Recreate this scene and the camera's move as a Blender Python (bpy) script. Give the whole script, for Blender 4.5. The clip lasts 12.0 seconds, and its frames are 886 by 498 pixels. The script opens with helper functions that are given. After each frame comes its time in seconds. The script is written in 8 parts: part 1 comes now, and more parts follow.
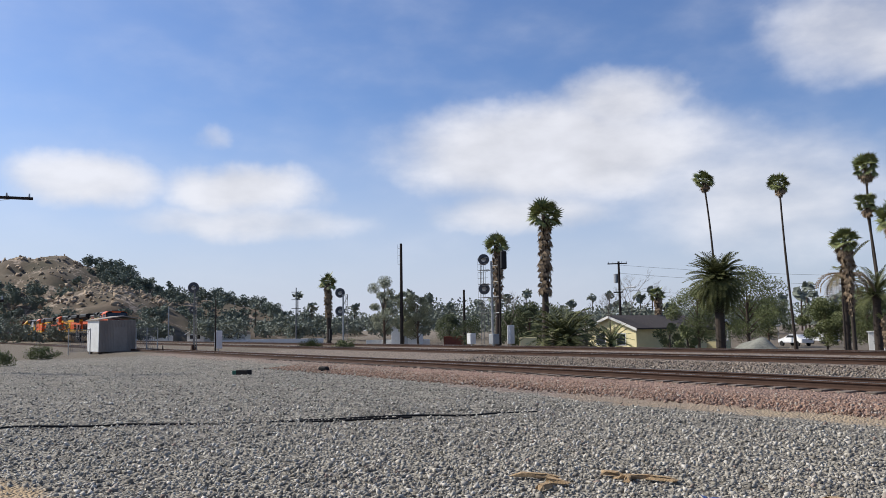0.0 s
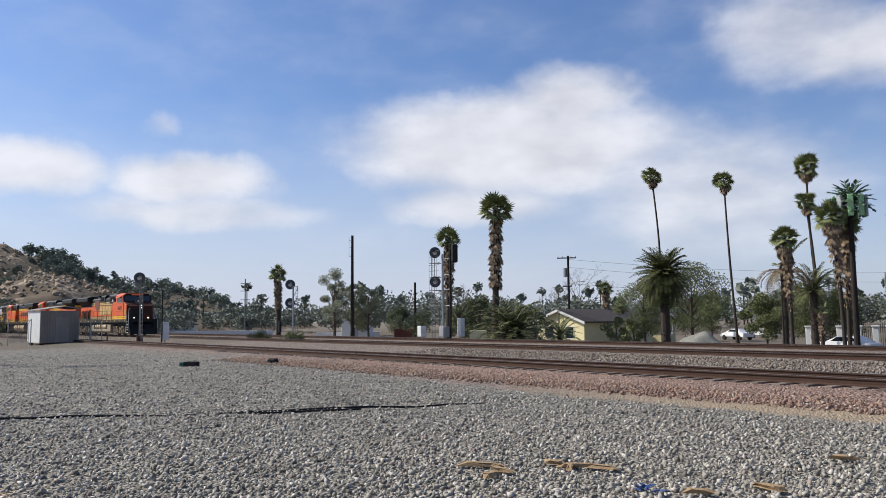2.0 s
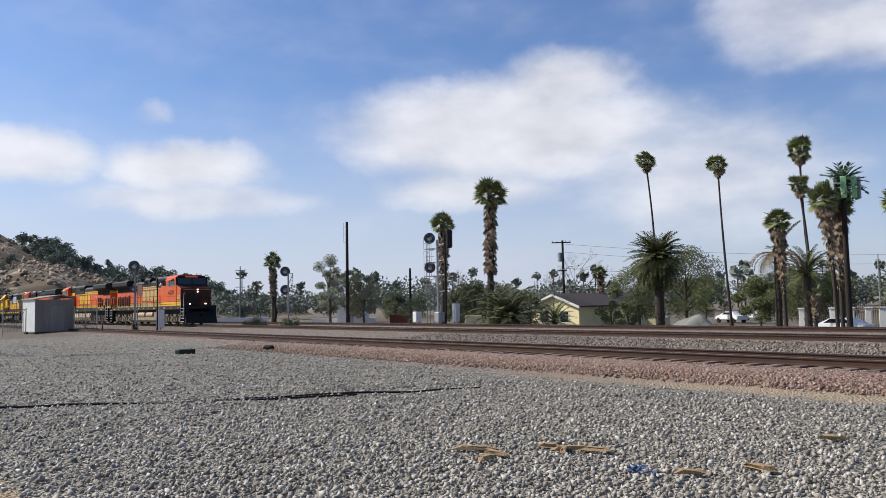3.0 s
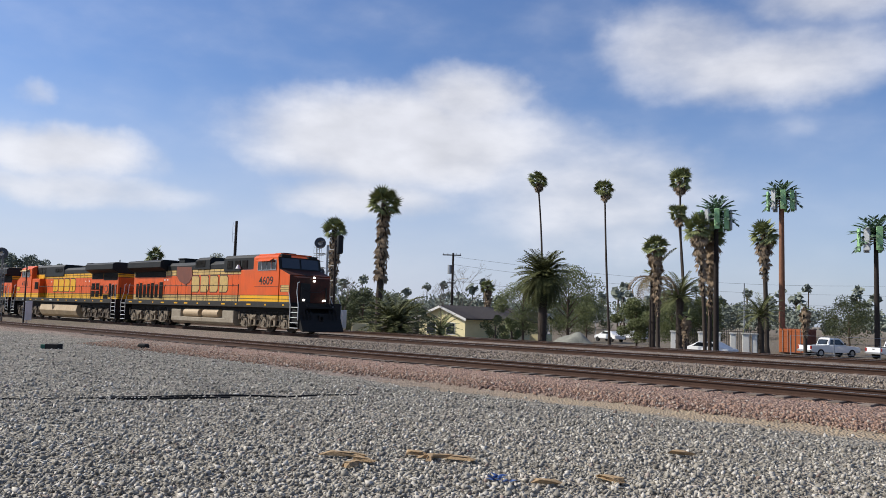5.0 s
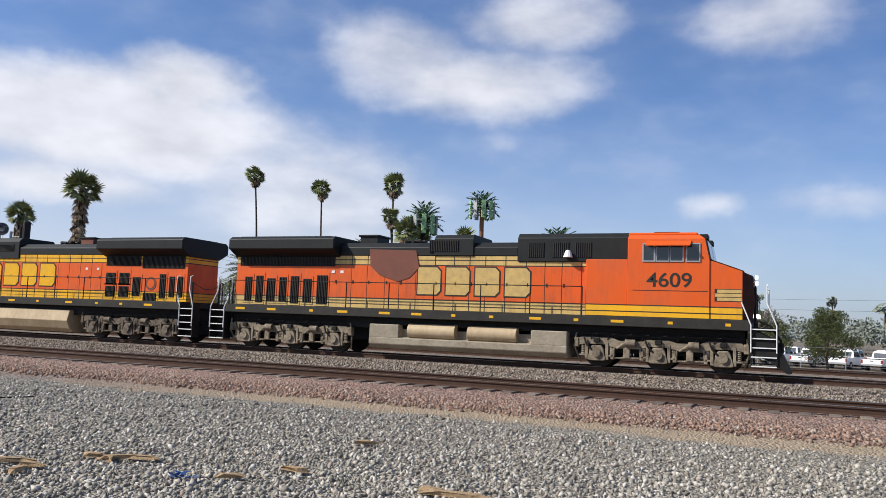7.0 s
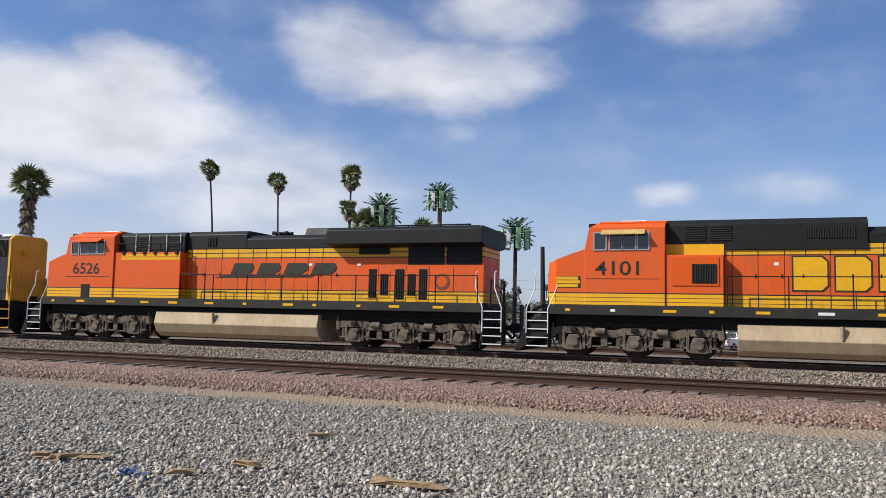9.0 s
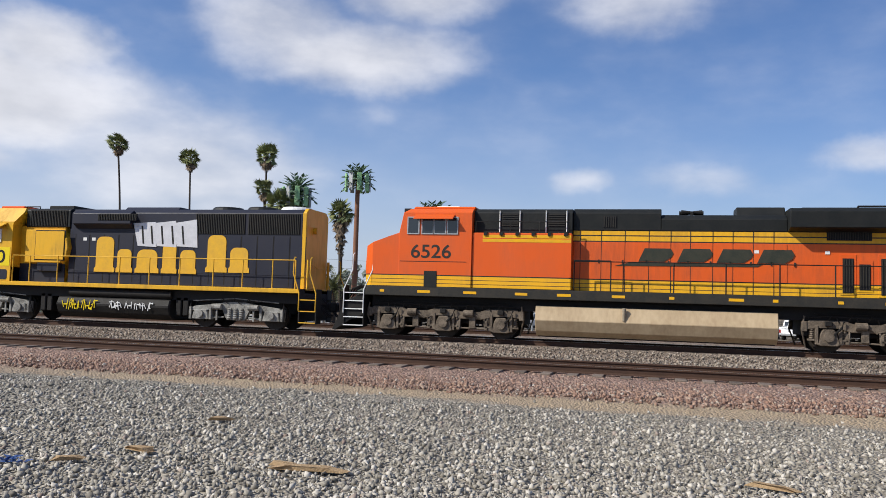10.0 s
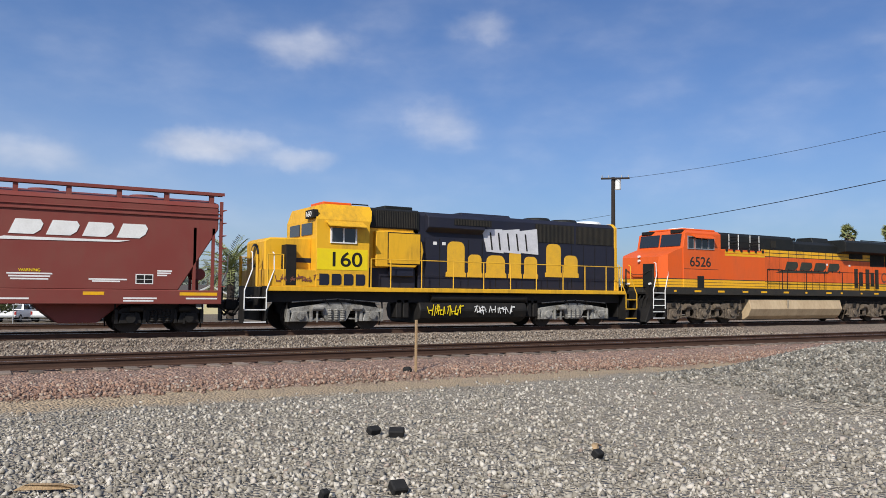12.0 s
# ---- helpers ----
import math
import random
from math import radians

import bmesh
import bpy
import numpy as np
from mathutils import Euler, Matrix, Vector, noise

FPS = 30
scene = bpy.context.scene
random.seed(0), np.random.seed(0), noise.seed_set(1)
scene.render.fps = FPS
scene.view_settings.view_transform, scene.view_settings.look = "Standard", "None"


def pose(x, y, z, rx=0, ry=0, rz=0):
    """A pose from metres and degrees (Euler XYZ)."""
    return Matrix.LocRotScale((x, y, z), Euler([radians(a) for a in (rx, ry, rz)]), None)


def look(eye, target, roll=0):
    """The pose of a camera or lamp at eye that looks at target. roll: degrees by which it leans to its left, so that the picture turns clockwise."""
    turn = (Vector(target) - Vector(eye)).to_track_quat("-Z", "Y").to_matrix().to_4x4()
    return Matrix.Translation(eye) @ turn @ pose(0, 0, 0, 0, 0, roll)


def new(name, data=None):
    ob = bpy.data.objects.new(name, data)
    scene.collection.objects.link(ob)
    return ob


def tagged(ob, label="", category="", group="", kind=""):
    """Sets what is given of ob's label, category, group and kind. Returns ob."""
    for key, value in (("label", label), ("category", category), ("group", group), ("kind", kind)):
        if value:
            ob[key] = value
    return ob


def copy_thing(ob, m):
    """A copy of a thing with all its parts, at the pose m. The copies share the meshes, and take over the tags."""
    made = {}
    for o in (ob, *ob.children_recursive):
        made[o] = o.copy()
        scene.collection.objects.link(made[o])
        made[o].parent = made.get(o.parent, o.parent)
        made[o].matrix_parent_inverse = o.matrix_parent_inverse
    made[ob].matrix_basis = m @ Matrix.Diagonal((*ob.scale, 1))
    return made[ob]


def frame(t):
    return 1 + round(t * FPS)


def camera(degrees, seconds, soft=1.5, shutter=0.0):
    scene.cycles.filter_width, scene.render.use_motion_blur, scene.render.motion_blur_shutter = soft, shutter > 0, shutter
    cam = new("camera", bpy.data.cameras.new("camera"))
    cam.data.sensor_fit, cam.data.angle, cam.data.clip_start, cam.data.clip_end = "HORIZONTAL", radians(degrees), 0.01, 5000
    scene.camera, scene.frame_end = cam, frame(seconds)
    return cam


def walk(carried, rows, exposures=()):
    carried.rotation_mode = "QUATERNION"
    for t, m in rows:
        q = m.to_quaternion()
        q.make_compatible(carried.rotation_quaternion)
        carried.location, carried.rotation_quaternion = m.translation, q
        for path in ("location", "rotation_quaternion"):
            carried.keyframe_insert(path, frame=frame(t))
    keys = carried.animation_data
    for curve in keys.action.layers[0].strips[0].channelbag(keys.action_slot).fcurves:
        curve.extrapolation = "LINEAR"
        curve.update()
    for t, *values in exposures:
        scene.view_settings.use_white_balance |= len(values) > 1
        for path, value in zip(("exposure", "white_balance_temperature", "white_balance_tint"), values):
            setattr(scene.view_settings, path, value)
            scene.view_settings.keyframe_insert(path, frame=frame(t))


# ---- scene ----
# ---------------------------------------------------------------- camera
cam = camera(58.0, 12.0, soft=0.85)
EYE_Z = 1.65
CAM_ROWS = [
    (0.0, -0.06, 0.10, 55.06, 5.68, 0.89), (0.5, -0.05, 0.11, 55.98, 6.26, 1.67), (1.0, -0.00, 0.08, 54.81, 6.19, 1.83),
    (1.5, 0.04, 0.05, 53.67, 5.44, 1.34), (2.0, 0.08, 0.02, 51.55, 5.11, 0.56), (2.5, 0.10, 0.02, 51.32, 5.12, 0.64),
    (3.0, 0.13, 0.00, 51.22, 4.07, 1.08), (3.5, 0.16, -0.04, 47.51, 4.45, -0.69), (5.5, 0.43, 0.02, 41.48, 4.82, -1.40),
    (6.0, 0.53, -0.07, 37.09, 5.19, -1.33), (6.5, 0.62, -0.11, 29.60, 5.51, -1.95), (8.5, 0.90, -0.13, 14.89, 4.72, -2.03),
    (9.0, 0.83, -0.13, 20.27, 4.76, -1.24), (9.5, 0.95, -0.02, 14.26, 4.57, -1.81), (10.0, 0.93, -0.01, 14.37, 3.69, -1.73),
    (10.5, 0.79, 0.27, 13.92, 3.93, -0.26), (11.0, 1.05, 0.55, -0.98, 3.58, 1.15), (11.5, 1.29, 0.60, -16.80, 5.63, -1.49),
    (12.0, 1.37, 0.51, -31.17, 3.31, -0.49),
]
EXPOSURES = [(0.0, 0.04), (3.0, 0.06), (5.5, 0.05), (6.5, 0.14), (8.5, 0.15), (9.0, 0.05), (10.5, 0.08), (11.0, 0.12), (12.0, 0.0)]
walk(cam, [(t, pose(x, y, EYE_Z, 90 + pitch, roll, yaw)) for t, x, y, yaw, pitch, roll in CAM_ROWS], EXPOSURES)

# ---------------------------------------------------------------- light
SUN_FROM = Vector((-0.70, -0.52, 0.72))
sun_data = bpy.data.lights.new("sun", "SUN")
sun_data.energy, sun_data.angle, sun_data.color = 4.7, radians(0.55), (1.0, 0.95, 0.86)
sun = new("sun", sun_data)
sun.matrix_world = look(SUN_FROM * 100, (0, 0, 0))
scene.view_settings.exposure = 0.0


def node(tree, kind, **inputs):
    n = tree.nodes.new(kind)
    for k, val in inputs.items():
        k = int(k[1:]) if k[0] == "i" and k[1:].isdigit() else k
        if hasattr(val, "is_output"):
            tree.links.new(val, n.inputs[k])
        else:
            n.inputs[k].default_value = val
    return n


def maths(tree, op, a, b=None, c=None, clamp=False):
    n = tree.nodes.new("ShaderNodeMath")
    n.operation, n.use_clamp = op, clamp
    for i, val in enumerate((a, b, c)):
        if val is None:
            continue
        if hasattr(val, "is_output"):
            tree.links.new(val, n.inputs[i])
        else:
            n.inputs[i].default_value = val
    return n.outputs[0]


def mixed(tree, fac, a, b, blend="MIX"):
    n = tree.nodes.new("ShaderNodeMix")
    n.data_type, n.blend_type = "RGBA", blend
    for k, val in ((0, fac), (6, a), (7, b)):
        if hasattr(val, "is_output"):
            tree.links.new(val, n.inputs[k])
        else:
            n.inputs[k].default_value = (*val, 1) if isinstance(val, tuple) and len(val) == 3 else val
    return n.outputs[2]


# clouds of the sky: azimuth (degrees to the left of +y), height, half width, half height, density
CLOUDS = [
    (46.5, 12.4, 13.0, 3.2, 1.2), (42.0, 15.4, 5.0, 2.2, 1.0), (49.2, 8.2, 7.0, 1.5, 0.85), (32.8, 8.8, 10.0, 4.2, 0.75),
    (26.6, 18.6, 6.0, 2.6, 0.8), (79.3, 10.1, 5.2, 1.6, 1.05), (69.2, 9.8, 5.4, 1.6, 1.1), (69.0, 7.6, 8.6, 1.1, 0.8),
    (71.1, 13.3, 1.7, 0.9, 0.6), (21.5, 17.0, 9.5, 2.4, 0.9), (16.8, 21.3, 6.6, 2.0, 0.8), (1.2, 20.8, 5.6, 2.2, 0.7),
    (5.0, 8.7, 2.6, 0.9, 0.55), (19.6, 13.0, 2.0, 0.8, 0.25), (-14.6, 10.2, 4.6, 1.1, 0.68), (-20.5, 9.4, 3.4, 0.8, 0.55),
    (-21.3, 17.0, 4.6, 1.5, 0.5), (-31.2, 12.4, 3.2, 2.0, 0.48), (-33.8, 18.8, 3.2, 1.1, 0.42), (-3.4, 8.6, 5.0, 1.2, 0.5),
    (100.0, 14.0, 14.0, 4.0, 0.9), (130.0, 22.0, 16.0, 5.0, 0.9), (-70.0, 15.0, 10.0, 3.0, 0.7), (-110.0, 24.0, 15.0, 5.0, 0.8),
    (180.0, 30.0, 25.0, 6.0, 0.8), (60.0, 36.0, 14.0, 5.0, 0.8), (-10.0, 38.0, 12.0, 5.0, 0.7),
]


def make_world():
    world = bpy.data.worlds.new("sky")
    scene.world = world
    world.use_nodes = True
    t = world.node_tree
    t.nodes.clear()
    sky = t.nodes.new("ShaderNodeTexSky")
    sky.sky_type, sky.sun_disc = "NISHITA", False
    sky.sun_elevation = math.asin(SUN_FROM.normalized().z)
    sky.sun_rotation = math.atan2(SUN_FROM.x, SUN_FROM.y)
    sky.air_density, sky.dust_density, sky.ozone_density = 1.0, 1.2, 2.0
    way = t.nodes.new("ShaderNodeTexCoord").outputs["Generated"]
    xyz = node(t, "ShaderNodeSeparateXYZ", Vector=way)
    az = maths(t, "MULTIPLY", maths(t, "ARCTAN2", maths(t, "MULTIPLY", xyz.outputs[0], -1.0), xyz.outputs[1]), 57.2958)
    el = maths(t, "MULTIPLY", maths(t, "ARCSINE", xyz.outputs[2]), 57.2958)
    warp = node(t, "ShaderNodeTexNoise", Vector=way, Scale=9.0, Detail=5.0, Roughness=0.6)
    wx = node(t, "ShaderNodeSeparateXYZ", Vector=warp.outputs["Color"])
    az = maths(t, "ADD", az, maths(t, "MULTIPLY", maths(t, "SUBTRACT", wx.outputs[0], 0.5), 5.0))
    el2 = maths(t, "ADD", el, maths(t, "MULTIPLY", maths(t, "SUBTRACT", wx.outputs[1], 0.5), 2.6))
    total = None
    for a, e, wa, we, dens in CLOUDS:
        da = maths(t, "MULTIPLY", maths(t, "SUBTRACT", az, a), 1 / (wa * 1.25))
        de = maths(t, "MULTIPLY", maths(t, "SUBTRACT", el2, e), 1 / (we * 1.45))
        d2 = maths(t, "ADD", maths(t, "MULTIPLY", da, da), maths(t, "MULTIPLY", de, de))
        blob = maths(t, "MULTIPLY", maths(t, "SUBTRACT", 1.0, d2, clamp=True), dens)
        total = blob if total is None else maths(t, "SMOOTH_MAX", total, blob, 0.25)
    stretch = node(t, "ShaderNodeMapping", Vector=way)
    stretch.inputs["Scale"].default_value = (1.0, 1.0, 2.2)
    puff = node(t, "ShaderNodeTexNoise", Vector=stretch.outputs[0], Scale=11.0, Detail=6.0, Roughness=0.5)
    dens = maths(t, "ADD", total, maths(t, "MULTIPLY", maths(t, "MULTIPLY", maths(t, "SUBTRACT", puff.outputs["Fac"], 0.5), 0.65), maths(t, "ADD", maths(t, "MULTIPLY", total, 4.0, clamp=True), 0.04)))
    ramp = node(t, "ShaderNodeMapRange", Value=dens)
    ramp.interpolation_type = "SMOOTHSTEP"
    ramp.inputs["From Min"].default_value, ramp.inputs["From Max"].default_value = 0.05, 1.05
    cover = maths(t, "MULTIPLY", ramp.outputs[0], 0.86)
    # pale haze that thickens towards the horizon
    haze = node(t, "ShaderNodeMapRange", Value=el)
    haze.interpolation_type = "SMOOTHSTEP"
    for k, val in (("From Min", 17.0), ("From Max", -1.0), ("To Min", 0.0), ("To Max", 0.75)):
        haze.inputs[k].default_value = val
    blue = mixed(t, 1.0, sky.outputs[0], (0.79, 0.96, 1.27), "MULTIPLY")
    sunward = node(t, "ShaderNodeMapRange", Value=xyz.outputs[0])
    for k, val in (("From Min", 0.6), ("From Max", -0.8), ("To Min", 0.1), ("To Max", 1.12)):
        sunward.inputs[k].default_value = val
    # the blue is deeper away from the sun
    deep = node(t, "ShaderNodeMapRange", Value=xyz.outputs[0])
    for k, val in (("From Min", -0.3), ("From Max", 0.6), ("To Min", 0.0), ("To Max", 0.75)):
        deep.inputs[k].default_value = val
    blue = mixed(t, deep.outputs[0], blue, mixed(t, 1.0, blue, (0.70, 0.74, 0.80), "MULTIPLY"))
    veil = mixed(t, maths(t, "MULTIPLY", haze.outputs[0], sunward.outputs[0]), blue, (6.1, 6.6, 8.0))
    shade = node(t, "ShaderNodeMapRange", Value=puff.outputs["Fac"])
    for k, val in (("From Min", 0.3), ("From Max", 0.7), ("To Min", 6.9), ("To Max", 8.8)):
        shade.inputs[k].default_value = val
    white = node(t, "ShaderNodeCombineXYZ", X=shade.outputs[0], Y=shade.outputs[0], Z=maths(t, "MULTIPLY", shade.outputs[0], 1.05))
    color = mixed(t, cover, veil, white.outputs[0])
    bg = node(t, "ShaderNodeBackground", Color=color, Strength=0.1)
    out = t.nodes.new("ShaderNodeOutputWorld")
    t.links.new(bg.outputs[0], out.inputs[0])


make_world()

# ---------------------------------------------------------------- materials


def material(name, color, rough=0.6, metal=0.0, other=None, scale=8.0, bump=0.0, bump_scale=60.0, amount=0.6, space="Object", stretch=(1, 1, 1), per_piece=0.0):
    """A surface of two colours mingled by noise at two scales, with fine relief."""
    m = bpy.data.materials.new(name)
    m.use_nodes = True
    t = m.node_tree
    b = t.nodes["Principled BSDF"]
    at = node(t, "ShaderNodeMapping", Vector=t.nodes.new("ShaderNodeTexCoord").outputs[space])
    at.inputs["Scale"].default_value = stretch
    other = other or tuple(c * 0.6 for c in color)
    n1 = node(t, "ShaderNodeTexNoise", Vector=at.outputs[0], Scale=scale, Detail=6.0, Roughness=0.65)
    n2 = node(t, "ShaderNodeTexNoise", Vector=at.outputs[0], Scale=scale * 7, Detail=3.0)
    f = maths(t, "ADD", maths(t, "MULTIPLY", n1.outputs["Fac"], 0.7), maths(t, "MULTIPLY", n2.outputs["Fac"], 0.3))
    r = node(t, "ShaderNodeMapRange", Value=f)
    r.inputs["From Min"].default_value, r.inputs["From Max"].default_value, r.inputs["To Max"].default_value = 0.38, 0.66, amount
    c = mixed(t, r.outputs[0], color, other)
    if per_piece:
        rnd = t.nodes.new("ShaderNodeObjectInfo").outputs["Random"]
        k = node(t, "ShaderNodeMapRange", Value=rnd)
        k.inputs["To Min"].default_value, k.inputs["To Max"].default_value = 1 - per_piece, 1 + per_piece
        c = mixed(t, 1.0, c, node(t, "ShaderNodeCombineXYZ", X=k.outputs[0], Y=k.outputs[0], Z=k.outputs[0]).outputs[0], "MULTIPLY")
    t.links.new(c, b.inputs["Base Color"])
    b.inputs["Metallic"].default_value = metal
    b.inputs["Specular IOR Level"].default_value = 0.5 if rough < 0.4 else 0.25
    rr = node(t, "ShaderNodeMapRange", Value=n1.outputs["Fac"])
    rr.inputs["To Min"].default_value, rr.inputs["To Max"].default_value = max(0.05, rough - 0.12), min(1, rough + 0.12)
    t.links.new(rr.outputs[0], b.inputs["Roughness"])
    if bump:
        n3 = node(t, "ShaderNodeTexNoise", Vector=at.outputs[0], Scale=bump_scale, Detail=4.0)
        bp = node(t, "ShaderNodeBump", Height=n3.outputs["Fac"], Strength=bump, Distance=0.05)
        t.links.new(bp.outputs[0], b.inputs["Normal"])
    return m


def livery(name, bands, dirt=(0.10, 0.075, 0.055), dirt_amount=0.35, rough=0.42, fade=0.05):
    """Painted sheet metal in level bands: (from this height above the rail upwards, colour). Road dirt lies over it in streaks."""
    m = bpy.data.materials.new(name)
    m.use_nodes = True
    t = m.node_tree
    b = t.nodes["Principled BSDF"]
    at = t.nodes.new("ShaderNodeTexCoord").outputs["Object"]
    z = maths(t, "MULTIPLY", node(t, "ShaderNodeSeparateXYZ", Vector=at).outputs[2], 0.2)
    ramp = node(t, "ShaderNodeValToRGB", Fac=z)
    ramp.color_ramp.interpolation = "CONSTANT"
    for i, (h, c) in enumerate(bands):
        e = ramp.color_ramp.elements[i] if i < 2 else ramp.color_ramp.elements.new(1.0)
        e.position, e.color = h / 5, (*c, 1)
    flat = node(t, "ShaderNodeMapping", Vector=at)
    flat.inputs["Scale"].default_value = (2.2, 2.2, 0.35)
    streak = node(t, "ShaderNodeTexNoise", Vector=flat.outputs[0], Scale=3.0, Detail=7.0, Roughness=0.7)
    blot = node(t, "ShaderNodeTexNoise", Vector=at, Scale=0.9, Detail=5.0)
    f = maths(t, "MULTIPLY", streak.outputs["Fac"], blot.outputs["Fac"])
    r = node(t, "ShaderNodeMapRange", Value=f)
    r.inputs["From Min"].default_value, r.inputs["From Max"].default_value, r.inputs["To Max"].default_value = 0.2, 0.5, dirt_amount
    faded = mixed(t, maths(t, "MULTIPLY", blot.outputs["Fac"], fade), ramp.outputs[0], (0.75, 0.55, 0.42))
    t.links.new(mixed(t, r.outputs[0], faded, dirt), b.inputs["Base Color"])
    t.links.new(maths(t, "ADD", maths(t, "MULTIPLY", r.outputs[0], 0.6), rough), b.inputs["Roughness"])
    b.inputs["Specular IOR Level"].default_value = 0.3
    fine = node(t, "ShaderNodeTexNoise", Vector=at, Scale=1.6, Detail=2.0)
    bp = node(t, "ShaderNodeBump", Height=fine.outputs["Fac"], Strength=0.12, Distance=0.04)
    t.links.new(bp.outputs[0], b.inputs["Normal"])
    return m


def glass(name, tint):
    m = bpy.data.materials.new(name)
    m.use_nodes = True
    b = m.node_tree.nodes["Principled BSDF"]
    b.inputs["Base Color"].default_value = (*tint, 1)
    b.inputs["Roughness"].default_value = 0.06
    b.inputs["IOR"].default_value = 1.5
    b.inputs["Specular IOR Level"].default_value = 0.7
    return m


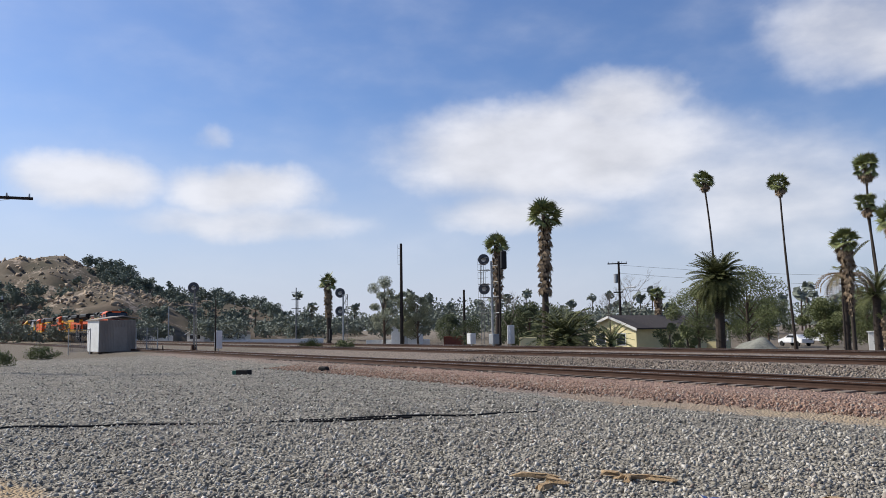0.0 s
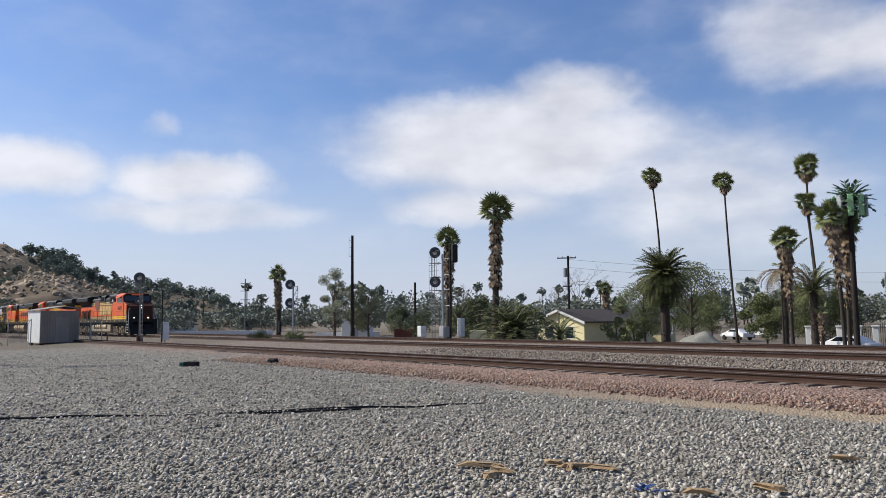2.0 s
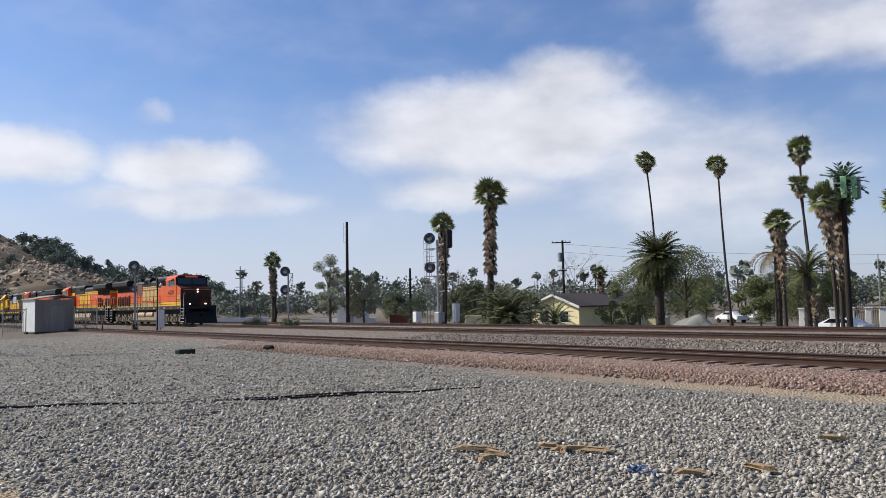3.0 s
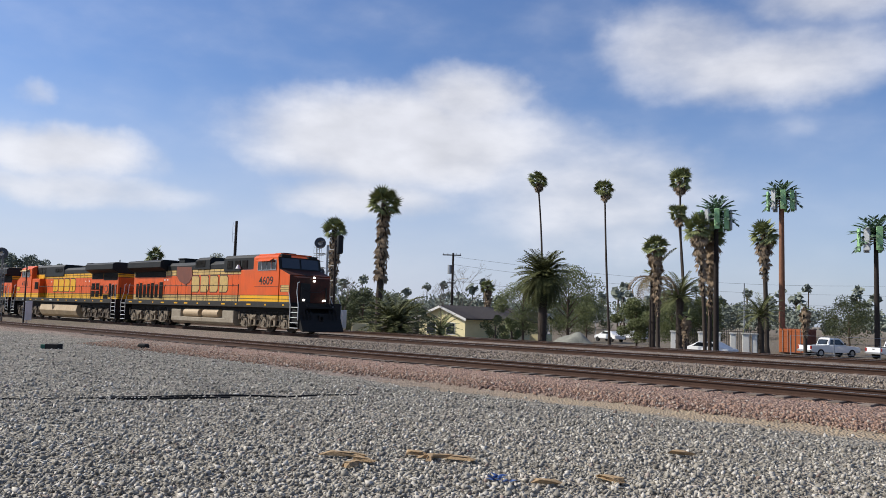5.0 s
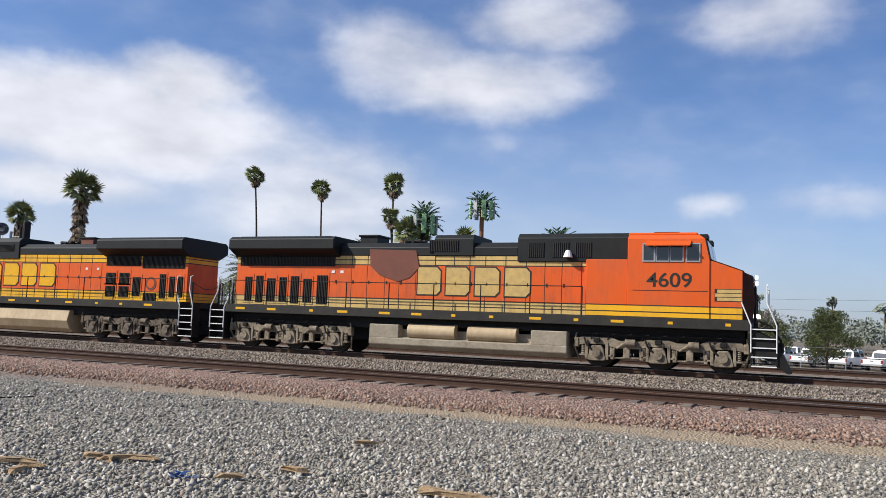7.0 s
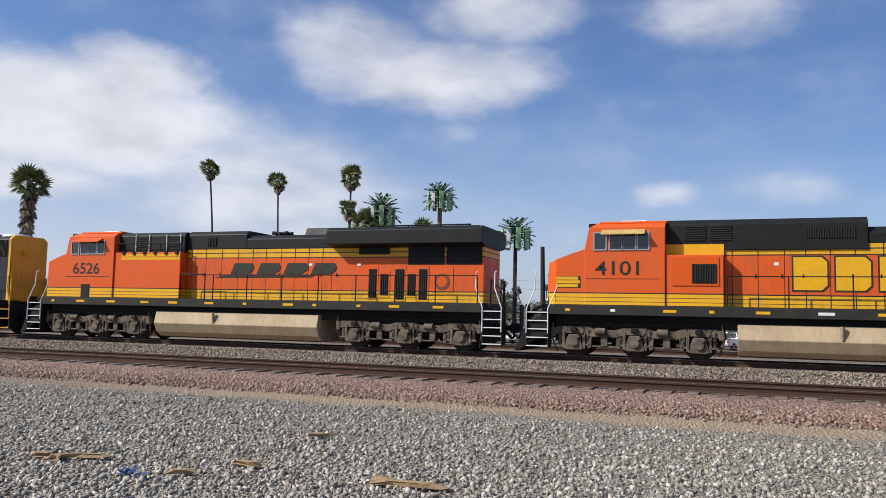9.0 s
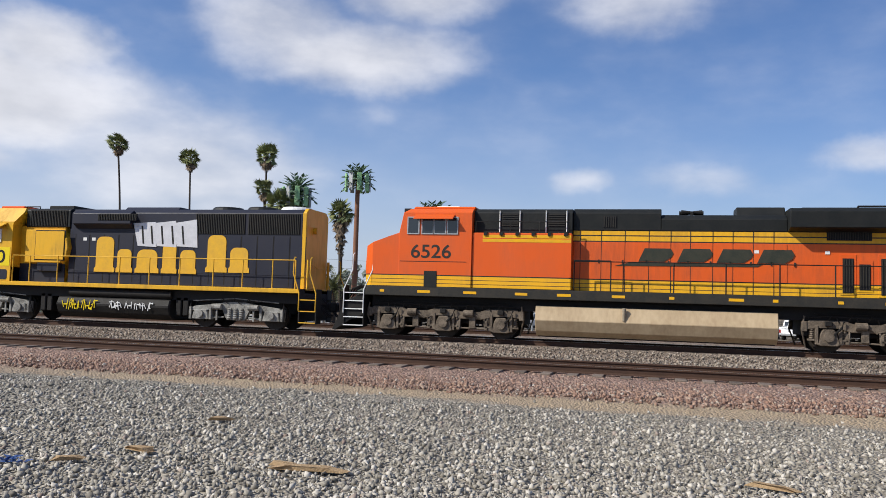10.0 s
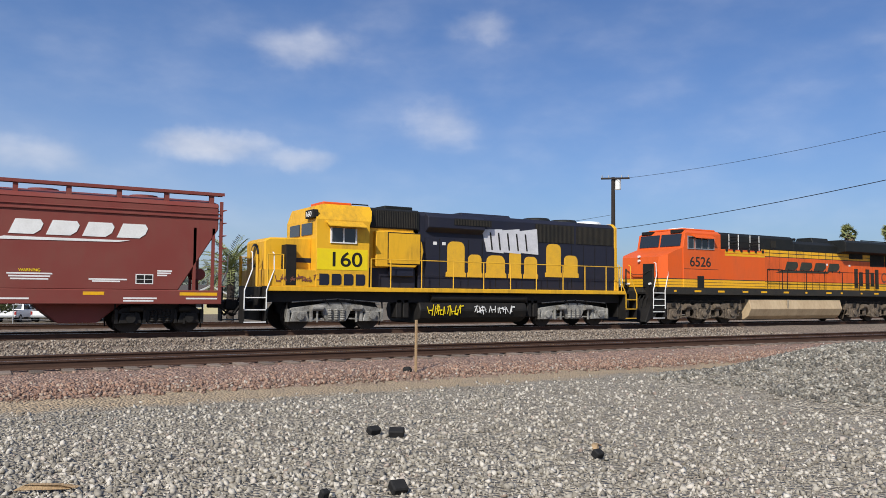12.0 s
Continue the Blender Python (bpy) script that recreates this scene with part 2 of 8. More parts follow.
ORANGE, AMBER, CREAM = (0.70, 0.098, 0.006), (0.82, 0.42, 0.008), (0.62, 0.42, 0.14)
GREEN_BLACK, LINE = (0.016, 0.018, 0.016), (0.016, 0.013, 0.011)
SF_YELLOW, SF_BLUE = (0.74, 0.40, 0.013), (0.011, 0.014, 0.028)
M = {
    "lead": livery("weathered_orange_paint", [(0, GREEN_BLACK), (1.74, CREAM), (1.89, LINE), (1.925, CREAM), (2.1, LINE), (2.14, ORANGE), (3.41, LINE), (3.45, CREAM), (3.6, LINE), (3.64, CREAM), (3.78, LINE), (3.81, GREEN_BLACK)], dirt=(0.075, 0.05, 0.035), dirt_amount=0.55),
    "lead_cab": livery("weathered_orange_cab_paint", [(0, GREEN_BLACK), (1.74, AMBER), (1.89, LINE), (1.925, AMBER), (2.1, LINE), (2.14, ORANGE)], dirt_amount=0.38),
    "second": livery("orange_paint_with_amber_bands", [(0, GREEN_BLACK), (1.74, AMBER), (1.85, LINE), (1.875, AMBER), (1.985, LINE), (2.01, AMBER), (2.12, LINE), (2.16, ORANGE), (3.41, LINE), (3.45, AMBER), (3.6, LINE), (3.64, AMBER), (3.78, LINE), (3.81, GREEN_BLACK)], dirt=(0.06, 0.042, 0.03), dirt_amount=0.45),
    "second_cab": livery("orange_cab_paint_with_amber_bands", [(0, GREEN_BLACK), (1.74, AMBER), (1.85, LINE), (1.875, AMBER), (1.985, LINE), (2.01, AMBER), (2.12, LINE), (2.16, ORANGE)], dirt_amount=0.22),
    "upper": material("dark_hood_paint", (0.010, 0.0115, 0.011), 0.55, other=(0.021, 0.021, 0.019), scale=2.0, amount=0.7, bump=0.05, bump_scale=4.0),
    "orange": material("orange_paint", ORANGE, 0.45, other=(0.45, 0.10, 0.03), scale=2.0, amount=0.4),
    "amber": material("amber_paint", AMBER, 0.45, other=(0.5, 0.3, 0.05), scale=3.0, amount=0.5),
    "cream": material("cream_paint", CREAM, 0.55, other=(0.35, 0.25, 0.12), scale=5.0, amount=0.7),
    # dark brown that paints the shade onto the lead engine's nose
    "shaded_nose": material("shaded_nose_paint", (0.085, 0.022, 0.011), 0.65, other=(0.02, 0.012, 0.009), scale=1.6, amount=0.9, bump=0.05, bump_scale=6.0),
    "brown": material("scorched_paint", (0.20, 0.07, 0.045), 0.7, other=(0.12, 0.06, 0.05), scale=2.0, amount=0.7),
    "green_letter": material("dark_green_letter_paint", (0.03, 0.035, 0.025), 0.5, other=(0.07, 0.06, 0.04), scale=3.0),
    "sill": material("grimy_sill_paint", (0.024, 0.024, 0.021), 0.6, other=(0.058, 0.047, 0.034), scale=2.5, bump=0.08, bump_scale=30),
    "truck": material("dusty_grey_truck_steel", (0.20, 0.158, 0.115), 0.75, other=(0.035, 0.027, 0.021), scale=3.5, amount=0.9, bump=0.25, bump_scale=25),
    "truck_tan": material("tan_dusted_truck_steel", (0.32, 0.26, 0.185), 0.8, other=(0.06, 0.046, 0.034), scale=3.5, amount=0.9, bump=0.25, bump_scale=25),
    "truck_silver": material("silver_truck_paint", (0.33, 0.32, 0.29), 0.6, other=(0.05, 0.043, 0.037), scale=3.0, amount=0.9, bump=0.25, bump_scale=25),
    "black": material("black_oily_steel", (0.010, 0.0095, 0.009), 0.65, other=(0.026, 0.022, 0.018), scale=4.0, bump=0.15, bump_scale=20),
    "wheel": material("worn_wheel_steel", (0.045, 0.037, 0.031), 0.6, 0.2, other=(0.02, 0.016, 0.013), scale=5.0),
    "tank": material("tan_fuel_tank_paint", (0.52, 0.40, 0.25), 0.6, other=(0.34, 0.24, 0.14), scale=1.4, amount=0.8, bump=0.06, bump_scale=8, stretch=(1, 1, 0.4)),
    "tank_grey": material("dusty_grey_tank_paint", (0.36, 0.31, 0.23), 0.65, other=(0.20, 0.16, 0.11), scale=1.4, amount=0.9, bump=0.06, bump_scale=8),
    "white": material("white_paint", (0.78, 0.78, 0.75), 0.45, other=(0.5, 0.48, 0.44), scale=3.0, amount=0.4),
    "grille": material("dark_grille_steel", (0.012, 0.012, 0.013), 0.65, other=(0.026, 0.024, 0.022), scale=6.0),
    "glass": glass("dark_cab_glass", (0.02, 0.025, 0.03)),
    "sf_yellow": livery("faded_yellow_paint", [(0, SF_YELLOW), (4.99, SF_YELLOW)], dirt=(0.07, 0.045, 0.02), dirt_amount=0.5),
    "sf_blue": livery("faded_dark_blue_paint", [(0, SF_BLUE), (4.99, SF_BLUE)], dirt=(0.026, 0.025, 0.028), dirt_amount=0.35, rough=0.5, fade=0.015),
    "sf_letter": material("yellow_letter_paint", (0.74, 0.42, 0.03), 0.5, other=(0.5, 0.28, 0.05), scale=3.0, amount=0.5),
    "bright_yellow": material("bright_yellow_patch", (0.82, 0.62, 0.01), 0.45, other=(0.7, 0.5, 0.03), scale=3.0, amount=0.4),
    "spray": material("silver_spray_paint", (0.62, 0.62, 0.64), 0.45, other=(0.42, 0.42, 0.44), scale=3.0, amount=0.6),
    "boxcar": livery("oxide_red_hopper_paint", [(0, (0.185, 0.036, 0.028)), (4.99, (0.185, 0.036, 0.028))], dirt=(0.17, 0.075, 0.055), dirt_amount=0.45, fade=0.04, rough=0.55),
    "rail": material("rusty_rail_side", (0.075, 0.04, 0.026), 0.8, other=(0.04, 0.024, 0.018), scale=3.0, bump=0.2, bump_scale=30),
    "rail_top": material("polished_rail_head", (0.42, 0.40, 0.38), 0.28, 0.9, other=(0.25, 0.2, 0.17), scale=2.0),
    "tie": material("weathered_tie", (0.19, 0.15, 0.12), 0.9, other=(0.11, 0.085, 0.07), scale=5.0, bump=0.4, bump_scale=40, stretch=(1, 0.2, 1), per_piece=0.35),
    "wood": material("weathered_pole_wood", (0.042, 0.032, 0.027), 0.9, other=(0.02, 0.016, 0.014), scale=6.0, bump=0.4, bump_scale=30, stretch=(1, 1, 0.12)),
    "plank": material("splintered_pale_wood", (0.42, 0.29, 0.16), 0.85, other=(0.22, 0.14, 0.075), scale=9.0, bump=0.4, bump_scale=50),
    "old_steel": material("weathered_grey_steel", (0.20, 0.20, 0.195), 0.6, 0.4, other=(0.11, 0.10, 0.095), scale=5.0),
    "pale_gravel": material("pale_grey_gravel", (0.30, 0.295, 0.245), 0.95, other=(0.15, 0.15, 0.125), scale=6.0, amount=0.9, bump=0.9, bump_scale=20),
    "steel": material("galvanised_steel", (0.42, 0.43, 0.43), 0.5, 0.6, other=(0.28, 0.28, 0.28), scale=5.0),
    "corrugated": material("beige_corrugated_sheet", (0.36, 0.305, 0.255), 0.65, 0.1, other=(0.25, 0.21, 0.175), scale=1.2, amount=0.8, stretch=(1, 1, 0.3)),
    "trunk": material("palm_trunk_bark", (0.075, 0.058, 0.046), 0.95, other=(0.035, 0.027, 0.022), scale=4.0, bump=0.6, bump_scale=18, stretch=(1, 1, 2.5)),
    "bark": material("tree_bark", (0.13, 0.095, 0.07), 0.95, other=(0.06, 0.045, 0.035), scale=5.0, bump=0.5, bump_scale=18, stretch=(1, 1, 0.3)),
    "skirt": material("dry_palm_fronds", (0.31, 0.23, 0.15), 0.95, other=(0.16, 0.115, 0.075), scale=4.0, amount=0.9),
    "palm": material("green_palm_fronds", (0.25, 0.265, 0.105), 0.6, other=(0.13, 0.155, 0.06), scale=2.5, amount=0.9),
    "date": material("olive_date_fronds", (0.15, 0.155, 0.06), 0.65, other=(0.08, 0.09, 0.035), scale=2.5, amount=0.9),
    "leaf": material("green_foliage", (0.16, 0.175, 0.07), 0.7, other=(0.085, 0.105, 0.04), scale=0.9, amount=0.95),
    "leaf_pale": material("grey_green_foliage", (0.30, 0.31, 0.215), 0.7, other=(0.19, 0.20, 0.125), scale=0.9, amount=0.9),
    "leaf_dark": material("dark_foliage", (0.13, 0.145, 0.07), 0.75, other=(0.075, 0.09, 0.042), scale=0.7, amount=0.9),
    # greyed leaf colour that carries the haze before the hills
    "leaf_hill": material("haze_tinted_hill_foliage", (0.20, 0.23, 0.185), 0.95, other=(0.13, 0.15, 0.12), scale=0.08, amount=0.9),
    "lamp_on": None,
    # distance haze is mixed into this leaf colour as a paler grey-green
    "leaf_far": material("haze_tinted_far_foliage", (0.23, 0.25, 0.20), 0.95, other=(0.15, 0.17, 0.135), scale=0.08, amount=0.9),
    "twig": material("bare_twigs", (0.22, 0.18, 0.15), 0.9),
    "mono_green": material("green_antenna_plastic", (0.36, 0.60, 0.30), 0.5, other=(0.24, 0.44, 0.20), scale=3.0),
    "mono_frond": material("plastic_tower_fronds", (0.15, 0.22, 0.14), 0.4, other=(0.07, 0.12, 0.07), scale=3.0),
    "mono_trunk": material("brown_tower_cladding", (0.26, 0.125, 0.075), 0.8, other=(0.17, 0.085, 0.05), scale=3.0, bump=0.3, bump_scale=12),
    "stucco": material("yellow_stucco", (0.82, 0.72, 0.42), 0.9, other=(0.72, 0.6, 0.32), scale=2.0, bump=0.2, bump_scale=50),
    "roof": material("grey_brown_shingles", (0.085, 0.072, 0.066), 0.9, other=(0.05, 0.043, 0.04), scale=4.0, bump=0.3, bump_scale=25),
    "trim": material("white_trim_paint", (0.75, 0.73, 0.68), 0.6, other=(0.6, 0.58, 0.52), scale=4.0),
    "car": material("white_car_paint", (0.80, 0.80, 0.79), 0.2, other=(0.7, 0.7, 0.68), scale=1.0, amount=0.3),
    "tyre": material("black_rubber", (0.02, 0.02, 0.02), 0.85, other=(0.04, 0.037, 0.034), scale=6.0),
    "lamp_red": material("red_lamp_lens", (0.35, 0.02, 0.015), 0.3),
    "container_orange": material("orange_container_paint", (0.52, 0.15, 0.05), 0.6, other=(0.4, 0.12, 0.05), scale=2.0),
    "container_red": material("dull_maroon_container_paint", (0.24, 0.075, 0.045), 0.7, other=(0.16, 0.055, 0.035), scale=2.0),
    "rock": material("granite_boulders", (0.40, 0.31, 0.22), 0.95, other=(0.24, 0.18, 0.125), scale=0.15, amount=0.9, bump=0.5, bump_scale=1.5),
    "hill": material("dry_scrub_hillside", (0.20, 0.155, 0.105), 1.0, other=(0.085, 0.085, 0.05), scale=0.05, amount=0.95, bump=0.5, bump_scale=1.0),
    "green_box": material("dark_green_plastic", (0.02, 0.12, 0.085), 0.5, other=(0.02, 0.04, 0.035), scale=6.0),
    "blue_rag": material("blue_plastic", (0.04, 0.12, 0.38), 0.4, other=(0.3, 0.35, 0.45), scale=20.0),
    "rubber": material("torn_black_rubber", (0.012, 0.012, 0.012), 0.8, other=(0.03, 0.028, 0.026), scale=10.0),
    "stone_pale": material("pale_stone", (0.5, 0.48, 0.44), 0.9, other=(0.35, 0.33, 0.3), scale=12.0),
    "signal_disc": material("faded_signal_paint", (0.10, 0.104, 0.112), 0.6, other=(0.06, 0.062, 0.066), scale=5.0),
    "signal": material("signal_black_paint", (0.012, 0.012, 0.013), 0.6, other=(0.03, 0.03, 0.03), scale=5.0),
}


def burning(name, color, power):
    m = bpy.data.materials.new(name)
    m.use_nodes = True
    b = m.node_tree.nodes["Principled BSDF"]
    b.inputs["Emission Color"].default_value = (*color, 1)
    b.inputs["Emission Strength"].default_value = power
    return m


M["lamp_on"] = burning("burning_headlight", (1.0, 0.93, 0.8), 2.5)

# ---------------------------------------------------------------- mesh helpers


def link(name, bm, mat, smooth=False):
    bmesh.ops.recalc_face_normals(bm, faces=bm.faces)
    me = bpy.data.meshes.new(name)
    bm.to_mesh(me)
    bm.free()
    me.materials.append(M[mat] if isinstance(mat, str) else mat)
    if smooth:
        me.shade_smooth()
        me.set_sharp_from_angle(angle=radians(40))
    return new(name, me)


def part(name, bm, mat, parent, label="", smooth=False):
    ob = link(name, bm, mat, smooth)
    ob.parent = parent
    if label:
        ob["label"] = label
    return ob


def root(name, x, y, z, rz, label, category, group=""):
    ob = new(name)
    ob.empty_display_size = 0.2
    ob.matrix_basis = pose(x, y, z, 0, 0, rz)
    return tagged(ob, label, category, group)


def box(bm, x0, x1, y0, y1, z0, z1, bevel=0.0):
    vs = [bm.verts.new((x, y, z)) for x in (x0, x1) for y in (y0, y1) for z in (z0, z1)]
    fs = [bm.faces.new([vs[i] for i in q]) for q in ((0, 1, 3, 2), (4, 6, 7, 5), (0, 4, 5, 1), (2, 3, 7, 6), (0, 2, 6, 4), (1, 5, 7, 3))]
    if bevel:
        es = list({e for f in fs for e in f.edges})
        bmesh.ops.bevel(bm, geom=es, offset=bevel, segments=1, affect="EDGES")
    return bm


def prism(bm, points, axis, a, b, bevel=0.0):
    """An outline, drawn in the plane across the axis, drawn out from a to b. For y the points are (x, z), for x (y, z), for z (x, y)."""
    def at(p, w):
        return {"y": (p[0], w, p[1]), "x": (w, p[0], p[1]), "z": (p[0], p[1], w)}[axis]
    lo, hi = [bm.verts.new(at(p, a)) for p in points], [bm.verts.new(at(p, b)) for p in points]
    fs = [bm.faces.new(lo), bm.faces.new(hi[::-1])]
    n = len(points)
    fs += [bm.faces.new((lo[i], lo[(i + 1) % n], hi[(i + 1) % n], hi[i])) for i in range(n)]
    if bevel:
        bmesh.ops.bevel(bm, geom=list({e for f in fs for e in f.edges}), offset=bevel, segments=1, affect="EDGES")
    return bm


def tube(bm, points, r, n=6, r_end=None, caps=True):
    """A round bar along points, tapering to r_end."""
    pts = [Vector(p) for p in points]
    rings = []
    for i, p in enumerate(pts):
        d = (pts[min(i + 1, len(pts) - 1)] - pts[max(i - 1, 0)]).normalized()
        u = d.cross(Vector((0.31, 0.17, 1)) if abs(d.z) < 0.9 else Vector((1, 0.13, 0))).normalized()
        w = d.cross(u)
        k = r if r_end is None else r + (r_end - r) * i / (len(pts) - 1)
        rings.append([bm.verts.new(p + (u * math.cos(a) + w * math.sin(a)) * k) for a in (2 * math.pi * j / n for j in range(n))])
    for q, s in zip(rings, rings[1:]):
        for j in range(n):
            bm.faces.new((q[j], q[(j + 1) % n], s[(j + 1) % n], s[j]))
    if caps:
        bm.faces.new(rings[0][::-1])
        bm.faces.new(rings[-1])
    return bm


def B():
    return bmesh.new()


def lettering(name, words, size, x, y, z, mat, parent, width=0.0, slant=0.0, facing=0.0):
    """Words in the built-in font on an upright face that looks to -y; x, z is the lower left corner."""
    cu = bpy.data.curves.new(name, "FONT")
    cu.body, cu.size, cu.extrude, cu.shear, cu.offset = words, size, 0.004, slant, size * 0.012
    tmp = new(name, cu)
    me = bpy.data.meshes.new_from_object(tmp)
    bpy.data.objects.remove(tmp)
    lo, hi = min(v.co.x for v in me.vertices), max(v.co.x for v in me.vertices)
    k = width / (hi - lo) if width else 1.0
    for v in me.vertices:
        v.co = Vector(((v.co.x - lo) * k, v.co.y, v.co.z))
    me.transform(pose(x, y, z, 90, 0, facing))
    me.materials.clear()
    me.materials.append(M[mat])
    ob = new(name, me)
    ob.parent = parent
    return ob


# ---------------------------------------------------------------- ground
NEAR_Y, MAIN_Y, BACK_Y = 18.0, 28.4, 36.0
RAIL_Z = 0.37


def ground_material():
    m = bpy.data.materials.new("gravel_and_dirt_ground")
    m.use_nodes = True
    t = m.node_tree
    b = t.nodes["Principled BSDF"]
    at = t.nodes.new("ShaderNodeTexCoord").outputs["Object"]
    xyz = node(t, "ShaderNodeSeparateXYZ", Vector=at)
    big = node(t, "ShaderNodeTexNoise", Vector=at, Scale=0.35, Detail=6.0, Roughness=0.6)
    mid = node(t, "ShaderNodeTexNoise", Vector=at, Scale=2.2, Detail=5.0)
    stones = node(t, "ShaderNodeTexVoronoi", Vector=at, Scale=21.0, Randomness=1.0)
    tone = node(t, "ShaderNodeSeparateXYZ", Vector=stones.outputs["Color"])
    yy = maths(t, "ADD", xyz.outputs[1], maths(t, "MULTIPLY", maths(t, "SUBTRACT", big.outputs["Fac"], 0.5), 2.6))
    yy = maths(t, "ADD", yy, maths(t, "MULTIPLY", maths(t, "SUBTRACT", mid.outputs["Fac"], 0.5), 1.2))
    # the bed's foot draws nearer to the track far down the line
    drift = node(t, "ShaderNodeMapRange", Value=xyz.outputs[0])
    for k, val in (("From Min", -12.0), ("From Max", -34.0), ("To Min", 0.0), ("To Max", -2.6)):
        drift.inputs[k].default_value = val
    yy = maths(t, "ADD", yy, drift.outputs[0])

    def step(y0, y1):
        r = node(t, "ShaderNodeMapRange", Value=yy)
        r.inputs["From Min"].default_value, r.inputs["From Max"].default_value = y0, y1
        return r.outputs[0]
    coarse = node(t, "ShaderNodeTexVoronoi", Vector=at, Scale=6.5, Randomness=1.0)
    tone2 = node(t, "ShaderNodeSeparateXYZ", Vector=coarse.outputs["Color"])
    patchy = node(t, "ShaderNodeTexNoise", Vector=at, Scale=1.1, Detail=8.0, Roughness=0.75)
    speck = maths(t, "ADD", maths(t, "MULTIPLY", tone.outputs[0], 0.72), maths(t, "MULTIPLY", tone2.outputs[0], 0.28))
    shade = node(t, "ShaderNodeMapRange", Value=maths(t, "ADD", maths(t, "MULTIPLY", speck, 0.7), maths(t, "MULTIPLY", patchy.outputs["Fac"], 0.6)))
    shade.inputs["From Min"].default_value, shade.inputs["From Max"].default_value = 0.44, 0.86
    grey = mixed(t, shade.outputs[0], (0.045, 0.041, 0.033), (0.43, 0.392, 0.32))
    grey = mixed(t, maths(t, "MULTIPLY", big.outputs["Fac"], 0.35), grey, (0.25, 0.21, 0.155))
    east = node(t, "ShaderNodeMapRange", Value=maths(t, "ADD", xyz.outputs[0], maths(t, "MULTIPLY", big.outputs["Fac"], 6.0)))
    for k, val in (("From Min", -10.0), ("From Max", 6.0), ("To Min", 0.0), ("To Max", 0.45)):
        east.inputs[k].default_value = val
    grey = mixed(t, east.outputs[0], grey, (0.42, 0.36, 0.275))
    tan = mixed(t, mid.outputs["Fac"], (0.52, 0.385, 0.235), (0.36, 0.28, 0.19))
    along = node(t, "ShaderNodeMapRange", Value=maths(t, "ADD", xyz.outputs[0], maths(t, "MULTIPLY", big.outputs["Fac"], 8.0)))
    along.inputs["From Min"].default_value, along.inputs["From Max"].default_value = -12.0, -4.0
    red = mixed(t, speck, (0.14, 0.082, 0.06), (0.49, 0.325, 0.245))
    tan = mixed(t, along.outputs[0], mixed(t, 0.5, red, grey), tan)
    bed = mixed(t, speck, (0.09, 0.07, 0.055), (0.42, 0.33, 0.255))
    dirt = mixed(t, mid.outputs["Fac"], (0.25, 0.195, 0.135), (0.13, 0.11, 0.08))
    lot = mixed(t, mid.outputs["Fac"], (0.16, 0.15, 0.14), (0.22, 0.20, 0.175))
    c = mixed(t, step(12.7, 13.2), grey, tan)
    c = mixed(t, step(14.0, 14.7), c, red)
    c = mixed(t, step(19.6, 20.6), c, bed)
    c = mixed(t, step(38.0, 39.0), c, dirt)
    c = mixed(t, step(42.0, 44.0), c, lot)
    c = mixed(t, step(64.0, 70.0), c, dirt)
    # bare patches of earth in the yard, and dirt and dry grass beyond its far end
    sand = maths(t, "ADD", maths(t, "POWER", maths(t, "MULTIPLY", maths(t, "ADD", xyz.outputs[0], 9.0), 0.42), 2.0), maths(t, "POWER", maths(t, "MULTIPLY", maths(t, "SUBTRACT", xyz.outputs[1], 0.6), 0.9), 2.0))
    sandy = node(t, "ShaderNodeMapRange", Value=maths(t, "ADD", sand, maths(t, "MULTIPLY", mid.outputs["Fac"], 0.8)))
    sandy.inputs["From Min"].default_value, sandy.inputs["From Max"].default_value = 1.5, 1.1
    c = mixed(t, sandy.outputs[0], c, (0.42, 0.30, 0.17))
    left = node(t, "ShaderNodeMapRange", Value=maths(t, "ADD", xyz.outputs[0], maths(t, "MULTIPLY", big.outputs["Fac"], 14.0)))
    left.inputs["From Min"].default_value, left.inputs["From Max"].default_value = -50.0, -56.0
    c = mixed(t, left.outputs[0], c, dirt)
    t.links.new(c, b.inputs["Base Color"])
    b.inputs["Roughness"].default_value = 0.95
    gap = node(t, "ShaderNodeMapRange", Value=stones.outputs["Distance"])
    gap.inputs["From Max"].default_value = 0.035
    gap.inputs["To Min"].default_value, gap.inputs["To Max"].default_value = 1.0, 0.0
    height = maths(t, "ADD", maths(t, "MULTIPLY", stones.outputs["Distance"], -1.0), maths(t, "MULTIPLY", tone.outputs[1], 0.4))
    bp = node(t, "ShaderNodeBump", Height=height, Strength=0.95, Distance=0.07)
    t.links.new(bp.outputs[0], b.inputs["Normal"])
    return m


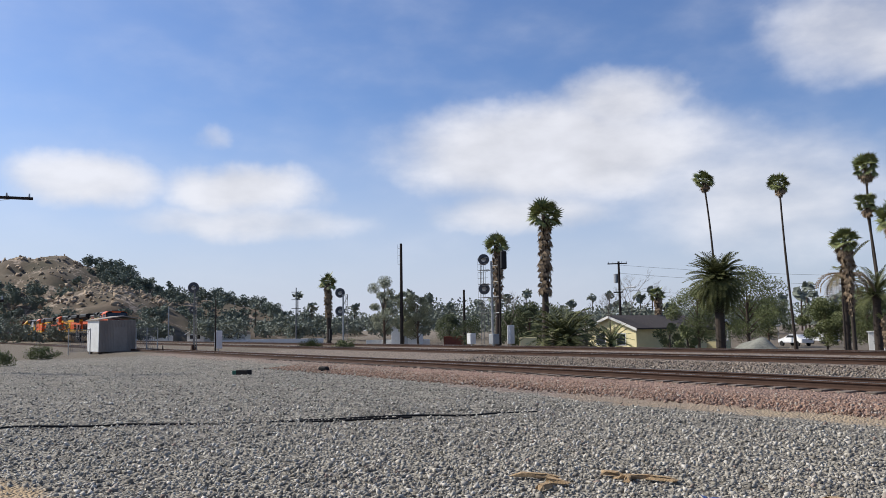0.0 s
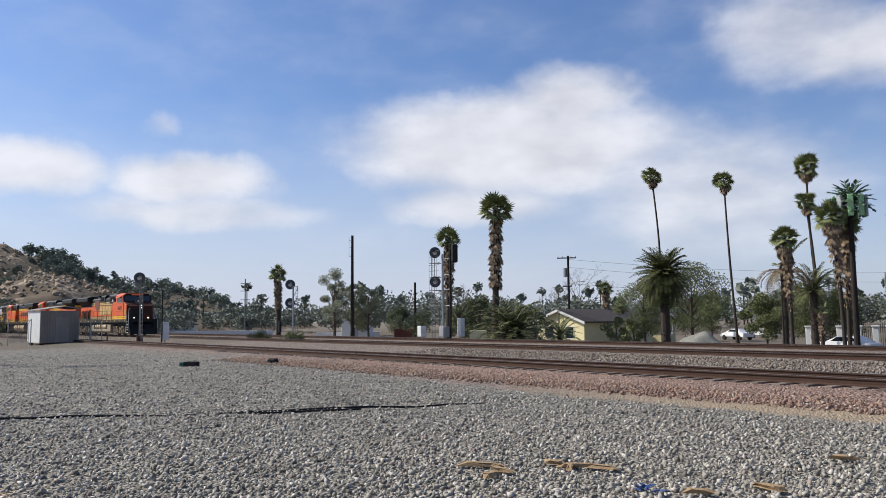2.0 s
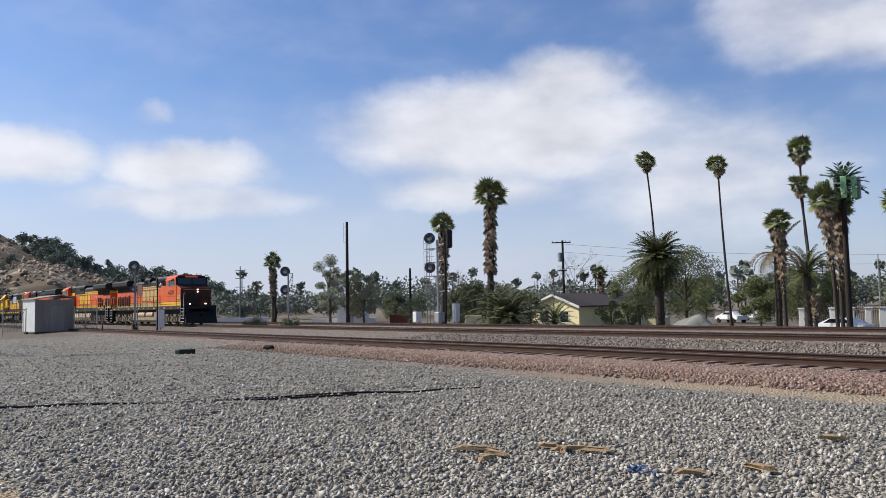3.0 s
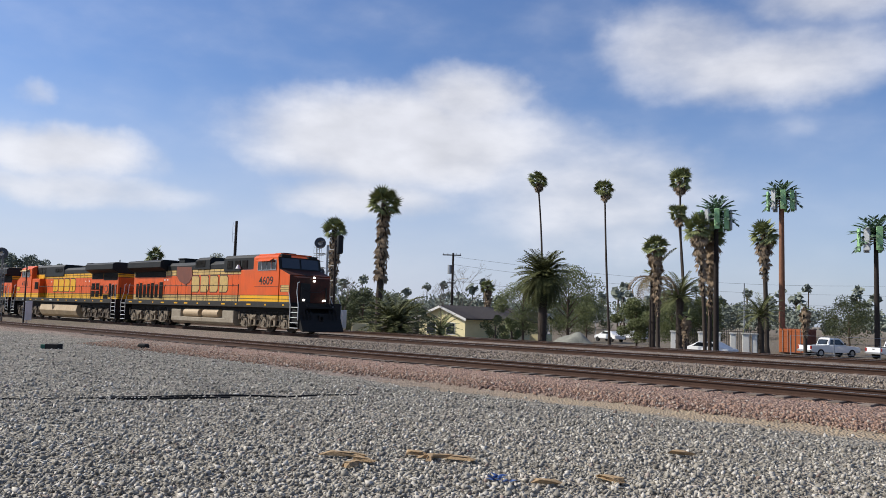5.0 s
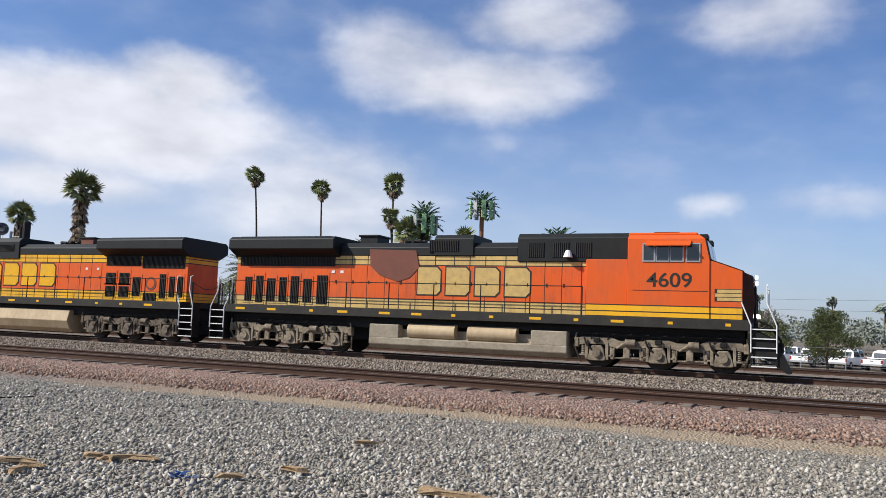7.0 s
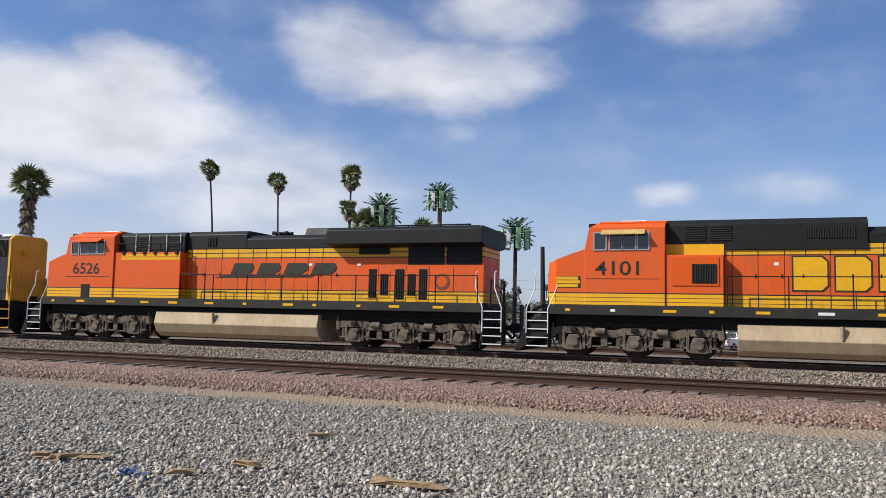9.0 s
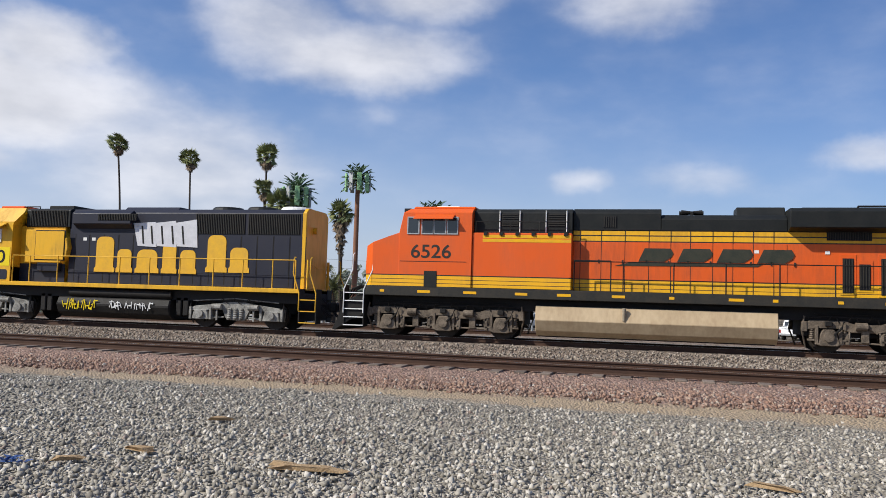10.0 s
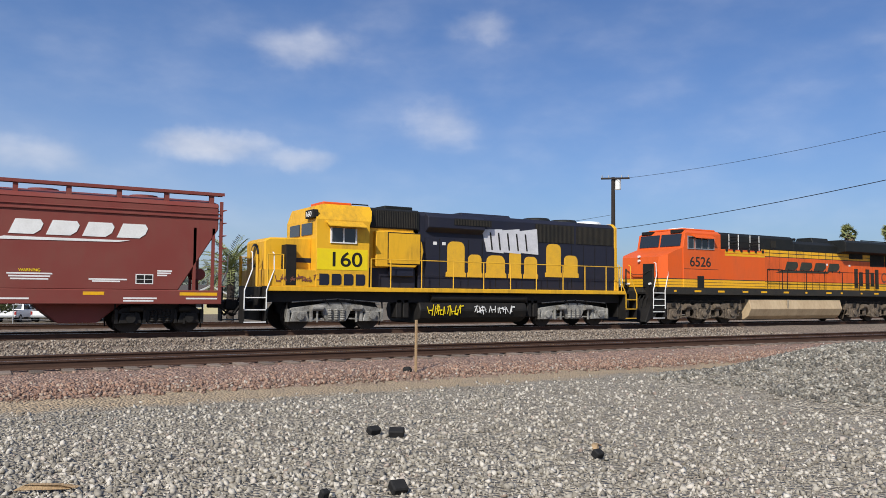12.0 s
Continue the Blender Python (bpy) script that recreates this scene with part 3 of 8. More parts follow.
def stone_material(name, stops, dust=0.0):
    m = bpy.data.materials.new(name)
    m.use_nodes = True
    t = m.node_tree
    b = t.nodes["Principled BSDF"]
    rnd = t.nodes.new("ShaderNodeNewGeometry").outputs["Random Per Island"]
    ramp = node(t, "ShaderNodeValToRGB", Fac=rnd)
    for i, (p, c) in enumerate(stops):
        e = ramp.color_ramp.elements[i] if i < 2 else ramp.color_ramp.elements.new(1.0)
        e.position, e.color = p, (*c, 1)
    at = t.nodes.new("ShaderNodeTexCoord").outputs["Object"]
    n = node(t, "ShaderNodeTexNoise", Vector=at, Scale=55.0, Detail=3.0)
    big = node(t, "ShaderNodeTexNoise", Vector=at, Scale=0.5, Detail=4.0)
    c = mixed(t, maths(t, "MULTIPLY", n.outputs["Fac"], 0.4), ramp.outputs[0], (0.12, 0.11, 0.10))
    c = mixed(t, maths(t, "MULTIPLY", big.outputs["Fac"], 0.25), c, (0.25, 0.21, 0.16))
    # pale dust lies thicker over the trodden end of the yard
    east = node(t, "ShaderNodeMapRange", Value=maths(t, "ADD", node(t, "ShaderNodeSeparateXYZ", Vector=at).outputs[0], maths(t, "MULTIPLY", big.outputs["Fac"], 6.0)))
    for k, val in (("From Min", -10.0), ("From Max", 6.0), ("To Min", 0.0), ("To Max", dust)):
        east.inputs[k].default_value = val
    c = mixed(t, east.outputs[0], c, (0.46, 0.40, 0.31))
    t.links.new(c, b.inputs["Base Color"])
    b.inputs["Roughness"].default_value = 0.85
    return m


def level(x, y):
    """Height of the yard's gravel: level, with faint swells, a rut and a heap of ballast beyond the marker post."""
    z = 0.035 * np.sin(x * 0.31 + 1.0) * np.sin(y * 0.43) + 0.015 * np.sin(x * 1.3 + y * 0.9) * np.sin(y * 1.7 - x * 0.4)
    across = x + 16.4 - 0.376 * (y - 1.2) + 0.15 * np.sin(y * 0.9)
    z = z - 0.05 * np.exp(-(across / 0.25) ** 2)
    z = z * np.clip((14.6 - y) / 3.0, 0, 1)
    d = np.sqrt(((x - 18.5) / 6.6) ** 2 + ((y - 9.2) / 4.2) ** 2) + 0.10 * np.sin(x * 1.1) * np.cos(y * 1.3)
    heap = 1.0 * np.clip(1.0 - d, 0, 1) ** 0.9
    return z + np.minimum(heap, 0.74)


def make_ground():
    xs = np.concatenate([[-2500, -900, -400, -200, -120, -80], np.arange(-60, 40.1, 0.2), [60, 100, 180, 400, 900, 2500]])
    ys = np.concatenate([[-2500, -600, -150, -50, -20, -8], np.arange(-2, 16.1, 0.2), [20, 26, 32, 38, 41, 44, 60, 100, 200, 500, 1200, 3500]])
    gx, gy = np.meshgrid(xs, ys, indexing="ij")
    inside = (gx > -62) & (gx < 42) & (gy > -3) & (gy < 17)
    gz = np.where(inside, level(gx, gy), -1.25 * np.clip((gy - 41.0) / 3.0, 0, 1))
    ny = len(ys)
    verts = np.stack([gx, gy, gz], -1).reshape(-1, 3)
    i = (np.arange(len(xs) - 1)[:, None] * ny + np.arange(ny - 1)[None, :]).reshape(-1)
    faces = np.stack([i, i + ny, i + ny + 1, i + 1], -1)
    me = bpy.data.meshes.new("ground")
    me.from_pydata(verts.tolist(), [], faces.tolist())
    me.materials.append(M["ground"])
    me.shade_smooth()
    return tagged(new("ground", me), "grey gravel yard with red ballast and dirt beside the tracks", "ground", kind="structure")


def stone_field(name, n, place, size, mat, label, rng, lift=0.25):
    """n separate broken stones, each of six corners and eight sharp faces, lying where place() puts them."""
    cube = 1.25 * np.array([(1, 0, 0), (-1, 0, 0), (0, 1, 0), (0, -1, 0), (0, 0, 1), (0, 0, -1)], float)
    sides = np.array(((0, 2, 4), (2, 1, 4), (1, 3, 4), (3, 0, 4), (2, 0, 5), (1, 2, 5), (3, 1, 5), (0, 3, 5)))
    x, y, z = place(n)
    n = len(x)
    s = size(n, y)
    v = cube[None] * (0.62 + 0.38 * rng.random((n, 6, 1))) * (0.6 + 0.55 * rng.random((n, 1, 3))) + rng.normal(0, 0.24, (n, 6, 3))
    q = rng.normal(size=(n, 4))
    q /= np.linalg.norm(q, axis=1, keepdims=True)
    w, a, b, c = q.T
    rot = np.array([[1 - 2 * (b * b + c * c), 2 * (a * b - w * c), 2 * (a * c + w * b)], [2 * (a * b + w * c), 1 - 2 * (a * a + c * c), 2 * (b * c - w * a)], [2 * (a * c - w * b), 2 * (b * c + w * a), 1 - 2 * (a * a + b * b)]]).transpose(2, 0, 1)
    v = np.einsum("nij,nkj->nki", rot, v) * s[:, None, None]
    v += np.stack([x, y, z + s * lift], -1)[:, None, :]
    me = bpy.data.meshes.new(name)
    me.vertices.add(n * 6)
    me.vertices.foreach_set("co", v.reshape(-1))
    idx = (sides[None] + np.arange(n)[:, None, None] * 6).reshape(-1)
    me.loops.add(n * 24)
    me.loops.foreach_set("vertex_index", idx.astype(np.int32))
    me.polygons.add(n * 8)
    me.polygons.foreach_set("loop_start", np.arange(0, n * 24, 3, dtype=np.int32))
    me.polygons.foreach_set("loop_total", np.full(n * 8, 3, dtype=np.int32))
    me.update(calc_edges=True)
    me.materials.append(mat)
    return tagged(new(name, me), label, "gravel", kind="stuff")




def hillside():
    """Scrub-covered slope through which pale rock faces break."""
    m = material("rocky_hillside", (0.15, 0.11, 0.075), 1.0, other=(0.07, 0.065, 0.042), scale=0.06, amount=0.95, bump=0.8, bump_scale=0.6)
    t = m.node_tree
    b = t.nodes["Principled BSDF"]
    base = b.inputs["Base Color"].links[0].from_socket
    at = t.nodes.new("ShaderNodeTexCoord").outputs["Object"]
    n = node(t, "ShaderNodeTexNoise", Vector=at, Scale=0.09, Detail=9.0, Roughness=0.72)
    r = node(t, "ShaderNodeMapRange", Value=n.outputs["Fac"])
    r.inputs["From Min"].default_value, r.inputs["From Max"].default_value = 0.55, 0.62
    fine = node(t, "ShaderNodeTexNoise", Vector=at, Scale=0.7, Detail=5.0)
    rock = mixed(t, fine.outputs["Fac"], (0.56, 0.45, 0.34), (0.26, 0.195, 0.145))
    t.links.new(mixed(t, r.outputs[0], base, rock), b.inputs["Base Color"])
    return m


M["hill"] = hillside()
M["ground"] = ground_material()
M["grey_stone"] = stone_material("grey_crushed_stone", [(0.0, (0.075, 0.07, 0.058)), (0.3, (0.23, 0.215, 0.178)), (0.7, (0.49, 0.455, 0.385)), (0.95, (0.78, 0.73, 0.64)), (1.0, (0.22, 0.13, 0.10))], dust=0.22)
M["heap_stone"] = stone_material("dark_grey_crushed_stone", [(0.0, (0.045, 0.043, 0.036)), (0.35, (0.12, 0.115, 0.095)), (0.8, (0.30, 0.285, 0.24)), (1.0, (0.52, 0.49, 0.42))])
M["red_stone"] = stone_material("red_brown_ballast", [(0.0, (0.12, 0.06, 0.042)), (0.4, (0.29, 0.148, 0.095)), (0.75, (0.43, 0.26, 0.175)), (0.95, (0.44, 0.35, 0.27)), (1.0, (0.5, 0.45, 0.39))])
M["bed_stone"] = stone_material("dusty_grey_ballast", [(0.0, (0.07, 0.058, 0.046)), (0.4, (0.24, 0.188, 0.14)), (0.8, (0.39, 0.315, 0.24)), (1.0, (0.44, 0.38, 0.31))])
make_ground()


def make_stones():
    rng = np.random.default_rng(7)

    def yard(n):
        # more of them near the camera, thinning out with distance
        r = 3.6 * np.exp(rng.random(n) * math.log(48 / 3.6))
        a = np.radians(rng.uniform(-72, 96, n))
        x, y = -np.sin(a) * r + 0.4, np.cos(a) * r
        edge = np.interp(x, (-34.0, -12.0), (16.0, 13.3))
        keep = (y < edge - 0.75 + rng.normal(0, 0.35, n)) & (((x + 9.0) * 0.42) ** 2 + ((y - 0.6) * 0.9) ** 2 > 0.9 + rng.normal(0, 0.25, n))
        x, y = x[keep], y[keep]
        return x, y, level(x, y)
    stone_field("gravel", 190000, yard, lambda n, y: 0.011 + 0.031 * rng.random(n) ** 2, M["grey_stone"], "loose grey crushed stone spread over the yard", rng)

    def heap(n):
        x, y = rng.uniform(11, 26, n), rng.uniform(4.5, 13.8, n)
        z = level(x, y)
        k = z > 0.1
        return x[k], y[k], z[k]
    stone_field("ballast_heap", 26000, heap, lambda n, y: 0.018 + 0.034 * rng.random(n) ** 1.5, M["heap_stone"], "low heap of grey crushed ballast at the yard's edge", rng)

    def shoulder(n):
        x = rng.uniform(-34, 26, n)
        y = rng.uniform(13.9, 16.75, n)
        z = np.interp(y, (13.8, 14.6, 16.4, 16.8), (0.0, 0.02, 0.13, 0.155))
        k = rng.random(n) < np.clip((y - 13.9) / 1.0, 0, 1)
        return x[k], y[k], z[k]
    stone_field("ballast", 34000, shoulder, lambda n, y: rng.uniform(0.022, 0.046, n), M["red_stone"], "red-brown crushed ballast banked against the near track", rng)

    def between(n):
        x = rng.uniform(-34, 34, n)
        y = rng.uniform(19.4, 26.9, n)
        return x, y, np.interp(y, (19.3, 20.4, 21.4, 25.0, 26.2), (0.17, 0.15, 0.05, 0.05, 0.17))
    stone_field("ballast", 24000, between, lambda n, y: rng.uniform(0.028, 0.055, n), M["bed_stone"], "dusty grey-brown ballast lying between the two tracks", rng)


def make_track(y, name, label, ties_from, ties_to, x0=-420, x1=420, bed_z=0.17):
    bed = B()
    prism(bed, [(y - 3.9, -0.02), (y - 3.2, 0.03), (y - 1.6, bed_z), (y + 1.6, bed_z), (y + 3.2, 0.03), (y + 3.9, -0.02)], "x", x0, x1)
    tagged(link("ballast_bed", bed, "ground"), "ballast bed under " + label, "track bed", kind="structure")
    track = tagged(new(name), label, "railway track", kind="structure")
    for side in (-0.755, 0.755):
        rail = B()
        c = y + side
        prism(rail, [(c - 0.07, RAIL_Z - 0.17), (c - 0.07, RAIL_Z - 0.155), (c - 0.012, RAIL_Z - 0.13), (c - 0.012, RAIL_Z - 0.045), (c - 0.036, RAIL_Z - 0.035), (c - 0.036, RAIL_Z - 0.004),
                     (c + 0.036, RAIL_Z - 0.004), (c + 0.036, RAIL_Z - 0.035), (c + 0.012, RAIL_Z - 0.045), (c + 0.012, RAIL_Z - 0.13), (c + 0.07, RAIL_Z - 0.155), (c + 0.07, RAIL_Z - 0.17)], "x", x0, x1)
        r = part("rail", rail, "rail", track, "rust-brown steel rail")
        part("rail_head", box(B(), x0, x1, c - 0.030, c + 0.030, RAIL_Z - 0.004, RAIL_Z), "rail_top", r, "shiny worn running surface")
    rnd = random.Random(int(y * 10))
    tie = link("tie", box(B(), -0.115, 0.115, -1.3, 1.3, -0.12, 0.0, 0.012), "tie")
    me = tie.data
    bpy.data.objects.remove(tie)
    x = ties_from
    while x < ties_to:
        t = new("tie", me)
        t.parent = track
        t.matrix_basis = pose(x + rnd.uniform(-0.02, 0.02), y + rnd.uniform(-0.05, 0.05), RAIL_Z - 0.163 + rnd.uniform(-0.006, 0.006), 0, 0, rnd.uniform(-1, 1))
        x += 0.54
    return track


# ---------------------------------------------------------------- the train
# Each vehicle is built about its middle, x along the track, z up from the rail; the side at -y faces the yard.
TRAIN = []


class Maker:
    """Builds parts of one vehicle; turned=-1 swaps its ends."""

    def __init__(self, ob, turned):
        self.ob, self.s = ob, turned

    def x(self, u):
        return self.s * u

    def box(self, bm, u0, u1, y0, y1, z0, z1, bevel=0.0):
        a, b = sorted((self.s * u0, self.s * u1))
        return box(bm, a, b, y0, y1, z0, z1, bevel)

    def plate(self, name, u0, u1, z0, z1, y, mat, label="", thick=0.02, both=False, bevel=0.0, parent=None):
        """A flat raised plate on the side that faces the yard (and the other one)."""
        bm = self.box(B(), u0, u1, -y - thick, -y + 0.02, z0, z1, bevel)
        if both:
            self.box(bm, u0, u1, y - 0.02, y + thick, z0, z1, bevel)
        return part(name, bm, mat, parent or self.ob, label)

    def side(self, name, points, y, mat, label="", bevel=0.02, parent=None):
        """A body whose side outline is given as (u, z), 2y wide."""
        return part(name, prism(B(), [(self.s * u, z) for u, z in points], "y", -y, y, bevel), mat, parent or self.ob, label)

    def across(self, name, u0, u1, points, mat, label="", bevel=0.02, smooth=False):
        """A body whose outline across the track is given as (y, z)."""
        a, b = sorted((self.s * u0, self.s * u1))
        return part(name, prism(B(), points, "x", a, b, bevel), mat, self.ob, label, smooth)

    def bar(self, bm, pts, r=0.02, n=6):
        return tube(bm, [(self.s * u, y, z) for u, y, z in pts], r, n)


def grille(mk, u0, u1, z0, z1, y, upright=True, mat="grille"):
    g = mk.plate("grille", u0, u1, z0, z1, y, mat, thick=0.012)
    bm = B()
    n = max(4, int(((u1 - u0) if upright else (z1 - z0)) / 0.07))
    for i in range(n):
        if upright:
            c = u0 + (i + 0.5) * (u1 - u0) / n
            mk.box(bm, c - 0.012, c + 0.012, -y - 0.035, -y - 0.005, z0 + 0.02, z1 - 0.02)
        else:
            c = z0 + (i + 0.5) * (z1 - z0) / n
            mk.box(bm, u0 + 0.02, u1 - 0.02, -y - 0.035, -y - 0.005, c - 0.012, c + 0.012)
    part("slats", bm, "sill", g)
    return g


def wheelset(mk, u, r):
    bm = B()
    for y in (-0.75, 0.75):
        for k0, k1, rr in ((-0.065, 0.065, r), (0.05, 0.09, r + 0.025)):
            s = -1 if y > 0 else 1
            tube(bm, [(0, y + s * k0, 0), (0, y + s * k1, 0)], rr, 24)
    tube(bm, [(0, -1.02, 0), (0, 1.02, 0)], 0.09, 10)
    for y in (-0.83, 0.83):
        for a in range(6):
            q = a * math.pi / 3
            tube(bm, [(0.3 * math.cos(q), y, 0.3 * math.sin(q)), (0.3 * math.cos(q), y * 1.015, 0.3 * math.sin(q))], 0.05, 6)
    ob = part("wheelset", bm, "wheel", mk.ob)
    ob.matrix_basis = pose(mk.x(u), 0, r)
    return ob


def coil(x, y, z0, z1, r, n=5):
    """A coil spring as one turned body."""
    bm = B()
    rings = []
    for i in range(n * 2 + 1):
        k = r if i % 2 else r * 0.72
        z = z0 + (z1 - z0) * i / (n * 2)
        rings.append([bm.verts.new((x + math.cos(j * 0.785) * k, y + math.sin(j * 0.785) * k, z)) for j in range(8)])
    for a, b in zip(rings, rings[1:]):
        for j in range(8):
            bm.faces.new((a[j], a[(j + 1) % 8], b[(j + 1) % 8], b[j]))
    bm.faces.new(rings[0])
    bm.faces.new(rings[-1])
    return bm


def six_wheel_truck(mk, axles, mat):
    """A three-axle truck frame with pedestals, springs, brake cylinders and pipes."""
    a0, a1, a2 = sorted(axles)
    mid = a1
    for y in (-1.12, 1.12):
        bm = B()
        pts = [(a0 - 0.75, 0.82), (a0 - 0.55, 1.02), (a0 + 0.5, 1.02), (a0 + 0.75, 0.9), (a1 - 0.6, 0.9), (a1 - 0.35, 1.0), (a1 + 0.35, 1.0), (a1 + 0.6, 0.9), (a2 - 0.75, 0.9),
               (a2 - 0.5, 1.02), (a2 + 0.55, 1.02), (a2 + 0.75, 0.86), (a2 + 0.62, 0.72), (a2 + 0.3, 0.80), (a2 - 0.3, 0.80), (a2 - 0.62, 0.66), (a1 + 0.62, 0.66), (a1 + 0.3, 0.78), (a1 - 0.3, 0.78), (a1 - 0.62, 0.66), (a0 + 0.62, 0.66), (a0 + 0.3, 0.80), (a0 - 0.3, 0.80), (a0 - 0.62, 0.72)]
        prism(bm, [(mk.s * u, z) for u, z in pts], "y", y - 0.09, y + 0.09, 0.02)
        frame_ob = part("truck_frame", bm, mat, mk.ob, "cast truck side frame, dusty")
        s = -1 if y < 0 else 1
        for a in (a0, a1, a2):
            bm = B()
            prism(bm, [(mk.s * (a + u), z) for u, z in ((-0.34, 0.27), (-0.27, 0.34), (-0.24, 0.60), (-0.16, 0.74), (0.16, 0.74), (0.24, 0.60), (0.27, 0.34), (0.34, 0.27), (0.24, 0.22), (-0.24, 0.22))], "y", y - 0.14, y + 0.14, 0.02)
            s = -1 if y < 0 else 1
            tube(bm, [(mk.s * a, y + s * 0.13, 0.5), (mk.s * a, y + s * 0.21, 0.5)], 0.15, 14)
            part("axle_box", bm, mat, frame_ob)
            for q in (-0.48, 0.48):
                part("coil_spring", coil(mk.s * (a + q), y, 0.42, 0.74, 0.085), mat, frame_ob)
                part("pedestal", mk.box(B(), a + q * 0.72 - 0.05, a + q * 0.72 + 0.05, y - 0.11, y + 0.11, 0.26, 0.86, 0.012), mat, frame_ob)
                part("spring_seat", mk.box(B(), a + q - 0.12, a + q + 0.12, y - 0.1, y + 0.1, 0.37, 0.43, 0.01), mat, frame_ob)
            bm = B()
            mk.bar(bm, [(a + 0.12, y + s * 0.16, 0.55), (a + 0.34, y + s * 0.2, 0.78), (a + 0.42, y + s * 0.18, 1.0)], 0.035)
            mk.box(bm, a - 0.12, a + 0.1, *sorted((y + s * 0.09, y + s * 0.19)), 0.84, 0.99, 0.02)
            part("damper", bm, "black", frame_ob)
        for u in ((a0 + a1) / 2, (a1 + a2) / 2):
            bm = B()
            s = -1 if y < 0 else 1
            tube(bm, [(mk.s * (u - 0.28), y + s * 0.16, 0.86), (mk.s * (u + 0.05), y + s * 0.16, 0.86)], 0.12, 12)
            tube(bm, [(mk.s * (u + 0.05), y + s * 0.16, 0.86), (mk.s * (u + 0.34), y + s * 0.13, 0.66)], 0.035, 6)
            mk.box(bm, u - 0.1, u + 0.12, y - 0.12 if s < 0 else y + 0.02, y - 0.02 if s < 0 else y + 0.12, 0.35, 0.75, 0.015)
            part("brake_cylinder", bm, mat, frame_ob)
            bm = B()
            mk.bar(bm, [(u - 0.5, y + s * 0.05, 0.36), (u + 0.5, y + s * 0.05, 0.33)], 0.028)
            mk.bar(bm, [(u + 0.42, y + s * 0.05, 0.75), (u + 0.46, y + s * 0.07, 0.3)], 0.035)
            mk.bar(bm, [(u - 0.42, y + s * 0.05, 0.75), (u - 0.46, y + s * 0.07, 0.3)], 0.035)
            for q in (-0.5, 0.5):
                mk.box(bm, u + q - 0.05, u + q + 0.05, y - 0.1, y + 0.1, 0.28, 0.62, 0.02)
            part("brake_rod", bm, mat, frame_ob)
        bm = B()
        s = -1 if y < 0 else 1
        mk.bar(bm, [(a0 - 0.6, y + s * 0.12, 1.1), (a0, y + s * 0.16, 1.16), (a1, y + s * 0.13, 1.08), (a2, y + s * 0.16, 1.16), (a2 + 0.6, y + s * 0.12, 1.1)], 0.025)
        mk.bar(bm, [(a0 - 0.4, y + s * 0.1, 1.22), (a2 + 0.3, y + s * 0.1, 1.22)], 0.018)
        part("air_pipe", bm, "black", frame_ob)
        for q, e in ((a0 - 0.7, -1), (a2 + 0.7, 1)):
            bm = B()
            mk.bar(bm, [(q, y + s * 0.1, 1.15), (q + e * 0.08, y + s * 0.08, 0.7), (q - e * 0.08, y - s * 0.2, 0.15)], 0.03)
            mk.box(bm, q - 0.08, q + 0.08, *sorted((y - s * 0.1, y + s * 0.12)), 0.66, 0.98, 0.02)
            part("sand_pipe", bm, mat, frame_ob)
        k = a0
        while k < a2:
            bm = mk.bar(B(), [(k, y + s * 0.1, 1.02), (k + 0.05, y + s * 0.2, 1.15), (k + 0.22, y + s * 0.14, 1.1), (k + 0.3, y + s * 0.1, 0.95)], 0.016, 5)
            part("hose", bm, "black", frame_ob)
            k += 0.57
    bm = B()
    mk.box(bm, a0 - 0.7, a2 + 0.7, -0.95, 0.95, 0.5, 1.05, 0.03)
    part("bolster", bm, "black", mk.ob)


def handrail(mk, us, y, z_low, z_top, mat, parent=None):
    bm = B()
    mk.bar(bm, [(us[0], -y, z_top), (us[-1], -y, z_top)], 0.018)
    rail = part("handrail", bm, mat, mk.ob)
    for u in us:
        part("stanchion", mk.bar(B(), [(u, -y, z_low), (u, -y, z_top)], 0.022), mat, rail)
    bm = B()
    mk.bar(bm, [(us[0], y, z_top), (us[-1], y, z_top)], 0.018)
    for u in us:
        mk.bar(bm, [(u, y, z_low), (u, y, z_top)], 0.022)
    part("far_handrail", bm, mat, mk.ob)


def stairway(mk, u0, u1, deck, mat_rail, treads, side):
    """Steps at a corner of the deck; side is -1 towards the yard."""
    for y in (-1, 1):
        ya, yb = sorted((y * 1.05, y * 1.5))
        st = part("stairway", mk.box(B(), u0 - 0.02, u0 + 0.02, ya, yb, 0.28, deck), "black", mk.ob)
        part("stair_side", mk.box(B(), u1 - 0.02, u1 + 0.02, ya, yb, 0.28, deck), "black", st)
        for i in range(treads):
            z = 0.3 + i * (deck - 0.3) / treads
            tr = part("tread", mk.box(B(), u0, u1, ya, yb, z, z + 0.03), "sill", st)
            if y < 0:
                part("tread_edge", mk.box(B(), u0, u1, ya - 0.015, ya + 0.02, z, z + 0.035), mat_rail, st)
        lean = 0.28 * (1 if u0 < 0 else -1)
        for u in (u0, u1):
            bm = mk.bar(B(), [(u, y * 1.53, 0.75), (u, y * 1.53, deck - 0.15), (u + lean, y * 1.45, deck + 0.55), (u + lean, y * 1.42, deck + 1.1), (u + lean, y * 1.3, deck + 1.15)], 0.022)
            part("grab_rail", bm, mat_rail, st, "white-painted grab rail" if mat_rail == "white" else "")


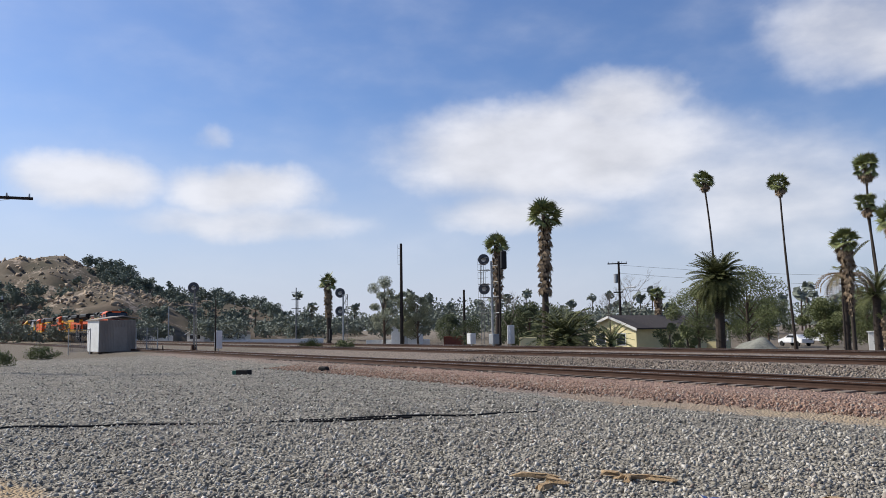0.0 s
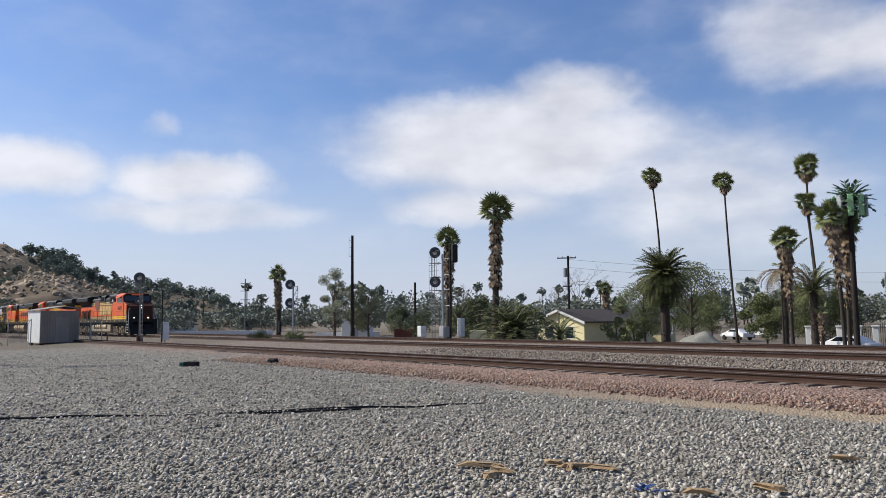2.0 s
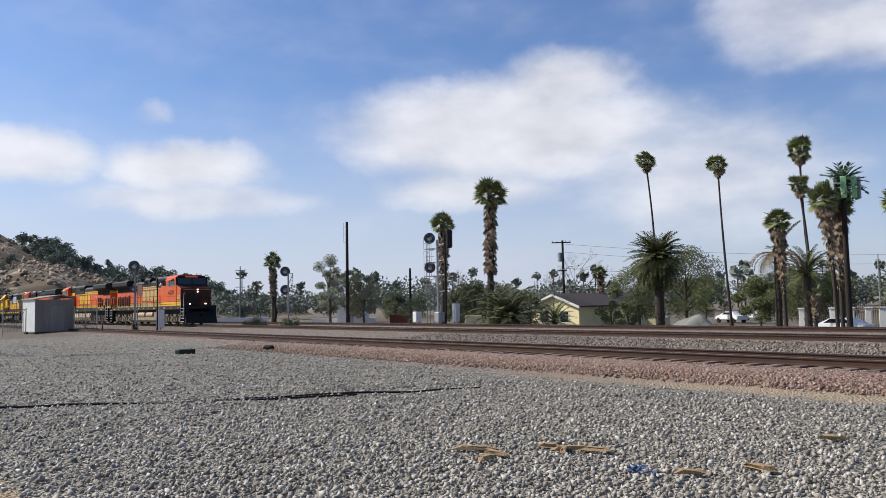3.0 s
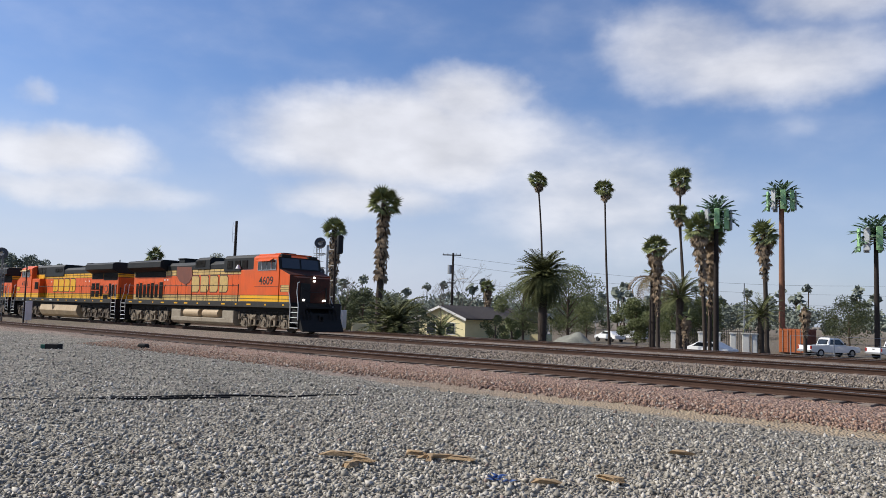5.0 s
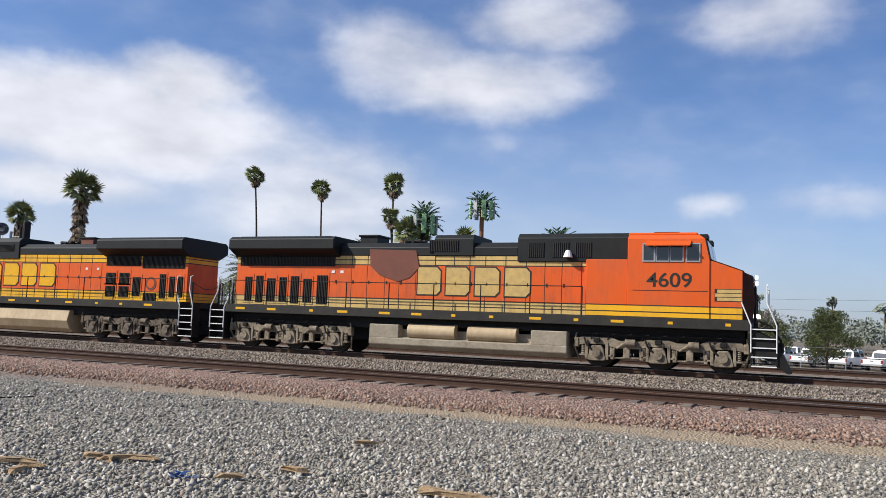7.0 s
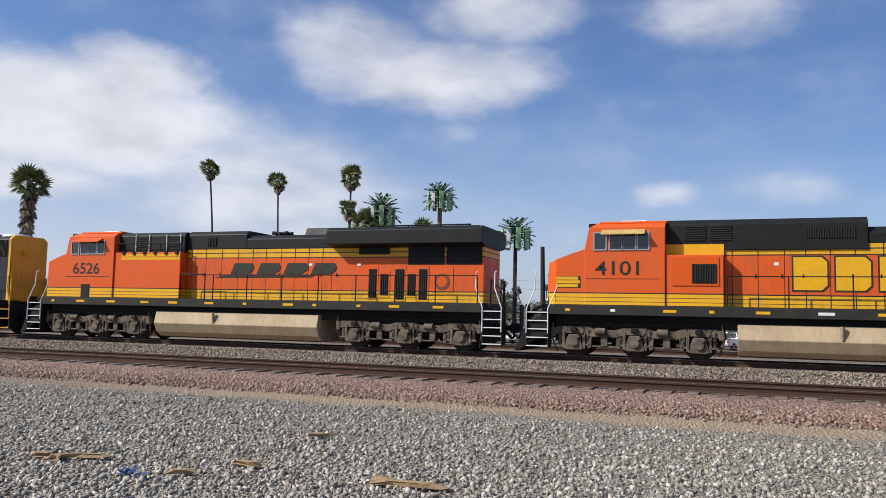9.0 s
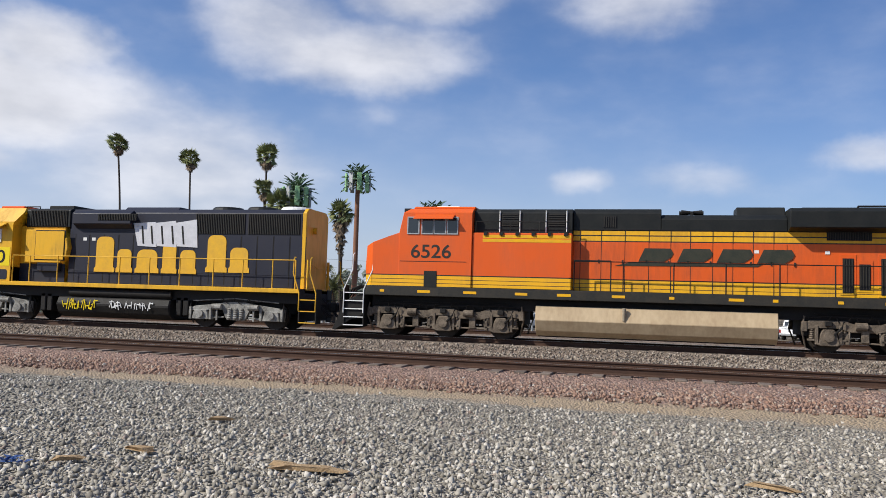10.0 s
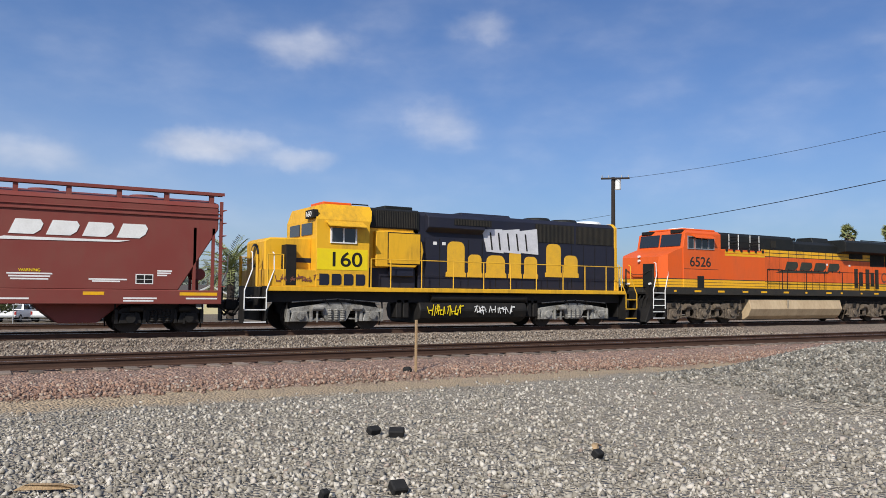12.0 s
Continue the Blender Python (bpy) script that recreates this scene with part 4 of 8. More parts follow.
def coupling(mk, end, plough=False):
    """Coupler, hoses and end sheet at end (+1 or -1)."""
    e = end
    a, b = 10.2 * e, 11.15 * e
    bm = B()
    mk.box(bm, min(a, b), max(a, b), -0.09, 0.09, 0.78, 0.98, 0.02)
    mk.box(bm, min(b, b - 0.3 * e), max(b, b - 0.3 * e), -0.17, 0.17, 0.70, 1.06, 0.04)
    part("coupler", bm, "black", mk.ob)
    for y in (-0.55, -0.42, -0.30, 0.35, 0.5):
        bm = mk.bar(B(), [(10.35 * e, y, 1.15), (10.75 * e, y, 0.75), (11.0 * e, y, 0.5), (11.1 * e, y, 0.62)], 0.028)
        part("air_hose", bm, "black", mk.ob)
    bm = B()
    if plough:
        prism(bm, [(mk.s * u * e, z) for u, z in ((10.2, 1.5), (10.95, 1.15), (11.0, 0.95), (11.4, 0.14), (11.25, 0.12), (10.75, 0.5), (10.2, 0.7))], "y", -1.45, 1.45, 0.02)
        part("snow_plough", bm, "black", mk.ob)
        for y in (-1.2, -0.95, -0.7, 0.7, 0.95, 1.2):
            part("hose", mk.bar(B(), [(10.4 * e, y, 1.75), (10.75 * e, y, 1.6), (11.05 * e, y * 0.97, 1.15), (11.1 * e, y * 0.95, 0.8)], 0.035), "black", mk.ob)
        part("front_step", mk.box(B(), *sorted((10.25 * e, 11.0 * e)), -1.1, 1.1, 1.42, 1.52, 0.01), "black", mk.ob)
    else:
        mk.box(bm, min(10.1 * e, 10.2 * e), max(10.1 * e, 10.2 * e), -1.0, 1.0, 0.35, 1.5, 0.02)
        part("end_sheet", bm, "black", mk.ob)
    bm = B()
    for y in (-0.9, 0.9):
        mk.bar(bm, [(10.3 * e, y, 1.55), (10.3 * e, y, 2.65)], 0.045)
    mk.bar(bm, [(10.3 * e, -0.9, 2.6), (10.42 * e, -0.3, 2.35), (10.42 * e, 0.3, 2.35), (10.3 * e, 0.9, 2.6)], 0.015)
    mk.box(bm, min(10.1 * e, 10.4 * e), max(10.1 * e, 10.4 * e), -0.95, 0.95, 1.5, 1.56)
    part("end_gate", bm, "sill", mk.ob)


def horn(mk, u, z):
    bm = B()
    for y, k in ((-0.16, 0.34), (0.0, 0.28), (0.16, 0.4)):
        for d in (-1, 1):
            tube(bm, [(mk.s * u, y, z), (mk.s * u + d * k, y, z)], 0.04, 8, 0.085)
    mk.box(bm, u - 0.05, u + 0.05, -0.25, 0.25, z - 0.14, z + 0.02)
    part("horn", bm, "black", mk.ob)


def brand_blocks(mk, u0, u1, z0, z1, n, mat, outline, y, slant=0.0, gap=0.2, heights=None):
    """A worn brand mark as plain painted shapes: n solid blocks with clipped corners and a darker edge."""
    if mk.s < 0:
        u0, u1 = -u1, -u0
    w = (u1 - u0) / n
    for i in range(n):
        h = z1 if heights is None else z0 + (z1 - z0) * heights[i]
        a, b = u0 + i * w + gap * w * 0.5, u0 + (i + 1) * w - gap * w * 0.5
        for grow, m, t, nm in ((0.05, outline, 0.008, "mark_edge"), (0.0, mat, 0.016, "mark")):
            if not m:
                continue
            p, q, lo, hi = a - grow, b + grow, z0 - grow, h + grow
            c = (q - p) * 0.16
            pts = [(p, lo), (q - c, lo), (q, lo + c), (q, hi - c), (q - c, hi), (p, hi)]
            part(nm, prism(B(), [(u + slant * (z - z0), z) for u, z in pts], "y", -y - t, -y + 0.005), m, mk.ob)


def cab_windows(mk, panes, z0, z1, y, shade_mat):
    """Side windows with pale frames, dark glass and a sunshade that stands out over the middle ones."""
    fr = B()
    for u0, u1 in panes:
        for a, b, c, d in ((u0 - 0.04, u0, z0 - 0.04, z1 + 0.04), (u1, u1 + 0.04, z0 - 0.04, z1 + 0.04), (u0, u1, z0 - 0.04, z0), (u0, u1, z1, z1 + 0.04)):
            mk.box(fr, a, b, -y - 0.03, -y + 0.02, c, d)
    frame_ob = part("window_frame", fr, "steel", mk.ob)
    for u0, u1 in panes:
        part("window_pane", mk.box(B(), u0, u1, -y - 0.012, -y + 0.02, z0, z1), "glass", frame_ob)
        part("window_pane", mk.box(B(), u0, u1, y - 0.02, y + 0.012, z0, z1), "glass", frame_ob)
    a, b = panes[0][0] + 0.25, panes[-1][1] - 0.1
    bm = B()
    prism(bm, [(-y - 0.01, z1 + 0.12), (-y - 0.30, z1 - 0.04), (-y - 0.30, z1 - 0.07), (-y - 0.01, z1 + 0.07)], "x", *sorted((mk.s * a, mk.s * b)))
    part("sunshade", bm, shade_mat, mk.ob)


def ge_engine(name, label, turned, spec):
    """A six-axle wide-cab engine. Its cab stands at -u."""
    ob = tagged(new(name), label, "locomotive", "engines of the train")
    mk = Maker(ob, turned)
    paint, cab_paint = spec["paint"], spec["cab"]
    deck = 1.74
    # frame and sill
    part("sill", mk.box(B(), -10.2, 10.2, -1.52, 1.52, 1.41, deck, 0.015), "sill", ob)
    part("underframe", mk.box(B(), -10.0, 10.0, -1.1, 1.1, 1.0, 1.42), "black", ob)
    rnd = random.Random(spec["seed"])
    u = -9.6
    while u < 9.9:
        mk.plate("reflector", u, u + rnd.choice((0.16, 0.42, 0.46)), 1.53, 1.62, 1.52, "amber" if rnd.random() < 0.72 else "white", thick=0.006)
        u += rnd.uniform(1.3, 1.9)
    # nose and cab
    c1 = -6.32
    hi = 4.42
    bm = prism(B(), [(mk.s * u, z) for u, z in ((-9.95, deck), (-9.95, 3.29), (-9.4, 3.49), (-8.9, 3.66), (-8.9, deck))], "y", -1.46, 1.46, 0.015)
    nose = part("nose", bm, cab_paint, ob, "blunt nose of the cab")
    bm = prism(B(), [(mk.s * u, z) for u, z in ((-9.94, deck), (-10.22, deck), (-10.3, 2.3), (-10.24, 3.17), (-9.94, 3.285))], "y", -1.45, 1.45)
    for v in bm.verts:
        v.co.y *= 1.0 - 0.6 * (abs(v.co.x) - 9.94)
    # the lead engine's front has its shade in the paint colour
    part("nose_front", bm, "shaded_nose" if spec["seed"] == 1 else cab_paint, nose)
    cab_pts = [(-8.95, deck), (-8.95, 3.66), (-8.80, 4.36), (c1, 4.36), (c1, deck)]
    bm = prism(B(), [(mk.s * u, z) for u, z in cab_pts], "y", -1.5, 1.5, 0.012)
    cab = part("cab", bm, cab_paint, ob, "painted cab with a sloped windscreen")
    bm = prism(B(), [(mk.s * u, z) for u, z in ((-8.80, 4.35), (-8.6, 4.5), (c1, 4.5), (c1, 4.35))], "y", -1.495, 1.495)
    for v in bm.verts:
        if v.co.z > 4.45:
            v.co.y *= 0.86
    part("roof_edge", bm, cab_paint, cab)
    part("cab_roof", mk.box(B(), -8.55, c1 + 0.05, -1.15, 1.15, 4.48, 4.60, 0.05), "orange", cab)
    part("air_conditioner", mk.box(B(), -7.9, -7.0, -0.5, 0.45, 4.58, 4.70, 0.04), "white" if spec["seed"] != 1 else "upper", cab)
    # windscreen: two panes and number boards
    for y0, y1 in ((-1.32, -0.06), (0.06, 1.32)):
        bm = B()
        pts = [(-8.95, 3.72), (-8.83, 4.30)]
        n = Vector((-0.98, 0, 0.2)) * 0.025
        vs = []
        for d in (0.0, 1.0):
            for (uu, zz), yy in ((pts[0], y0), (pts[0], y1), (pts[1], y1), (pts[1], y0)):
                vs.append(bm.verts.new((mk.s * (uu + n.x * d), yy, zz + n.z * d)))
        for q in ((0, 1, 2, 3), (4, 5, 6, 7), (0, 1, 5, 4), (1, 2, 6, 5), (2, 3, 7, 6), (3, 0, 4, 7)):
            bm.faces.new([vs[i] for i in q])
        part("windscreen", bm, "glass", cab)
    if spec["seed"] == 1:
        bm = prism(B(), [(mk.s * u, z) for u, z in ((-8.962, 3.67), (-8.812, 4.37), (-8.72, 4.37), (-8.87, 3.67))], "y", -1.49, 1.49)
        part("windscreen_surround", bm, "upper", cab, "black-painted windscreen surround")
        # the nose top takes the same painted-in shade
        part("nose_top", prism(B(), [(mk.s * u, z) for u, z in ((-9.96, 3.295), (-9.4, 3.50), (-8.97, 3.645), (-8.97, 3.675), (-9.41, 3.525), (-9.97, 3.32))], "y", -1.44, 1.44), "shaded_nose", nose, "top of the nose, shade painted into its dark brown")
    for y in (-0.95, 0.95):
        part("number_board", mk.box(B(), -8.86, -8.6, y - 0.33, y + 0.33, 4.36, 4.52, 0.01), "black", cab, "small number board with a white plate")
    for z in (3.0, 3.2):
        part("headlight", tube(B(), [(mk.s * -10.27, 0.0, z), (mk.s * -10.36, 0.0, z)], 0.06, 14), "lamp_on" if spec["seed"] == 1 else "white", nose, "round headlight")
    for y in (-0.75, 0.75):
        part("ditch_light", tube(B(), [(mk.s * -10.22, y, 1.9), (mk.s * -10.42, y, 1.9)], 0.06, 12), "lamp_on" if spec["seed"] == 1 else "white", ob, "round ditch light on the deck")
    # near-black door plate, its colour standing for shade on the nose
    part("nose_door", mk.box(B(), -10.33, -10.28, -0.95, -0.25, 1.75, 2.85, 0.01), "upper", nose, "nose door, painted dark for the shade on the front")
    wins = [(-8.62, -8.25), (-8.1, -7.72), (-7.66, -7.28), (-7.18, -6.85)]
    cab_windows(mk, wins, 3.62, 4.16, 1.5, spec["shade"])
    mk.plate("cab_door_seam", -8.9, -6.5, 2.62, 2.64, 1.5, "sill", thick=0.006)
    if spec["seed"] != 3:
        panel = mk.plate("stripe_panel", -9.92, -9.1, 2.32, 2.72, 1.46, "sill", "striped panel on the nose", thick=0.008)
    for i in range(3 if spec["seed"] != 3 else 0):
        mk.plate("nose_stripe", -9.92, -9.12 - (0.06 if i != 1 else 0.0), 2.34 + i * 0.127, 2.445 + i * 0.127, 1.466, "amber" if spec["seed"] != 1 else "cream", thick=0.008, parent=panel)
    # cabinet behind the cab
    c2 = spec["block_end"]
    top = 3.42 if spec["seed"] == 2 else 3.66
    if spec["seed"] == 1:
        c2 = -4.9
    mk.side("cabinet", [(c1, deck), (c1, top), (c2, top), (c2, deck)], 1.44, cab_paint, "equipment cabinet behind the cab")
    if spec["seed"] == 2:
        mk.plate("cabinet_door", -6.1, -4.65, 2.42, 3.34, 1.44, "orange", thick=0.03)
        grille(mk, -5.48, -4.72, 2.50, 3.12, 1.475)
    if spec["seed"] == 3:
        for u in (-5.85, -5.3, -4.75, -4.2, -3.65, -3.1):
            mk.plate("bracket", u - 0.06, u + 0.06, 3.57, 3.7, 1.44, "upper", thick=0.05)
        for z in (3.34, 3.48):
            mk.plate("amber_band", -5.95, -2.92, z, z + 0.11, 1.44, "amber", thick=0.006)
        mk.plate("access_door", -8.0, -7.55, 1.72, 2.3, 1.5, "upper", thick=0.02)
    # long hood in its lower, banded part, with doors
    h = 1.0
    part("hood", mk.box(B(), c2, 10.08, -h, h, deck, 3.83, 0.02), paint, ob, "long hood with level paint bands")
    u = c2 + 0.25
    rad0 = spec["rad"]
    while u < rad0 - 0.3:
        w = rnd.choice((0.62, 0.7, 0.78))
        mk.plate("seam", u - 0.012, u + 0.012, 1.66, 3.80, h, "sill", thick=0.008)
        mk.plate("hood_door", u + 0.012, min(u + w, rad0) - 0.012, 2.16, 3.40, h, paint, thick=0.014)
        mk.plate("door_latch", u + w - 0.1, u + w - 0.05, 2.7, 2.82, h + 0.012, "sill", thick=0.02)
        u += w
    # dark upper hood
    if spec["seed"] == 3:
        mk.across("dynamic_brake", c1, -2.9, [(-1.2, 3.66), (-1.2, 4.38), (-1.05, 4.52), (1.05, 4.52), (1.2, 4.38), (1.2, 3.66)], "upper", "dark brake cooling box with railed openings")
        for u0, u1 in ((-5.35, -4.75), (-3.75, -3.15)):
            grille(mk, u0, u1, 3.9, 4.36, 1.2, upright=False)
            for q in (u0 - 0.05, u1 + 0.05):
                part("post", mk.bar(B(), [(q, -1.24, 3.7), (q, -1.24, 4.45)], 0.02), "white", ob)
        handrail(mk, [-6.2, -5.0, -4.0, -3.0], 1.4, 3.7, 4.05, "black")
        mk.across("upper_hood", -2.9, 0.0, [(-1.02, 3.8), (-1.02, 4.4), (-0.85, 4.55), (0.85, 4.55), (1.02, 4.4), (1.02, 3.8)], "upper")
        grille(mk, -1.9, -1.45, 3.9, 4.3, 1.02)
        mk.across("engine_hood", 0.0, rad0, [(-1.02, 3.8), (-1.02, 4.2), (-0.8, 4.36), (0.8, 4.36), (1.02, 4.2), (1.02, 3.8)], "upper")
        mk.across("exhaust_housing", 2.4, 3.9, [(-0.6, 4.3), (-0.45, 4.66), (0.45, 4.66), (0.6, 4.3)], "upper")
        horn(mk, 1.0, 4.52)
    else:
        e = -0.3 if spec["seed"] == 2 else -2.3
        s0 = c1 if spec["seed"] == 2 else -4.9
        mk.across("upper_hood", c1, e, [(-1.06, 3.6), (-1.06, 4.45), (-0.9, 4.62), (0.9, 4.62), (1.06, 4.45), (1.06, 3.6)], "upper")
        if spec["seed"] == 2:
            for u0, u1 in ((-5.75, -5.05), (-4.95, -4.25)):
                grille(mk, u0, u1, 3.9, 4.42, 1.06, upright=False)
            grille(mk, -2.1, -0.65, 3.95, 4.3, 1.06)
            mk.plate("band", c1, c2, 3.45, 3.80, 1.06, "amber", thick=0.01)
        else:
            for u0, u1 in ((-5.0, -4.4), (-4.2, -3.6), (-3.3, -2.7)):
                grille(mk, u0, u1, 3.75, 4.3, 1.06)
            part("bell", tube(B(), [(mk.x(-4.2), -1.2, 3.75), (mk.x(-4.2), -1.2, 3.9), (mk.x(-4.2), -1.2, 4.0)], 0.17, 10, 0.07), "white", ob)
            grille(mk, 0.0, 1.2, 3.95, 4.4, 1.06)
            mk.across("vent_box", -0.6, 1.0, [(-1.06, 3.8), (-1.06, 4.45), (-0.9, 4.6), (0.9, 4.6), (1.06, 4.45), (1.06, 3.8)], "upper")
        mk.across("engine_hood", e, rad0, [(-1.02, 3.8), (-1.02, 4.12), (-0.8, 4.32), (0.8, 4.32), (1.02, 4.12), (1.02, 3.8)], "upper")
        ex = 3.5 if spec["seed"] == 2 else 4.1
        mk.across("chimney", ex - 0.4, ex + 0.4, [(-0.5, 4.28), (-0.5, 4.62), (0.5, 4.62), (0.5, 4.28)], "brown" if spec["seed"] == 2 else "upper")
        part("stack_lip", mk.box(B(), ex - 0.46, ex + 0.46, -0.56, 0.56, 4.6, 4.68, 0.02), "upper", ob)
        horn(mk, 1.8 if spec["seed"] == 2 else 2.3, 4.46)
    # radiator with wings that overhang the hood
    rz, low = (4.02, 3.72) if spec["seed"] != 3 else (3.90, 3.80)
    mk.across("radiator", rad0, 10.15, [(-0.98, low), (-1.55, rz), (-1.55, 4.42), (-1.38, 4.53), (1.38, 4.53), (1.55, 4.42), (1.55, rz), (0.98, low)], "upper", "dark overhanging radiator wings")
    part("radiator_cap", mk.box(B(), rad0 + 0.4, 9.9, -1.1, 1.1, 4.5, 4.58, 0.02), "grille", ob)
    # below the wings; on seeds 1 and 2 the black paints in their shadow
    for a, b, lo, hi2 in {1: ((5.3, 9.9, 3.36, 3.76),), 2: ((5.35, 7.4, 3.30, 3.74), (7.5, 9.9, 3.20, 3.74)), 3: ((5.05, 6.35, 3.54, 3.82), (7.1, 8.55, 3.15, 3.82), (8.62, 10.0, 3.15, 3.82))}[spec["seed"]]:
        grille(mk, a, b, lo, hi2, h)
    if spec["seed"] == 3:
        rack = mk.bar(B(), [(5.9, -1.2, 4.6), (9.6, -1.2, 4.6)], 0.03)
        for q in (5.9, 7.15, 8.4, 9.6):
            mk.bar(rack, [(q, -1.2, 4.5), (q, -1.2, 4.6)], 0.025)
        part("roof_rail", rack, "black", ob)
    # doors and grilles under the radiator
    if spec["seed"] == 2:
        cells = [(5.4, 5.98, 2.5, 2.98), (5.4, 5.98, 1.9, 2.38), (6.2, 6.78, 2.5, 2.98), (6.2, 6.78, 1.9, 2.38), (7.0, 7.45, 1.95, 2.8), (8.55, 8.9, 1.9, 2.95), (9.1, 9.4, 1.95, 2.85), (9.55, 9.85, 1.95, 2.85), (7.65, 8.4, 1.75, 2.1)]
    elif spec["seed"] == 3:
        cells = [(5.5, 5.82, 1.9, 2.98), (5.98, 6.3, 2.0, 2.8), (6.6, 6.95, 1.85, 2.98), (7.1, 7.42, 2.0, 2.8), (7.55, 7.88, 1.85, 2.98)]
    else:
        cells = [(5.6, 6.1, 1.85, 3.0), (6.35, 6.75, 1.9, 2.85), (6.95, 7.35, 1.85, 2.95), (7.55, 7.9, 1.9, 2.9), (8.1, 8.5, 1.9, 2.85), (8.7, 9.05, 1.85, 2.95), (9.25, 9.6, 1.9, 2.9)]
    for a, b, lo, hi2 in cells:
        mk.plate("vent_door", a - 0.07, b + 0.07, lo - 0.07, hi2 + 0.12, h, paint, thick=0.018)
        grille(mk, a, b, lo, hi2, h + 0.02)
    if spec["seed"] != 1:
        d0 = 7.65 if spec["seed"] == 2 else 8.05
        door = mk.plate("rear_door", d0, d0 + 0.85, 2.12, 3.05, h, paint, thick=0.02)
        ring = tube(B(), [(mk.s * (d0 + 0.42), -h - 0.02, 2.52), (mk.s * (d0 + 0.42), -h - 0.035, 2.52)], 0.3, 20)
        part("emblem", ring, "brown", door, "round worn emblem")
        part("emblem_core", tube(B(), [(mk.s * (d0 + 0.42), -h - 0.03, 2.52), (mk.s * (d0 + 0.42), -h - 0.042, 2.52)], 0.2, 20), "orange", door)
    # markings
    y = h + 0.016
    if spec["seed"] == 1:
        brand_blocks(mk, -2.9, 1.75, 2.34, 3.36, 4, "cream", "sill", y)
        part("burnt_patch", prism(B(), [(mk.s * q, z) for q, z in ((1.75, 4.0), (1.6, 3.35), (2.0, 2.95), (2.5, 2.8), (3.3, 3.05), (3.7, 3.4), (3.75, 4.05))], "y", -1.035, -1.0), "brown", ob, "scorched brown patch over the paint")
    elif spec["seed"] == 2:
        brand_blocks(mk, -2.55, 2.3, 2.32, 3.36, 4, "amber", "sill", y)
    else:
        brand_blocks(mk, -0.85, 4.1, 2.78, 3.22, 4, "green_letter", None, y, slant=0.45)
        part("swoosh", prism(B(), [(-1.5, 2.62), (3.0, 2.66), (3.15, 2.74), (-1.0, 2.74)], "y", -y - 0.012, -y), "green_letter", ob, "dark green wedge stripe")
        handrail(mk, [-2.8, -1.6], 1.5, deck, 2.75, "black")
    w = 1.45
    lettering("road_number", spec["number"], 0.66, {1: 6.95, 2: -8.6, 3: -8.5}[spec["seed"]], -1.5025, 2.76, "sill", ob, width=w)
    for uu in (spec["plates"]):
        mk.plate("data_plate", uu, uu + 0.14, 3.1, 3.2, h + 0.014, "white", thick=0.006)
    # walkways, rails, steps
    us = [c2 + 0.1 + i * (9.9 - c2) / 8 for i in range(9)]
    handrail(mk, us, 1.5, deck - 0.1, 2.72, "black")
    stairway(mk, -10.95, -10.2, deck, "white", 5, -1)
    stairway(mk, 10.2, 10.9, deck, "white", 5, -1)
    coupling(mk, -1, plough=True)
    coupling(mk, 1)
    # tank
    f0, f1 = spec["fuel"]
    if spec["seed"] == 1:
        mk.across("fuel_tank", f0, f1, [(-1.25, 0.25), (-1.45, 0.42), (-1.45, 0.66), (-1.1, 0.72), (-1.1, 1.15), (1.1, 1.15), (1.45, 0.66), (1.45, 0.42), (1.25, 0.25)], "tank_grey", "grey fuel tank, dusty")
        for a, b in ((f0 + 1.85, f0 + 3.7), (f0 + 4.2, f0 + 6.1)):
            bm = B()
            tube(bm, [(mk.s * a, -1.2, 0.95), (mk.s * (a + 0.12), -1.2, 0.95), (mk.s * (a + 0.121), -1.2, 0.95), (mk.s * (b - 0.12), -1.2, 0.95), (mk.s * b, -1.2, 0.95)], 0.27, 18)
            part("air_reservoir", bm, "tank", ob, "cream cylindrical air tank", smooth=True)
        for a, b in ((f0, f0 + 1.3), (f1 - 1.25, f1)):
            part("tank_box", mk.box(B(), a, b, -1.44, -1.0, 0.64, 1.16, 0.03), "tank_grey", ob)
    else:
        mk.across("fuel_tank", f0, f1, [(-1.0, 0.18), (-1.28, 0.36), (-1.47, 0.72), (-1.34, 1.2), (1.34, 1.2), (1.47, 0.72), (1.28, 0.36), (1.0, 0.18)], "tank", "tan fuel tank, dusty", bevel=0.015)
        part("tank_skid", mk.box(B(), f0 + 0.05, f1 - 0.05, -1.02, 1.02, 0.16, 0.24), "black", ob)
        part("filler_pipe", mk.bar(B(), [((f0 + f1) / 2 - 0.9, -1.44, 0.78), ((f0 + f1) / 2 - 0.9, -1.48, 1.2)], 0.06, 8), "tank_grey", ob)
    # trucks and wheels
    sets = []
    for axles in ((-9.36, -7.32, -5.28), (5.06, 7.12, 9.3)):
        six_wheel_truck(mk, axles, spec["truck"])
        sets += [(wheelset(mk, a, 0.53), mk.x(a)) for a in axles]
    return ob, sets


lead, lead_axles = ge_engine("diesel_locomotive", "weathered orange diesel locomotive with cream bands leading the train", -1, dict(seed=1, paint="lead", cab="lead_cab", shade="orange", number="4609", block_end=-4.9, rad=5.1, plates=(2.4, 4.9, 5.3), fuel=(-4.3, 3.4), truck="truck_tan"))
second, second_axles = ge_engine("diesel_locomotive", "orange diesel locomotive with amber bands, cab trailing", 1, dict(seed=2, paint="second", cab="second_cab", shade="cream", number="4101", block_end=-4.5, rad=5.2, plates=(-3.0, 4.1, 4.8), fuel=(-4.1, 3.68), truck="truck"))
